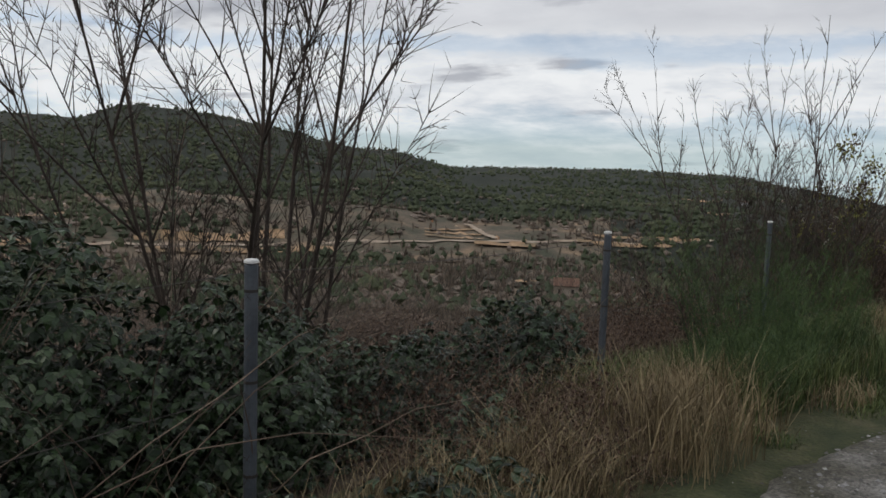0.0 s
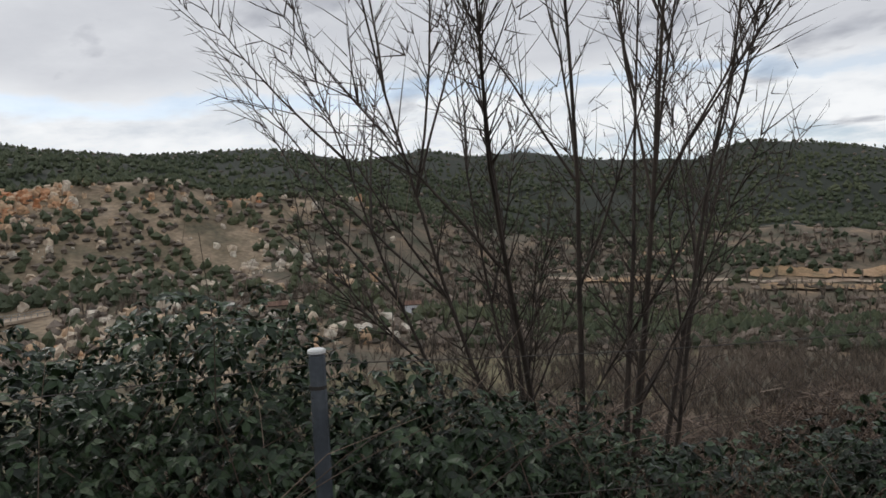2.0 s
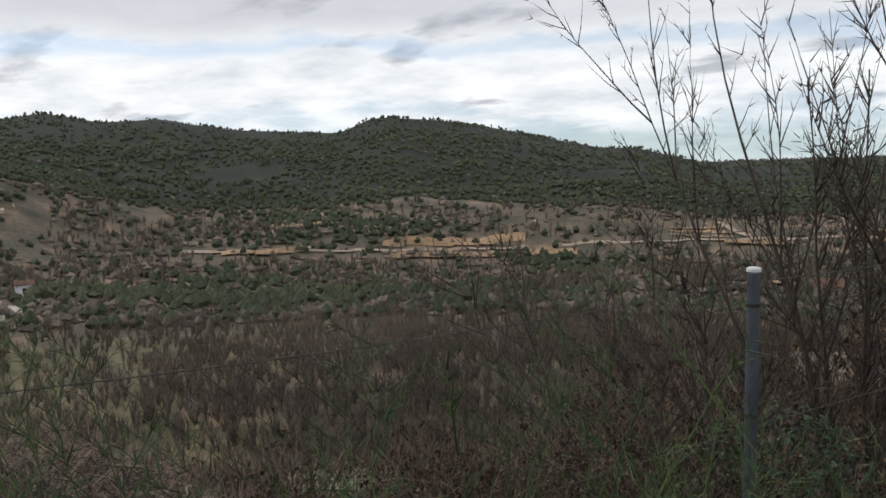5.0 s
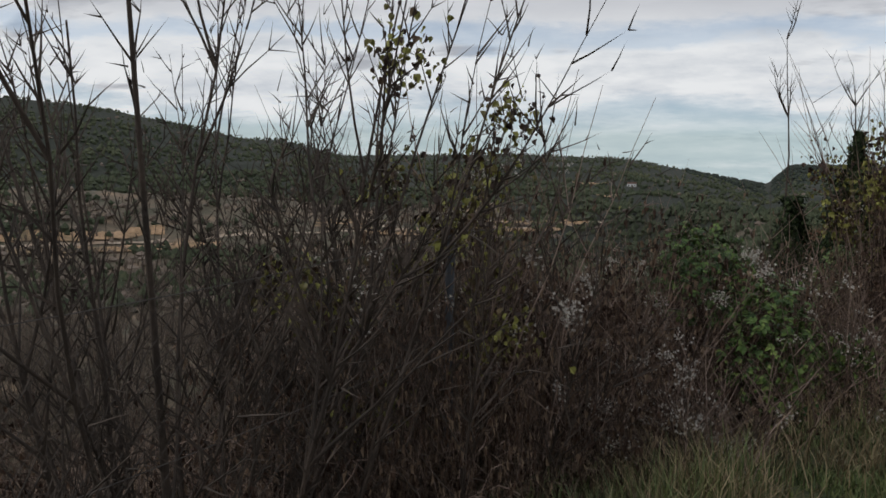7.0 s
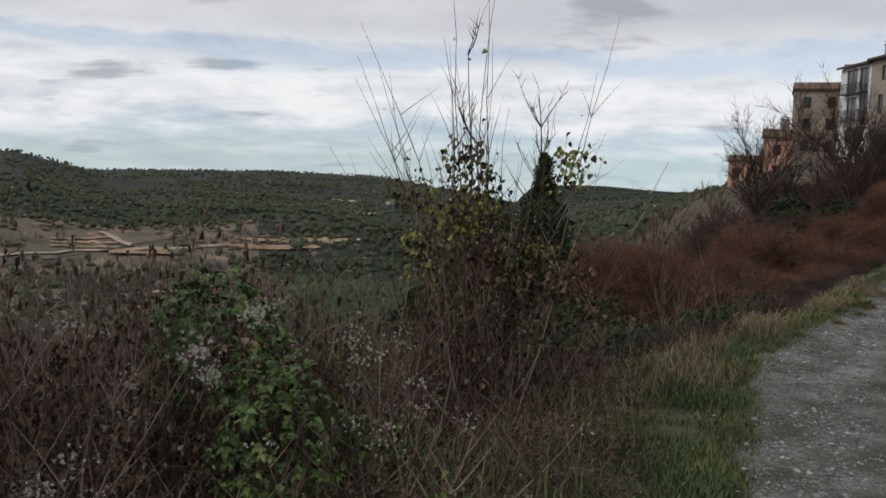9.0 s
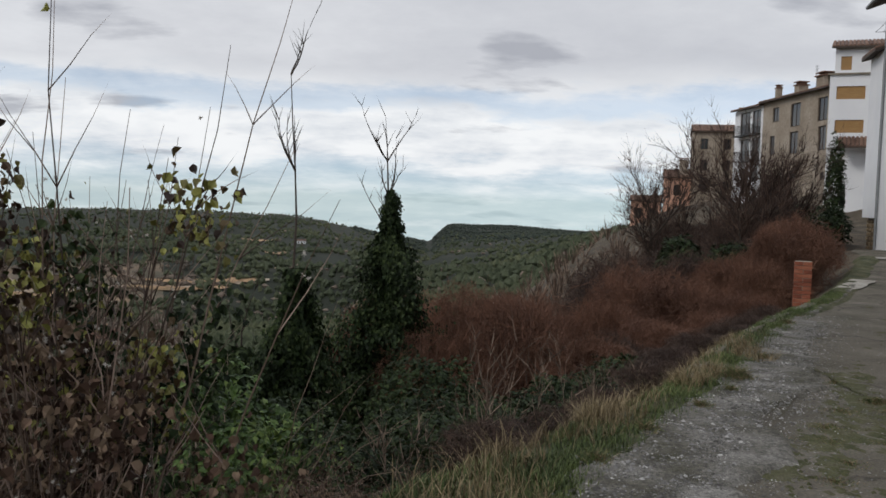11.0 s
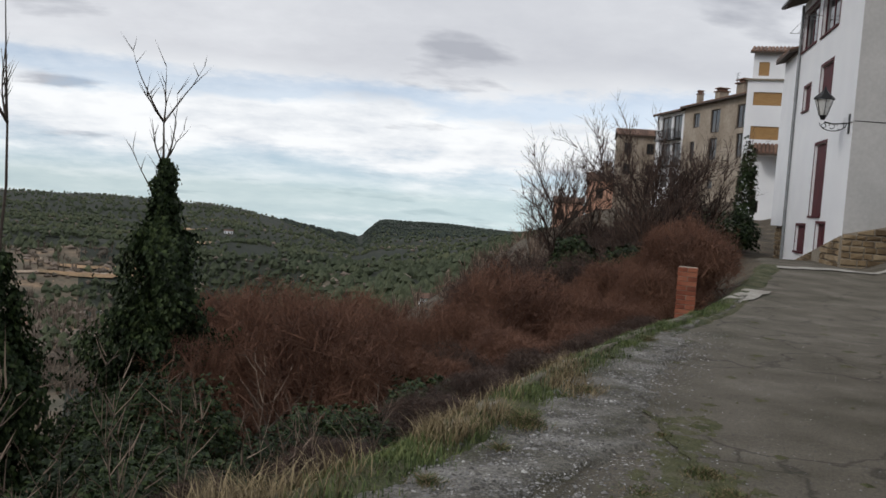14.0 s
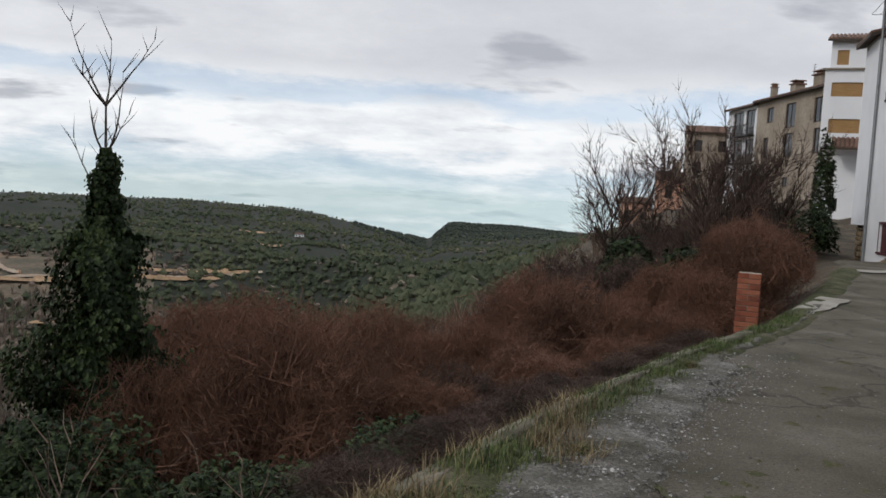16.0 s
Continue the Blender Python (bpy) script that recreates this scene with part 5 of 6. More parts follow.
leaf_mound("bramble_thicket", "tall dark green bramble thicket behind the fence", "bramble", [
    (-7.35, -9.7, 0.35, 1.0, 1.5, 1.35, 25000), (-7.5, -8.15, 0.25, 0.85, 1.0, 1.25, 16500), (-7.1, -11.6, 0.3, 0.9, 1.2, 1.2, 5000), (-6.7, -7.4, 0.1, 0.6, 0.8, 1.05, 10000)], "bramble", 0.068, 61, fill=0.5)
leaf_mound("bramble_bush", "low dark green bramble under the bare tree", "bramble", [
    (-7.0, -6.7, 0.05, 0.75, 1.0, 0.85, 12500), (-6.35, -6.3, -0.05, 0.5, 0.9, 0.80, 10000), (-5.6, -6.9, -0.05, 0.38, 0.9, 0.66, 5500), (-6.6, -5.2, -0.1, 0.5, 0.7, 0.72, 5500)], "bramble", 0.060, 62, fill=0.5)
leaf_mound("bramble_bush", "bramble bush leaning on a fence post", "bramble", [(-5.95, -5.1, 0.15, 0.5, 0.6, 0.78, 6500)], "bramble", 0.058, 63, fill=0.55)
leaf_mound("green_bush", "yellow-green leafy bush on the slope", "bush", [(-1.35, 6.3, -0.15, 0.5, 0.6, 0.85, 5200), (-1.0, 7.1, -0.45, 0.5, 0.6, 0.6, 2600)], "bush", 0.06, 64)
leaf_mound("ground_ivy", "low dark ivy under the red hedge", "ivy", [
    (1.9, 10.6, -0.72, 0.75, 1.3, 0.48, 8000), (0.9, 9.2, -0.85, 0.75, 1.2, 0.55, 7000), (3.0, 12.3, -0.72, 0.55, 1.1, 0.42, 4500)], "ivy", 0.055, 65, canes=8)
leaf_mound("ground_ivy", "low dark ivy and dead leaves on the bank", "ivy", [(0.1, 7.6, -0.35, 0.55, 0.9, 0.42, 4500), (0.75, 8.5, -0.45, 0.5, 0.8, 0.42, 3500), (-0.7, 7.0, -0.35, 0.6, 0.7, 0.5, 3500)], "ivy", 0.05, 77, canes=10)
leaf_mound("dark_bush", "dark green ivy bush at the foot of the dead tree", "bush", [(0.31, 12.16, -1.11, 0.85, 0.8, 0.8, 7500), (0.25, 10.59, -1.03, 0.7, 0.7, 0.6, 5500)], "ivy", 0.06, 78, canes=6)
leaf_mound("dark_bush", "dark ivy-grown bush under the bare trees", "bush", [(9.7, 29.8, -0.3, 0.8, 0.8, 1.1, 4000), (11.2, 29.0, -0.2, 1.0, 0.9, 0.8, 3500)], "ivy", 0.12, 76, canes=6)
leaf_mound("low_green_weeds", "low leafy weeds at the foot of the dry shrub", "weeds", [(-4.74, -1.36, 0.40, 0.30, 0.32, 0.18, 1500), (-4.33, -0.74, 0.25, 0.35, 0.3, 0.16, 800)], "bramble", 0.030, 75, canes=14, cane_mat="grass_dry")


leaf_mound("leafy_clematis", "yellow-green leafy climber among the dry canes", "climber", [(-2.75, 2.95, 0.72, 0.34, 0.34, 0.42, 2200), (-2.35, 2.45, 0.40, 0.28, 0.28, 0.5, 1500)], "bush", 0.045, 69, canes=8)
leaf_mound("bramble_bush", "low bramble and dead weeds at the lane's edge", "bramble", [(-5.35, -7.9, 0.2, 0.42, 0.9, 0.46, 4200), (-5.75, -8.9, 0.3, 0.4, 0.7, 0.52, 3200)], "bramble", 0.064, 70, canes=7, cane_mat="twig_dark", fill=0.6)
leaf_mound("dark_bush", "dark evergreen bush on the slope", "bush", [(-1.3, 9.3, -1.2, 0.9, 1.4, 0.9, 7000), (-2.6, 8.3, -1.1, 1.2, 1.5, 1.05, 7000), (-0.4, 11.8, -2.0, 1.0, 1.3, 0.8, 5000)], "ivy", 0.07, 66, canes=10)
leaf_mound("wall_ivy", "tall dark ivy climbing beside the porch", "ivy", [(23.1, 45.2, 2.0, 0.5, 0.5, 3.6, 5000), (20.3, 42.2, 0.9, 2.0, 1.5, 1.2, 6000)], "ivy", 0.16, 67, canes=4)


def ivy_snag(at, label, seed, cone, stem_h, forks, thick=0.07):
    """A dead trunk wrapped in ivy: cone holds (z, radius) from foot to top."""
    rnd = random.Random(seed)
    root = thing("ivy_tree", at, label, "tree")
    trunk, leaves = Geo(), Geo()
    pts = grow(trunk, rnd, (0, 0, -0.2), (0.02, 0.02, 1), stem_h, thick, 7, 0.03 if thick > 0.06 else 0.085, 10)
    for k in range(forks):
        j = rnd.randint(8, 10)
        f = grow(trunk, rnd, pts[j], side_way(rnd, Vector((0, 0, 1)), rnd.uniform(0.4, 0.85)), rnd.uniform(0.5, 1.0), 0.014, 5, 0.14, 6, 0.09)
        for m in range(5):
            q = f[rnd.randint(2, 6)]
            grow(trunk, rnd, q, side_way(rnd, Vector((0, 0, 1)), rnd.uniform(0.4, 0.8)), rnd.uniform(0.15, 0.4), 0.007, 3, 0.15, 3, 0.05)
    zs, rs = [c[0] for c in cone], [c[1] for c in cone]
    count = int(sum((r0 + r1) * abs(z1 - z0) for (z0, r0), (z1, r1) in zip(cone, cone[1:])) * 8500)
    for i in range(count):
        z = rnd.uniform(zs[0], zs[-1])
        r = lerp(z, zs, rs)
        if rnd.random() > r / max(rs) + 0.25:
            continue
        a = rnd.random() * 6.2832
        lump = 0.95 + 1.5 * noise.noise(Vector((math.cos(a) * 1.3, math.sin(a) * 1.3 + seed, z * 1.35))) + 0.5 * noise.noise(Vector((math.cos(a) * 4, math.sin(a) * 4, z * 5)))
        q = r * max(0.25, lump) * (1 - 0.5 * rnd.random() ** 2) * (rnd.uniform(1.0, 1.7) if rnd.random() < 0.14 else 1.0)
        n = Vector((math.cos(a), math.sin(a), 0.25))
        p = Vector((math.cos(a) * q, math.sin(a) * q, z))
        t = Vector((rnd.uniform(-0.6, 0.6), rnd.uniform(-0.6, 0.6), -1)) + n * 0.35
        s = rnd.uniform(0.045, 0.08)
        leaves.blade(p, t, n + Vector((rnd.uniform(-0.5, 0.5), rnd.uniform(-0.5, 0.5), 0.4)), s, s * 0.9)
    for k in range(int(16 * len(cone) / 4)):
        z = rnd.uniform(zs[0] + 0.4, zs[-1] * 0.97)
        r, a = lerp(z, zs, rs), rnd.random() * 6.2832
        o = Vector((math.cos(a) * r, math.sin(a) * r, z))
        b = rnd.uniform(0.10, 0.14 + 0.35 * r)
        for i in range(130):
            w = Vector((rnd.gauss(0, 1), rnd.gauss(0, 1), rnd.gauss(0, 1.3))).normalized() * b * rnd.random() ** 0.4
            s = rnd.uniform(0.035, 0.06)
            leaves.blade(o + w, Vector((rnd.uniform(-0.6, 0.6), rnd.uniform(-0.6, 0.6), -1)), w + Vector((0, 0, 0.1)), s, s * 0.9)
    part("trunk", trunk, M["bark"], root, smooth=True)
    tagged(part("ivy", leaves, M["ivy"], root), kind="stuff")
    return root


leaf_mound("ivy_mound", "bushy dark ivy around the foot of the dead tree", "ivy", [(-0.35, 14.5, -2.1, 1.15, 1.0, 1.2, 12000), (0.3, 13.6, -2.0, 0.8, 0.8, 0.8, 6000)], "ivy", 0.07, 68, canes=4)
zi = height(-0.24, 14.7)
ivy_snag((-0.24, 14.7, zi), "dead tree wrapped in dark ivy with bare forked tips", 71, [(-0.2, 1.0), (1.0, 0.85), (2.0, 0.62), (2.9, 0.42), (4.0, 0.33), (0.9 - zi, 0.24), (1.35 - zi, 0.11), (1.6 - zi, 0.05), (1.85 - zi, 0.02)], 2.5 - zi, 9)
zi2 = height(-1.48, 12.6)
ivy_snag((-1.48, 12.6, zi2), "ivy-covered stump with one thin bare stem", 72, [(-0.2, 0.6), (1.5, 0.45), (2.6, 0.36), (0.75 - zi2, 0.10)], 3.6 - zi2, 6, 0.036)
ivy_snag((-2.25, 13.0, height(-2.25, 13.0)), "broad ivy-covered stump on the slope", 73, [(-0.2, 0.6), (1.4, 0.5), (2.4, 0.34), (2.9, 0.1)], 3.3, 2)


def twig_dome(seed, mat, stems=1500, fineness=0.0036, tall=2.0):
    """A rounded leafless bush, one metre in radius and in height once its tall cap is pressed down."""
    rnd = random.Random(seed)
    g, t = Geo(), Geo()
    for i in range(stems):
        a = rnd.random() * 6.2832
        h = rnd.random()
        q = math.sqrt(max(0, 1 - h * h))
        lump = 0.84 + 0.42 * noise.noise(Vector((math.cos(a) * q * 1.7 + seed, math.sin(a) * q * 1.7, h * 1.7))) + rnd.uniform(-0.12, 0.10)
        core = Vector((0, 0, tall - 1))
        if i % 4 == 0:
            h, core = 0.1, Vector((0, 0, rnd.uniform(0.1, tall - 1)))
            q = rnd.uniform(0.6, 0.95)
        way = Vector((math.cos(a) * q, math.sin(a) * q, h))
        tip = core + way * lump
        foot = tip - (way + Vector((rnd.gauss(0, 0.55), rnd.gauss(0, 0.55), rnd.gauss(0.25, 0.4)))).normalized() * rnd.uniform(0.25, 0.6)
        foot.z = max(foot.z, 0.0)
        mid = foot.lerp(tip, 0.55) + Vector((rnd.uniform(-0.10, 0.10), rnd.uniform(-0.10, 0.10), rnd.uniform(-0.02, 0.10)))
        g.tube([tuple(foot), tuple(mid)], [fineness * 1.5, fineness * 1.1], 3, False)
        g.spike(mid, tip, fineness * 1.1)
        for k in range(8):
            s = mid.lerp(tip, rnd.uniform(-0.3, 0.98))
            e = s + side_way(rnd, tip - mid, rnd.uniform(0.5, 1.5)) * rnd.uniform(0.08, 0.24)
            t.spike(s, e, fineness * 0.85)
    for k in range(16):
        a, q = rnd.random() * 6.28, rnd.uniform(0.2, 0.8)
        g.tube([(0.15 * math.cos(a), 0.15 * math.sin(a), 0), (q * 0.4 * math.cos(a), q * 0.4 * math.sin(a), tall * 0.4), (q * math.cos(a), q * math.sin(a), tall * 0.75)], [0.02, 0.014, 0.006], 4, False)
    for m in (g, t):
        m.v = [(x, y, z / tall) for x, y, z in m.v]
    return g.mesh("stem_mass", M[mat]), t.mesh("twig_mass", M[mat])


dome_red = [twig_dome(81, "twig_red", 1500, 0.0034), twig_dome(82, "twig_red", 1500, 0.0034), twig_dome(87, "twig_red", 1500, 0.0034)]


def cane_tangle(seed, canes=460):
    """A rounded thicket of thin arching canes running every way, with shrivelled leaves."""
    rnd = random.Random(seed)
    g, t, lv = Geo(), Geo(), Geo()
    for i in range(canes):
        a = rnd.random() * 6.2832
        q, h = math.sqrt(rnd.random()) * 0.95, rnd.random()
        h *= math.sqrt(max(0.05, 1 - q * q * 0.9))
        p = Vector((math.cos(a) * q, math.sin(a) * q, h * 0.8))
        way = Vector((rnd.gauss(0, 0.7), rnd.gauss(0, 0.7), rnd.uniform(-0.2, 1.2)))
        pts = grow(g, rnd, p, way, rnd.uniform(0.25, 0.6), rnd.uniform(0.0018, 0.0040), 3, 0.34, 4, -0.13)
        for k in range(5):
            s = pts[rnd.randint(1, 4)]
            t.spike(s, s + side_way(rnd, way, rnd.uniform(0.5, 1.2)) * rnd.uniform(0.06, 0.2), 0.0017)
        for k in range(6):
            s = pts[rnd.randint(1, 4)] + Vector((rnd.gauss(0, 0.012), rnd.gauss(0, 0.012), rnd.gauss(0, 0.012)))
            z = rnd.uniform(0.020, 0.050)
            lv.leaf(s, Vector((rnd.uniform(-1, 1), rnd.uniform(-1, 1), -0.8)), Vector((rnd.uniform(-1, 1), rnd.uniform(-1, 1), 0.5)), z, z * 0.7, 0.5)
    return g.mesh("stem_mass", M["cane"]), t.mesh("twig_mass", M["cane"]), lv.mesh("foliage", M["withered"])


dome_cane = [cane_tangle(85), cane_tangle(86)]
dome_dark = [twig_dome(88, "twig_dark", 900, 0.0040), twig_dome(90, "twig_dark", 900, 0.0040)]
dome_brown = [twig_dome(83, "twig_brown", 480, 0.0052), twig_dome(84, "twig_brown", 480, 0.0052)]


def dome(x, y, top, r, meshes, k, name, label, group, low=None):
    z = height(x, y) - 0.1 if low is None else low
    hgt = max(top - z, 0.5)
    root = thing(name, Matrix.Translation((x, y, z)) @ Matrix.Rotation(k * 1.7, 4, "Z"), label, "shrub", group)
    for n, me in zip(("stem_mass", "twig_mass", "foliage"), meshes[k % len(meshes)]):
        o = new(n, me)
        o.parent = root
        o.scale = (r * 1.08, r * 1.08, hgt * 0.98)
        tagged(o, kind="stuff")


RED = [(1.7, 14.5, 0.42, 1.25), (1.5, 16.6, 0.25, 1.3), (3.2, 15.4, -0.35, 1.0), (0.6, 14.3, -0.15, 0.9), (5.7, 20.6, 0.42, 1.5), (4.6, 18.6, -0.05, 1.1), (4.9, 16.9, -0.35, 1.0), (6.6, 20.3, 0.02, 0.95), (7.6, 21.2, 0.10, 1.0), (6.5, 18.4, -0.35, 0.8),
       (7.9, 19.9, -0.15, 0.7), (10.5, 23.5, 1.75, 1.2), (11.5, 25.3, 1.5, 1.1), (9.2, 22.4, 0.5, 0.9), (9.2, 24.2, 0.8, 1.2), (0.0, 19.2, -0.1, 1.6), (3.0, 20.6, -0.3, 1.3), (11.9, 27.0, 0.9, 1.1), (3.5, 18.2, -0.35, 0.9), (0.1, 15.9, -0.4, 1.1)]
for k, (x, y, top, r) in enumerate(RED):
    dome(x, y, top, r, dome_red, k, "red_shrub", "leafless reddish-brown shrub in the hedge beside the lane", "red hedge shrubs")
FRONT = [(1.2, 8.2, -0.1, 0.45), (1.9, 9.2, -0.15, 0.45), (2.7, 10.3, -0.2, 0.45), (3.3, 11.4, -0.22, 0.45), (4.2, 12.8, -0.25, 0.45), (0.5, 7.0, 0.02, 0.45), (1.9, 10.4, -0.5, 0.6), (2.6, 11.4, -0.45, 0.65), (3.3, 12.5, -0.4, 0.7), (4.2, 13.8, -0.38, 0.75), (5.1, 15.0, -0.35, 0.75), (6.0, 16.2, -0.3, 0.7), (6.9, 17.4, -0.28, 0.65), (7.7, 18.6, -0.22, 0.6), (2.0, 13.2, -0.9, 0.9), (3.9, 16.2, -0.5, 0.9), (0.6, 12.6, -1.1, 0.9)]
for k, (x, y, top, r) in enumerate(FRONT):
    dome(x, y, top, r, dome_dark, k, "brown_shrub", "dark leafless bush at the foot of the red hedge", "dark bushes under the hedge")
NEAR = [(-6.9, -4.0, 0.45, 0.9), (-6.6, -2.4, 0.3, 0.9), (-5.6, -0.9, 0.5, 0.7), (-6.2, 0.4, 0.38, 0.9), (-4.2, 1.45, 1.28, 0.7), (-3.62, 0.72, 1.28, 0.35), (-3.75, 0.45, 1.08, 0.4), (-3.7, 2.1, 1.4, 0.75), (-3.1, 2.9, 1.36, 0.75),
        (-2.5, 3.3, 1.18, 0.65), (-3.9, 3.2, 1.18, 0.9), (-2.9, 4.4, 0.83, 0.8), (-1.5, 4.1, 1.33, 0.5), (-1.45, 4.2, 1.08, 0.6), (-1.9, 4.9, 0.68, 0.7), (-5.0, 2.4, 0.78, 1.0), (-3.3, 1.1, 1.03, 0.5), (-4.5, 0.2, 0.83, 0.6),
        (-3.55, 1.9, 1.08, 0.7), (-2.75, 2.9, 1.03, 0.65), (-2.2, 2.5, 0.53, 0.5), (0.3, 9.7, -0.7, 0.6), (-0.6, 8.9, -0.7, 0.7), (-1.0, 10.6, -1.0, 0.8), (-0.1, 7.4, -0.25, 0.55), (-0.7, 6.2, 0.1, 0.6), (-6.4, -3.2, 0.35, 0.8),
        (-5.5, -1.9, 0.45, 0.6), (-5.5, -7.2, 0.72, 0.5), (-5.05, -6.9, 0.62, 0.42), (-5.9, -6.5, 0.85, 0.6), (-5.2, -6.2, 0.75, 0.5), (-4.1, 0.9, 1.43, 0.6), (-3.9, 1.8, 1.53, 0.6), (-1.0, 3.2, 0.6, 0.45), (-1.25, 2.6, 0.5, 0.4), (-0.85, 4.3, 0.62, 0.45), (-0.6, 5.2, 0.4, 0.45), (-1.7, 2.2, 0.55, 0.4),
        (-6.87, -1.31, 0.11, 0.5), (-7.05, -0.89, -0.07, 0.5), (-6.74, -0.83, -0.06, 0.5), (-7.61, -0.63, -0.24, 0.5), (-6.73, -0.53, -0.18, 0.5)]
for k, (x, y, top, r) in enumerate(NEAR):
    dome(x, y, top, r, dome_cane, k, "brown_thicket", "leafless brown thicket of tangled dry canes", "brown thickets")
BROWN = [(-7.8, -3.2, 0.3, 1.1), (-8.8, -5.0, 0.3, 1.2),
         (11.0, 34.0, 0.4, 2.2), (13.3, 37.5, 1.0, 2.4), (14.6, 34.5, 1.3, 2.2), (10.2, 39.0, 0.0, 2.6), (15.5, 41.5, 1.3, 2.4), (12.5, 30.5, 0.8, 1.8), (8.5, 30.5, 0.0, 2.0), (17.5, 45, 1.6, 2.4), (6.5, 26, -0.2, 1.8), (9.5, 28, 0.4, 1.8), (18, 52, 1.2, 3), (20, 44, 2.0, 1.6)]
for k, (x, y, top, r) in enumerate(BROWN):
    dome(x, y, top, r, dome_brown if x < 0 else dome_dark, k, "brown_shrub", "leafless brown shrub on the slope", "brown shrubs")
for k, (x, y, h) in enumerate(((0.9, 8.2, 1.3), (0.6, 7.9, 1.1), (1.5, 8.9, 1.0), (1.9, 9.3, 0.9), (0.3, 7.1, 1.2), (-0.2, 6.6, 0.9), (-0.4, 8.3, 1.3))):
    bare_tree(on_ground(x, y), "thin leafless sapling on the bank", 120 + k, stems=2, tall=(h * 0.7, h * 1.15), width=0.12, lean=0.35, r0=0.0048, spur=(0.12, 0.35), spurs=8, group="saplings on the bank", name="bare_sapling", sub=1, mat="twig_brown")


def vine(at, label, seed, stems, tall, spread, n_leaf, n_fluff, leaf_mat="autumn", leaf_at=0.6):
    """Climbing stems with scattered old leaves and fluffy seed heads."""
    rnd = random.Random(seed)
    root = thing("clematis_vine", at, label, "vine")
    stem, leaves, fluff = Geo(), Geo(), Geo()
    lines = []
    for i in range(stems):
        a = rnd.random() * 6.28
        q = rnd.random()
        lines.append(grow(stem, rnd, (math.cos(a) * spread * 0.35 * q, math.sin(a) * spread * 0.35 * q, -0.1), (math.cos(a) * q * spread * 0.45, math.sin(a) * q * spread * 0.45, 1), rnd.uniform(*tall), 0.0065, 4, 0.12, 9, 0.0))
        for m in range(9):
            j = rnd.randint(3, 7)
            grow(stem, rnd, lines[-1][j], side_way(rnd, Vector((0, 0, 1)), rnd.uniform(0.4, 0.9)), rnd.uniform(0.15, 0.5), 0.003, 3, 0.15, 3)
    heads = [rnd.choice(lines)[rnd.randint(4, 8)] for _ in range(30)]
    tufts = [(rnd.choice(lines), min(9, max(1, int(rnd.gauss(leaf_at * 9, 1.5))))) for _ in range(16)]
    for i in range(n_leaf * 3):
        l = rnd.choice(lines)
        j = min(9, max(1, int(rnd.gauss(leaf_at * 9, 1.3))))
        if rnd.random() < 0.985:
            l, j = rnd.choice(tufts)
        p = l[j] + Vector((rnd.gauss(0, 0.075), rnd.gauss(0, 0.075), rnd.gauss(0, 0.075)))
        s = rnd.uniform(0.018, 0.046)
        leaves.broad_leaf(p, Vector((rnd.uniform(-1, 1), rnd.uniform(-1, 1), -1)), Vector((rnd.uniform(-1, 1), rnd.uniform(-1, 1), 0.6)), s, s * 0.85, 0.5)
    for i in range(n_fluff * 2):
        l = rnd.choice(lines)
        p = rnd.choice(heads) + Vector((rnd.gauss(0, 0.035), rnd.gauss(0, 0.035), rnd.gauss(0, 0.03)))
        r = rnd.uniform(0.009, 0.017)
        for k in range(20):
            w = Vector((rnd.gauss(0, 1), rnd.gauss(0, 1), rnd.gauss(0, 1))).normalized()
            fluff.spike(p, p + w * r * rnd.uniform(0.6, 1.0), 0.0013)
    tagged(part("stem_tangle", stem, M["cane"], root), kind="stuff")
    if n_leaf:
        tagged(part("foliage", leaves, M[leaf_mat], root), kind="stuff")
    if n_fluff:
        tagged(part("seed_fluff", fluff, M["fluff"], root, "fluffy pale seed heads"), kind="stuff")
    return root


vine(on_ground(-3.8, 0.95), "vine with yellowing leaves and fluffy seed heads over the fence post", 91, 30, (1.7, 2.5), 0.8, 800, 260, leaf_at=0.75)
vine(on_ground(-3.55, 1.7), "dry clematis with fluffy seed heads on the fence", 92, 26, (1.2, 1.9), 1.2, 200, 760, "withered", 0.7)
vine(on_ground(-2.9, 2.9), "dry clematis with fluffy seed heads beside the lane", 93, 26, (1.0, 1.7), 1.2, 300, 760, "withered", 0.6)
vine(on_ground(-3.3, 2.3), "dry clematis draped over dead canes", 99, 26, (1.0, 1.7), 1.3, 300, 560, "withered", 0.7)
vine(on_ground(-2.2, 3.5), "clematis with a few green leaves beside the lane", 94, 22, (1.1, 1.8), 1.0, 420, 240, "bush", 0.6)
vine(on_ground(-1.45, 4.1), "tall thin shrub hung with withered leaves", 95, 26, (1.7, 3.0), 0.6, 760, 40, leaf_at=0.68)
vine(on_ground(-1.5, 4.0), "brown withered climber around the thin shrub", 89, 22, (1.3, 2.2), 0.7, 330, 60, "withered", 0.6)
vine(on_ground(-1.2, 4.35), "green ivy strand climbing the thin shrub", 96, 6, (1.7, 2.3), 0.3, 460, 0, "ivy", 0.65)
vine(on_ground(-2.7, 1.4), "dry weeds with pale seed heads beside the lane", 97, 30, (0.5, 1.0), 1.2, 60, 260, "withered")
vine(on_ground(-1.9, 2.5), "yellow-green weeds and dry stalks beside the lane", 98, 40, (0.5, 1.1), 1.2, 300, 160, "bush", 0.5)


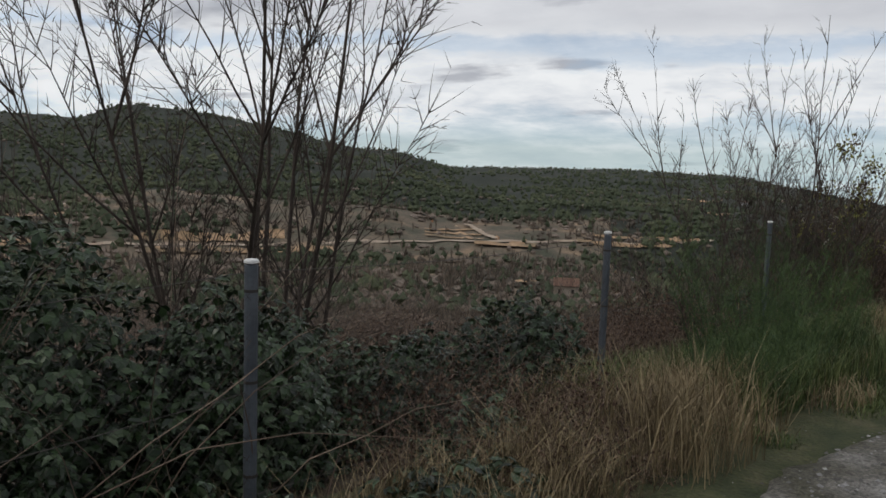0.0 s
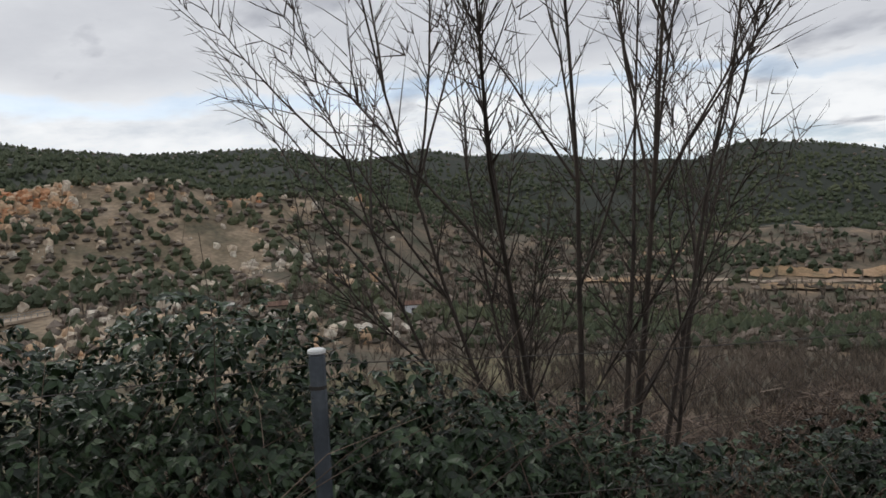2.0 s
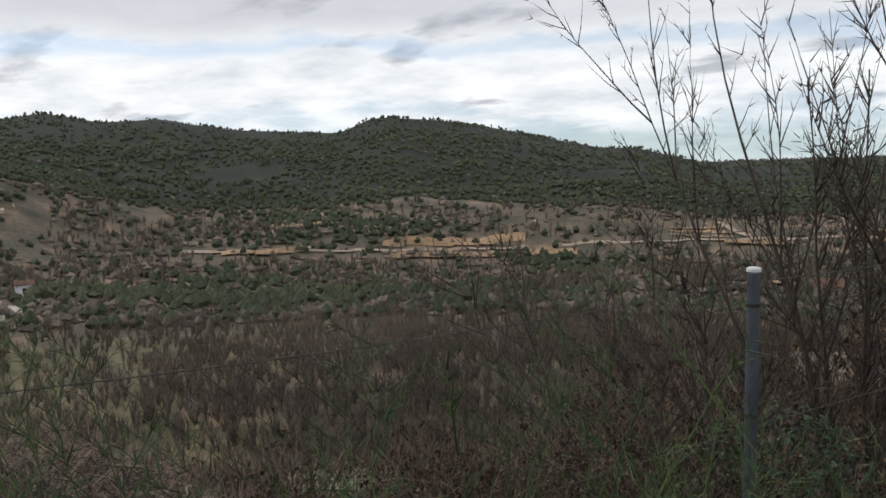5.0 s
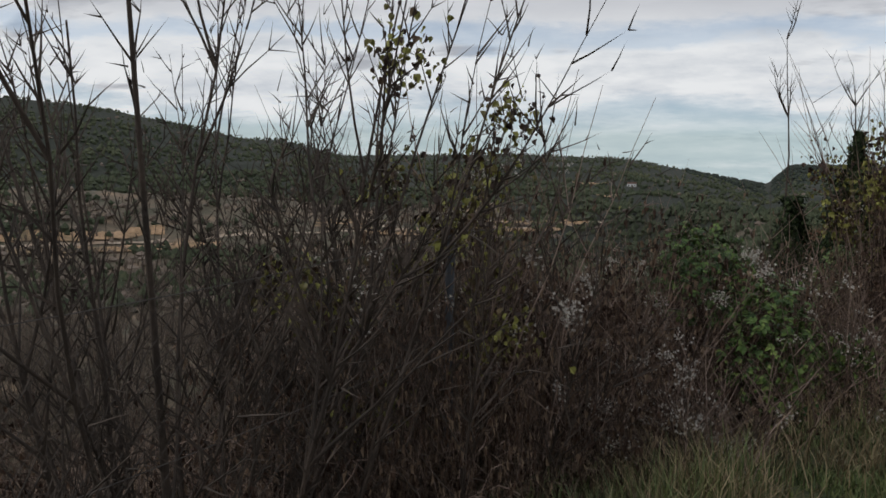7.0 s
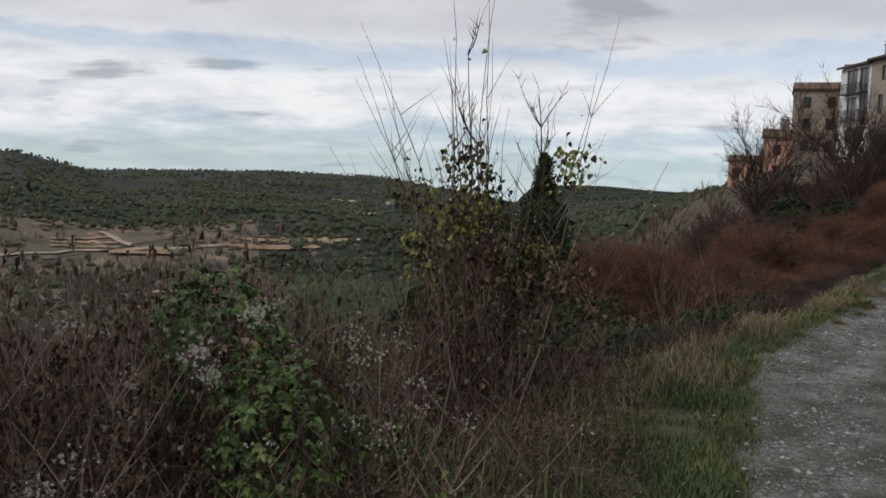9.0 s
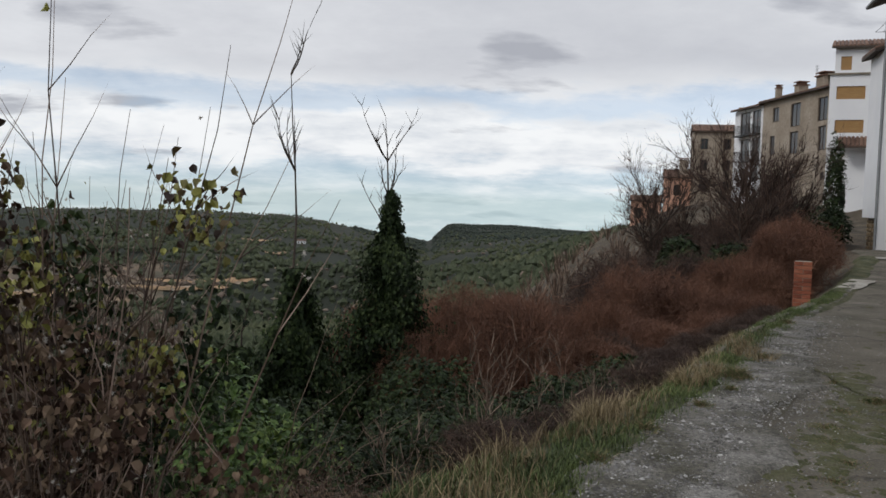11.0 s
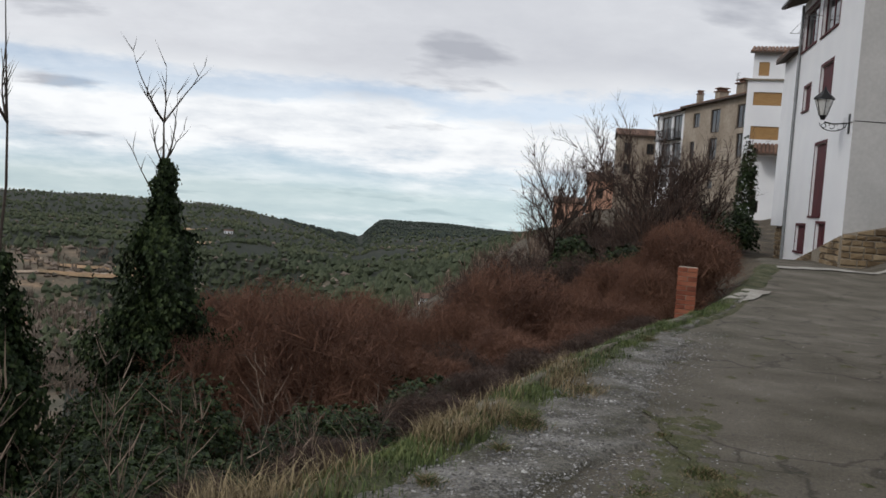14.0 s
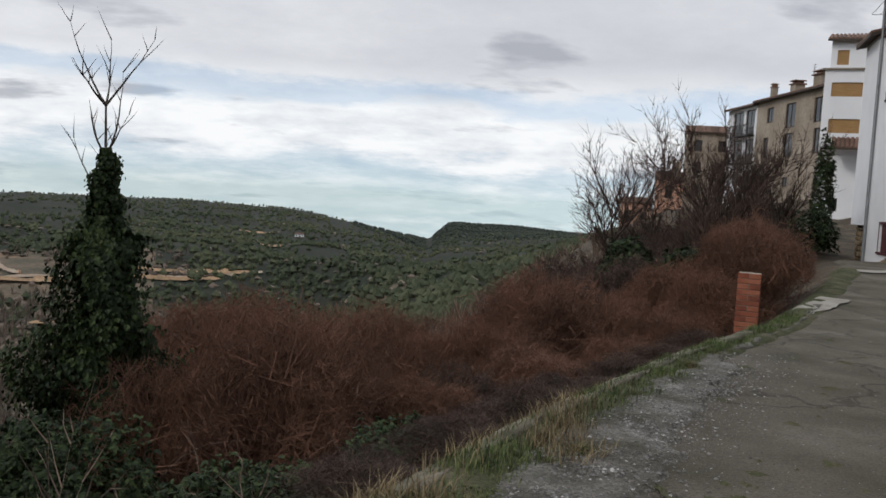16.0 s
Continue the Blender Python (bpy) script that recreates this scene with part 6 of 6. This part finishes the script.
def feathery_bush(at, label, seed, stems, tall, spread):
    """Upright wands set with whorls of hair-fine green leaves."""
    rnd = random.Random(seed)
    root = thing("feathery_bush", at, label, "bush", "feathery bushes by the fence")
    stem, plume = Geo(), Geo()
    for i in range(stems):
        a, q = rnd.random() * 6.28, rnd.random() ** 0.6
        line = grow(stem, rnd, (math.cos(a) * q * spread * 0.5, math.sin(a) * q * spread * 0.5, -0.05), (math.cos(a) * q * 0.4, math.sin(a) * q * 0.4, 1), tall * rnd.uniform(0.55, 1.05), 0.004, 4, 0.08, 6, 0.0)
        for k in range(20):
            f = rnd.uniform(0.8, 5.95)
            j = int(f)
            p = line[j].lerp(line[j + 1], f - j)
            w = side_way(rnd, Vector((0, 0, 1)), rnd.uniform(0.4, 1.1))
            e = p + w * rnd.uniform(0.08, 0.2)
            plume.spike(p, e, 0.0016)
            for m in range(10):
                b = p.lerp(e, rnd.uniform(0.2, 1.0))
                plume.spike(b, b + side_way(rnd, w, rnd.uniform(0.3, 0.9)) * rnd.uniform(0.025, 0.07), 0.0012)
    tagged(part("stem_mass", stem, M["feathery"], root), kind="stuff")
    tagged(part("plume_mass", plume, M["feathery"], root), kind="stuff")


feathery_bush(on_ground(-4.42, -4.25), "tall feathery green bush beside the fence", 171, 70, 1.3, 0.75)
feathery_bush(on_ground(-4.42, -5.15), "low feathery green bush in the dry grass", 172, 40, 0.7, 0.55)
feathery_bush(on_ground(-4.1, -3.4), "feathery green bush by a fence post", 173, 40, 0.95, 0.6)


# ---- verge, grass, stones ----
def verge_top(x, y, u):
    """Height of the verge's earth over the ground."""
    w = 1.75 if y < 4 else max(0.85, 1.75 - (y - 4) * 0.3)
    f = (u + 0.45) / w
    if not 0 < f < 1 or not -14 < y < 28:
        return 0.0
    return max(0.0, 0.012 + 0.045 * math.sin(math.pi * f) + 0.05 * noise.noise(Vector((x * 1.7, y * 1.7, 2))))


def verge_mesh():
    g = Geo()
    rows, cols = 260, 9
    for i in range(rows):
        y = -14 + 42 * i / (rows - 1)
        for j in range(cols):
            u = -0.45 + (1.75 if y < 4 else max(0.85, 1.75 - (y - 4) * 0.3)) * j / (cols - 1)
            x = lerp(y, EDGE_Y, EDGE_X) - u / 0.86
            lift = 0.045 * math.sin(math.pi * j / (cols - 1)) + 0.05 * noise.noise(Vector((x * 1.7, y * 1.7, 2))) - (0.10 if j in (0, cols - 1) else 0.0)
            g.v.append((x, y, height(x, y) + lift + 0.012))
    for i in range(rows - 1):
        for j in range(cols - 1):
            a = i * cols + j
            g.f.append((a, a + cols, a + cols + 1, a + 1))
    return g


tagged(part("verge", verge_mesh(), M["moss"], smooth=True), "mossy earth verge along the lane", "verge", kind="structure")


def blades(name, label, mat, spots, seed, hgt, lean=0.5, width=0.005):
    """Grass: spots are (y0, y1, u0, u1, count), along the lane's edge."""
    rnd = random.Random(seed)
    g = Geo()
    for (y0, y1, u0, u1, count) in spots:
        made = 0
        tries = 0
        while made < count and tries < count * 6:
            tries += 1
            y, u = rnd.uniform(y0, y1), rnd.uniform(u0, u1)
            x = lerp(y, EDGE_Y, EDGE_X) - u / 0.86
            if noise.noise(Vector((x * 1.6, y * 1.6, seed))) < rnd.uniform(-0.3, 0.35):
                continue
            made += 1
            z = height(x, y) + verge_top(x, y, u) - 0.006
            h = hgt * rnd.uniform(0.35, 1.25)
            a = rnd.random() * 6.28
            l = lean * rnd.uniform(0.2, 1.2) * h
            w = width * rnd.uniform(0.7, 1.5)
            c, s = math.cos(a), math.sin(a)
            n0 = len(g.v)
            for f, ww in ((0, 1), (0.6, 0.75)):
                px, py, pz = x + c * l * f * f, y + s * l * f * f, z + h * f * (1 - 0.18 * f)
                g.v.extend([(px - s * w * ww, py + c * w * ww, pz), (px + s * w * ww, py - c * w * ww, pz)])
            g.v.append((x + c * l, y + s * l, z + h * 0.84))
            g.f.extend([(n0, n0 + 1, n0 + 3, n0 + 2), (n0 + 2, n0 + 3, n0 + 4)])
    return tagged(part(name, g, M[mat]), label, "grass", kind="stuff")


blades("tall_green_grass", "tall green grass by the fence", "grass_green", [(-5.6, -1.2, 0.25, 1.7, 9500), (-4.4, -2.2, 1.2, 2.6, 5500), (-1.2, 1.2, 0.9, 1.9, 2500), (1.0, 4.2, 0.35, 1.0, 600)], 101, 0.32, 0.5, 0.0026)
blades("tall_dry_grass", "tall straw-coloured dry grass by the fence", "grass_dry", [(-6.3, -5.0, 0.45, 1.25, 2600), (-8.8, -5.6, 0.1, 0.8, 3200), (-5.2, 0.5, 1.2, 2.2, 1200), (-3.0, 3.0, 0.5, 1.3, 900), (-0.8, 1.4, 0.8, 1.7, 1600), (-1.9, 0.4, 0.6, 1.9, 1800), (-2.6, -0.2, 0.9, 1.8, 1600)], 102, 0.33, 0.8, 0.0019)
blades("standing_straw", "tall upright straw at the lane's edge", "grass_dry", [(-7.2, -6.2, -0.05, 0.35, 300), (-6.6, -5.6, 0.1, 0.6, 200)], 106, 0.55, 0.55, 0.0022)
blades("verge_grass", "short green grass on the verge", "grass_green", [(4.5, 13.5, -0.35, 0.45, 6500), (0.5, 6.5, -0.15, 1.2, 26000), (1.5, 6.0, -0.28, 0.4, 6000), (6.0, 9.5, -0.2, 0.5, 3000), (13.5, 20, -0.2, 0.3, 5000), (7.6, 9.6, -0.5, 0.0, 900), (12.2, 14.0, -0.4, 0.2, 700), (9.5, 11, -0.7, 0.0, 800), (15, 16, -0.3, 0.2, 500), (-6, 2, -0.1, 0.5, 6000)], 103, 0.075, 0.6, 0.0032)
blades("verge_dry_grass", "straw-coloured dry grass on the verge", "grass_dry", [(5.0, 9.2, -0.15, 0.45, 1400), (9.0, 12.5, -0.2, 0.35, 900), (1.0, 5.0, 0.3, 1.0, 800), (8.6, 9.6, -0.2, 0.25, 900), (10.2, 11.2, -0.6, -0.1, 700), (-6, 2, 0.0, 0.9, 4000)], 104, 0.16, 0.9, 0.0026)
blades("weedy_patches", "flat moss and weeds growing on the lane", "grass_green", [(6.0, 8.3, -1.8, -1.15, 11000), (2.5, 5.5, -2.2, -1.3, 2500), (7.0, 9.5, -2.0, -1.3, 800), (9.0, 9.7, -0.5, -0.1, 900)], 105, 0.03, 1.1, 0.0035)


def stones(name, label, spots, seed):
    rnd = random.Random(seed)
    g = Geo()
    for (y0, y1, u0, u1, count, r0, r1) in spots:
        for i in range(count):
            y, u = rnd.uniform(y0, y1), rnd.gauss((u0 + u1) / 2, (u1 - u0) / 3)
            if u > -0.2 + 0.2 * noise.noise(Vector((y * 1.1, 1, 0))) and rnd.random() < 0.93:
                continue
            x = lerp(y, EDGE_Y, EDGE_X) - u / 0.86
            z = height(x, y) + (0.055 if u > -1.0 else 0.024)
            r = r0 + (r1 - r0) * rnd.random() ** 3
            n0 = len(g.v)
            t0 = rnd.random() * 6.28
            for k in range(5):
                a = t0 + 6.2832 * k / 5
                q = r * rnd.uniform(0.7, 1.3)
                g.v.append((x + math.cos(a) * q, y + math.sin(a) * q, z - r * 0.2 + rnd.uniform(0, 0.35) * r))
            g.v.append((x + rnd.uniform(-0.3, 0.3) * r, y + rnd.uniform(-0.3, 0.3) * r, z + r * rnd.uniform(0.35, 0.8)))
            g.f.extend([(n0 + k, n0 + (k + 1) % 5, n0 + 5) for k in range(5)])
    return tagged(part(name, g, M["pebble"]), label, "gravel", kind="stuff")


blades("verge_turf", "low patchy turf on the verge", "grass_green", [(0.0, 4.0, -0.1, 1.3, 26000), (3.0, 9.5, -0.25, 0.75, 9000), (9.0, 17.0, -0.15, 0.25, 2200), (-6.0, 0.5, -0.05, 0.7, 12000)], 107, 0.05, 0.8, 0.0030)
blades("verge_straw", "bleached straw clumps along the verge", "grass_dry", [(4.6, 8.4, 0.0, 0.6, 700), (6.8, 7.8, 0.05, 0.4, 800), (0.5, 4.0, 0.5, 1.3, 500), (2.5, 5.0, 0.6, 1.4, 600)], 108, 0.22, 0.9, 0.0024)
stones("gravel", "loose pale gravel along the lane's edge", [(1.5, 9.0, -1.4, -0.05, 26000, 0.003, 0.011), (2.5, 9.0, -1.0, -0.1, 2500, 0.008, 0.024), (9.0, 15.0, -0.9, 0.0, 9000, 0.003, 0.012), (8.5, 14, -1.0, -0.1, 5000, 0.004, 0.018), (-2, 3, -0.8, 0.2, 4000, 0.004, 0.018), (3, 18, -3.8, -0.5, 5000, 0.003, 0.010), (-8, -2, -0.8, 0.1, 1800, 0.005, 0.018)], 111)


def apron(label, pts, width):
    """A thin pale slab laid along a line on the lane."""
    g = Geo()
    q = [Vector(p).lerp(Vector(n), k / 10) for p, n in zip(pts, pts[1:]) for k in range(10)]
    for i, p in enumerate(q):
        s = q[min(i + 1, len(q) - 1)] - q[max(i - 1, 0)]
        n = Vector((-s.y, s.x)).normalized() * width * (0.5 + 0.25 * noise.noise(Vector((p.x * 2, p.y * 2, 0))))
        for e in (p - n, p + n):
            g.v.append((e.x, e.y, height(e.x, e.y) + 0.05))
    for i in range(len(q) - 1):
        g.f.append((2 * i, 2 * i + 1, 2 * i + 3, 2 * i + 2))
    tagged(part("pale_slab", g, M["pale"]), label, "paving", kind="structure")


apron("pale cement patch by the brick pillar", [(9.3, 19.3), (10.6, 20.6), (11.9, 22.3)], 0.5)
crack_line = [(4.0, 7.6), (4.04, 8.27), (4.13, 9.03), (4.32, 9.69), (4.23, 10.29), (3.95, 10.7), (3.75, 10.85)]
apron("pale cement strip before the white house", [(15.0, 27.3), (17.0, 27.6), (19.0, 26.9)], 0.5)


def shoulder_mesh():
    """The broken, gravelly margin of the lane, a thin ragged sheet on it."""
    g = Geo()
    rows, cols = 420, 10
    for i in range(rows):
        y = -10 + 31 * i / (rows - 1)
        lo = -0.12 + 0.20 * noise.noise(Vector((y * 1.1, 1, 0))) + 0.12 * noise.noise(Vector((y * 5, 2, 0)))
        hi = -1.15 - 0.5 * noise.noise(Vector((y * 0.7, 3, 0))) - 0.22 * noise.noise(Vector((y * 4, 4, 0)))
        if y > 9:
            hi = min(-0.25, hi + (y - 9) * 0.12)
        for j in range(cols):
            u = lo + (hi - lo) * j / (cols - 1)
            x = lerp(y, EDGE_Y, EDGE_X) - u / 0.86
            top = 0.055 + 0.014 * noise.noise(Vector((x * 4, y * 4, 6)))
            g.v.append((x, y, height(x, y) + (top if 0 < j < cols - 1 else -0.02)))
    for i in range(rows - 1):
        for j in range(cols - 1):
            k = i * cols + j
            g.f.append((k, k + 1, k + cols + 1, k + cols))
    return g


tagged(part("gravel_shoulder", shoulder_mesh(), M["shoulder"], smooth=True), "broken gravelly margin of the concrete lane", "road margin", kind="structure")
moss = Geo()
rnd = random.Random(131)
for i in range(420):
    if i < 270:
        yc, uc = rnd.choice(((7.2, -1.5), (6.5, -1.28), (8.1, -1.65), (5.6, -1.55), (4.2, -1.7)))
        y, u = rnd.gauss(yc, 0.32), rnd.gauss(uc, 0.16)
    elif i < 330:
        y, u = rnd.uniform(8.2, 10.4), rnd.gauss(-1.35, 0.1)
    else:
        y, u = rnd.uniform(4, 17), rnd.uniform(-3.9, -0.6)
    x = lerp(y, EDGE_Y, EDGE_X) - u / 0.86
    r = 0.015 + 0.10 * rnd.random() ** 2
    n0 = len(moss.v)
    moss.v.append((x, y, height(x, y) + 0.036))
    for k in range(14):
        t = 6.2832 * k / 14
        q = r * rnd.uniform(0.3, 1.6)
        px, py = x + math.cos(t) * q, y + math.sin(t) * q * 1.3
        moss.v.append((px, py, height(px, py) + 0.018))
    moss.f.extend([(n0, n0 + 1 + k, n0 + 1 + (k + 1) % 14) for k in range(14)])
tagged(part("moss_patches", moss, M["mat_moss"], smooth=True), "flat green-brown moss patches on the lane", "moss", kind="stuff")

crack = Geo()
edge = []
q = [Vector(p).lerp(Vector(n), k / 8) for p, n in zip(crack_line, crack_line[1:]) for k in range(8)]
for p in q:
    n = Vector((noise.noise(Vector((p.x * 6, p.y * 6, 1))), noise.noise(Vector((p.x * 6, p.y * 6, 5))))) * 0.06
    w = 0.018 + 0.016 * noise.noise(Vector((p.x * 9, p.y * 9, 3)))
    for e in (-w, w):
        edge.append((p.x + n.x + e, p.y + n.y + e * 0.4, height(p.x, p.y) + 0.034))
    for k in range(5):
        a = rnd.random() * 6.28
        r = Vector((p.x + n.x + rnd.gauss(0, 0.012), p.y + n.y + rnd.gauss(0, 0.03), height(p.x, p.y) + 0.02))
        crack.spike(r, r + Vector((math.cos(a) * 0.02, math.sin(a) * 0.02, rnd.uniform(0.015, 0.04))), 0.003)
crack.add(edge, [(2 * i, 2 * i + 1, 2 * i + 3, 2 * i + 2) for i in range(len(q) - 1)])
tagged(part("road_crack", crack, M["mat_moss"]), "weed-grown crack across the concrete lane", "crack", kind="structure")


def tuft(x, y, r, count, hgt, mats, seed, label):
    """A clump of arching grass blades on the lane."""
    rnd = random.Random(seed)
    root = thing("grass_tuft", (x, y, height(x, y)), label, "grass", "grass tufts on the lane")
    for m, name in zip(mats, ("green_clump", "dry_clump")):
        g = Geo()
        for i in range(count):
            a, q = rnd.random() * 6.28, r * abs(rnd.gauss(0, 0.5))
            b, h = rnd.random() * 6.28, hgt * rnd.uniform(0.3, 1.1) * max(0.3, 1 - q / r * 0.5)
            p = Vector((math.cos(a) * q, math.sin(a) * q, 0.0))
            k = p + Vector((math.cos(b) * h * 0.2, math.sin(b) * h * 0.2, h * 0.65))
            e = p + Vector((math.cos(b) * h * 0.6, math.sin(b) * h * 0.6, h * 0.9))
            g.tube([tuple(p), tuple(k)], [0.0024, 0.002], 3, False)
            g.spike(k, e, 0.002)
        tagged(part(name, g, M[m], root), kind="stuff")


for k, (x, y, r, n, h) in enumerate(((3.16, 9.21, 0.20, 420, 0.20), (2.85, 8.6, 0.14, 200, 0.12), (4.0, 10.55, 0.26, 450, 0.12), (3.75, 10.3, 0.16, 220, 0.10), (5.9, 13.95, 0.22, 320, 0.14), (6.5, 14.9, 0.18, 220, 0.12), (4.15, 9.2, 0.12, 220, 0.06), (4.03, 8.25, 0.2, 420, 0.09),
                                     (3.98, 7.8, 0.24, 420, 0.10), (2.3, 7.9, 0.2, 260, 0.13), (1.6, 7.1, 0.22, 260, 0.14), (1.05, 6.3, 0.22, 260, 0.14), (4.9, 12.4, 0.16, 200, 0.10), (0.55, 5.4, 0.25, 300, 0.15), (2.9, 6.9, 0.3, 420, 0.05), (3.1, 7.35, 0.28, 420, 0.05), (2.75, 6.4, 0.25, 320, 0.045), (3.5, 7.9, 0.28, 380, 0.05), (2.45, 6.0, 0.25, 320, 0.045), (3.3, 6.9, 0.2, 240, 0.045), (2.6, 7.0, 0.2, 220, 0.04), (8.0, 17.0, 0.2, 200, 0.12))):
    tuft(x, y, r, n, h, ("grass_green", "grass_dry"), 150 + k, "small clump of green and straw-coloured grass at the lane's edge")

kerb = Geo()
for i in range(90):
    y = 8.3 + 9.2 * i / 89
    u = lerp(y, (8.3, 9, 13.2, 17.5), (0.12, 0.13, 0.11, 0.06)) + 0.05 * noise.noise(Vector((y * 1.3, 7, 0)))
    h = 0.085 * lerp(y, (8.3, 9.3), (0.2, 1.0)) + 0.02 * noise.noise(Vector((y * 2.1, 9, 0)))
    for e, z in ((-0.13, -0.03), (-0.10, h), (0.09, h + 0.008), (0.14, -0.2)):
        x = lerp(y, EDGE_Y, EDGE_X) - (u + e) / 0.86
        kerb.v.append((x, y, height(x, y) + z if e < 0.1 else lerp(y, LEVEL_Y, LEVEL_Z) + z))
for i in range(89):
    for j in range(3):
        k = i * 4 + j
        kerb.f.append((k, k + 4, k + 5, k + 1))
tagged(part("kerb", kerb, M["kerb"], smooth=True), "low worn concrete kerb along the lane's edge", "kerb", kind="structure")
